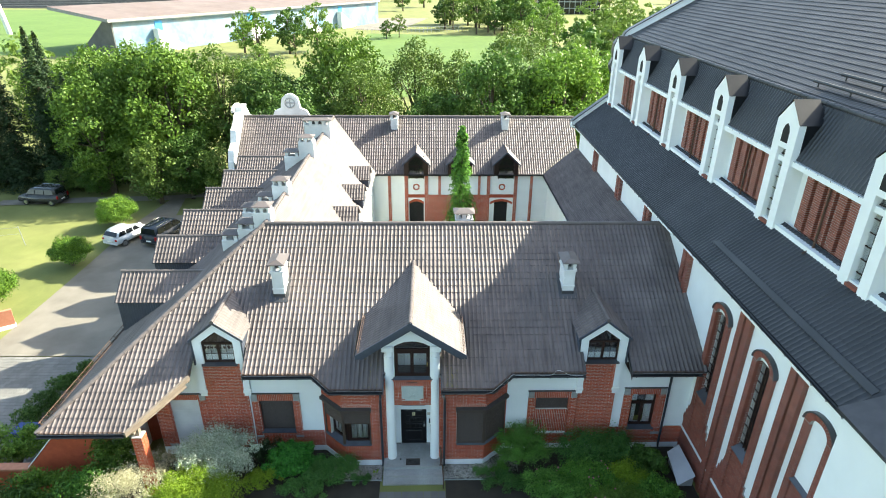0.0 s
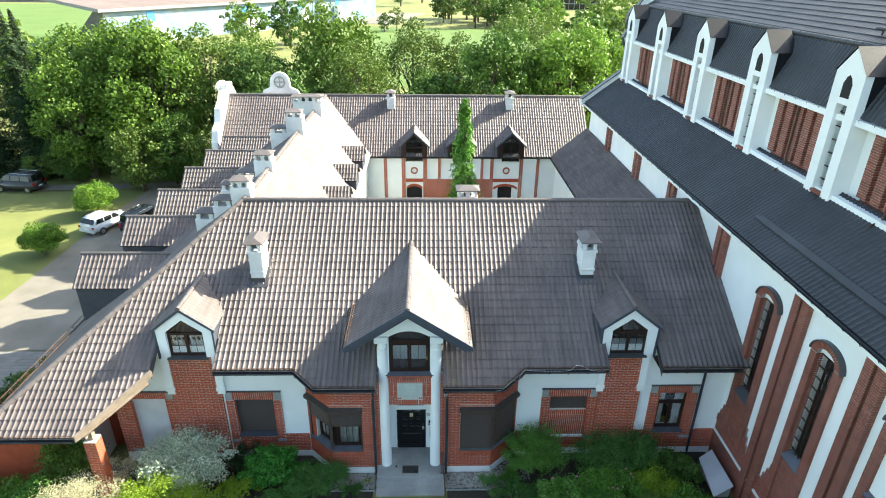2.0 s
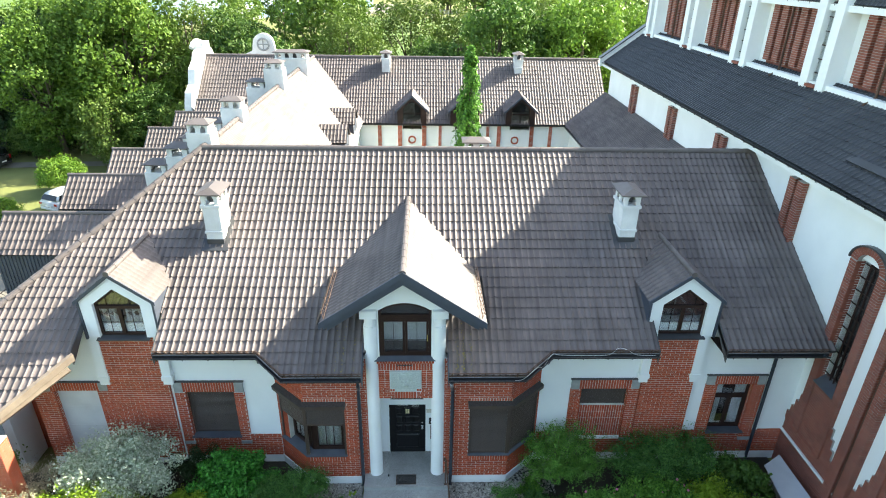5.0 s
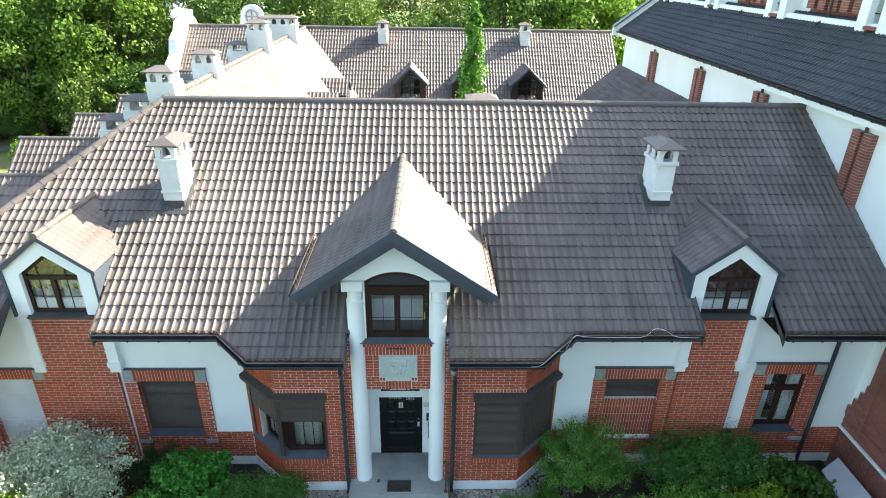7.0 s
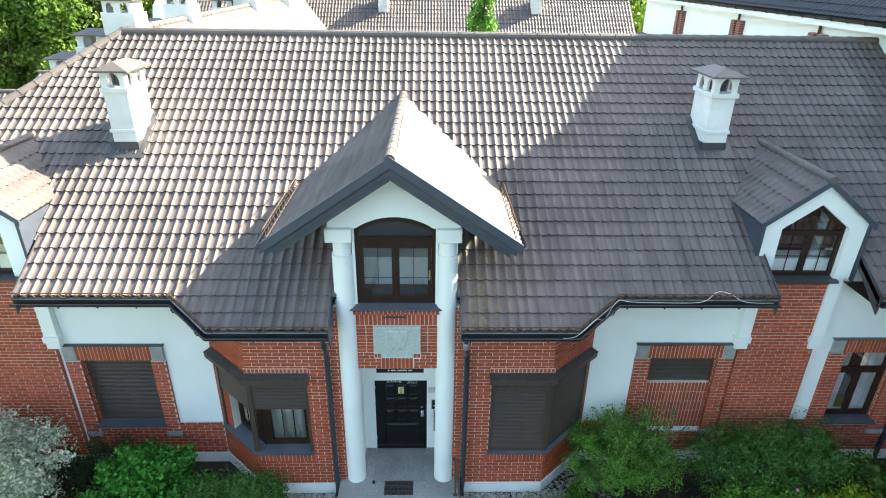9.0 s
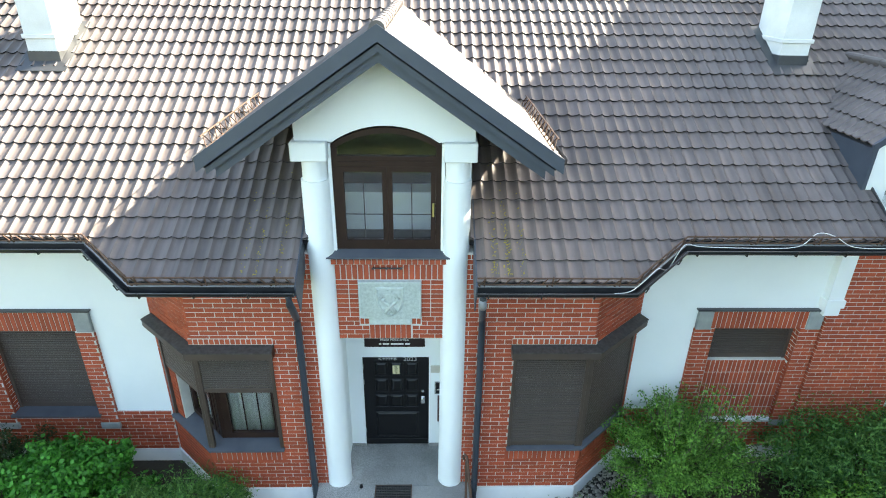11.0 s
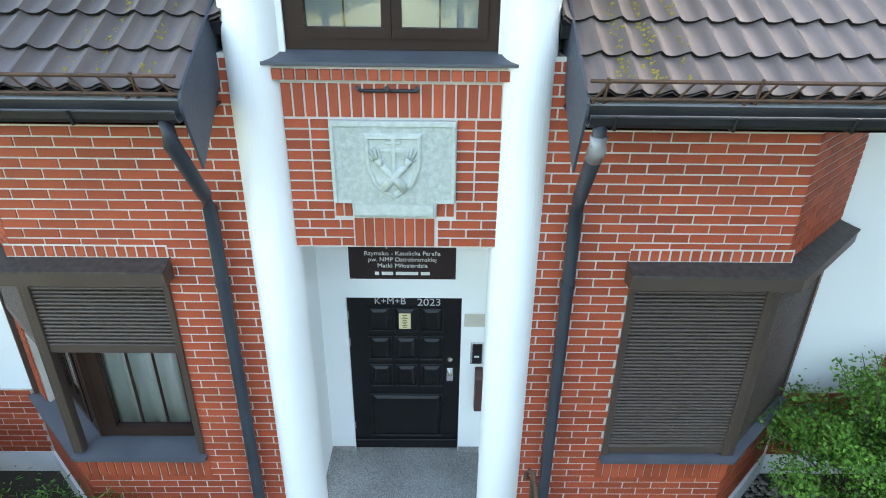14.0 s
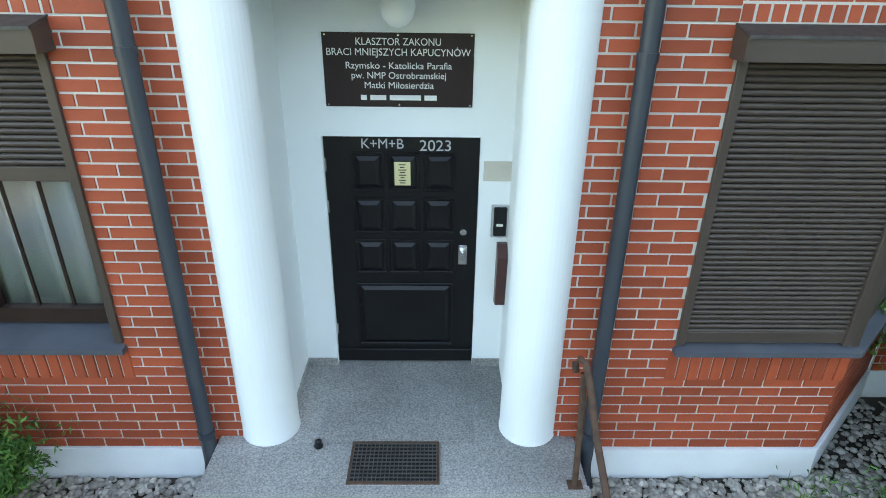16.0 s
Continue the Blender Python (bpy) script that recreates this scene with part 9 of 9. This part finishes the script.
for fz in (0.5, 4.0, 7.5, 11.0):
    for k in range(5):
        bm = B()
        x = -40 + k * 2.0
        bx(bm, x, x + 1.3, 279.9, 280.1, fz, fz + 1.7)
        part("window", bm, M_CARGLASS, ob)
for k in range(5):
    for fz in (0.5, 4.0, 7.5, 11.0):
        bm = B()
        bx(bm, -30.1, -29.9, 282 + k * 4.5, 284.5 + k * 4.5, fz, fz + 1.7)
        part("window", bm, M_CARGLASS, ob)
bm = B()
bx(bm, -41.5, -29.5, 279.5, 305.5, 16, 16.5)
part("roof", bm, M_STAND, ob)
bm = B()
prism(bm, [(-30, 232, -2.66), (-12, 225, -2.66), (0, 290, -2.66), (-28, 290, -2.66)], (0, 0, 0.02))
tagged(part("yard", bm, M_DRIVE), "pale concrete yard beside the stadium", "yard", kind="structure")
mf = empty("mesh_fence", (-5, 219, -2.7), "grey metal fence beside the sports field", "fence")
for k in range(26):
    bm = B()
    tube(bm, [(-24 + k * 1.5, 217 + k * 0.2, -2.7), (-24 + k * 1.5, 217 + k * 0.2, -0.4)], 0.05, 4)
    part("post", bm, M_STONE, mf)
for z in (-0.5, -1.6):
    bm = B()
    tube(bm, [(-24, 217, z), (13.5, 222, z)], 0.05, 4)
    part("rail", bm, M_STONE, mf)
bm = B()
tube(bm, [(-148, 205, -3), (-152, 205, 26)], [0.9, 0.7], 10)
tagged(part("floodlight_mast", bm, M_CHIM), "pale floodlight mast of the stadium", "mast")
ft = empty("spectator_terrace", (-225, 345, -3), "grey open terrace across the pitch", "terrace")
for k in range(12):
    bm = B()
    bx(bm, -330, -120, 345 + k * 2.2, 347.2 + k * 2.2, -3, -2.2 + k * 0.8)
    part("step", bm, M_STAND, ft)
ob = empty("glass_building", (55, 330, -3), "dark glazed office building on the horizon", "building")
bm = B()
bx(bm, 60, 95, 330, 350, -3, 24)
part("wall", bm, M_CARGLASS, ob)
bm = B()
for k in range(12):
    bx(bm, 60 + k * 3, 60.3 + k * 3, 329.8, 330, -3, 24)
for k in range(8):
    bx(bm, 60, 95, 329.7, 329.9, k * 3.3, k * 3.3 + 0.4)
part("grid", bm, M_STONE, ob)
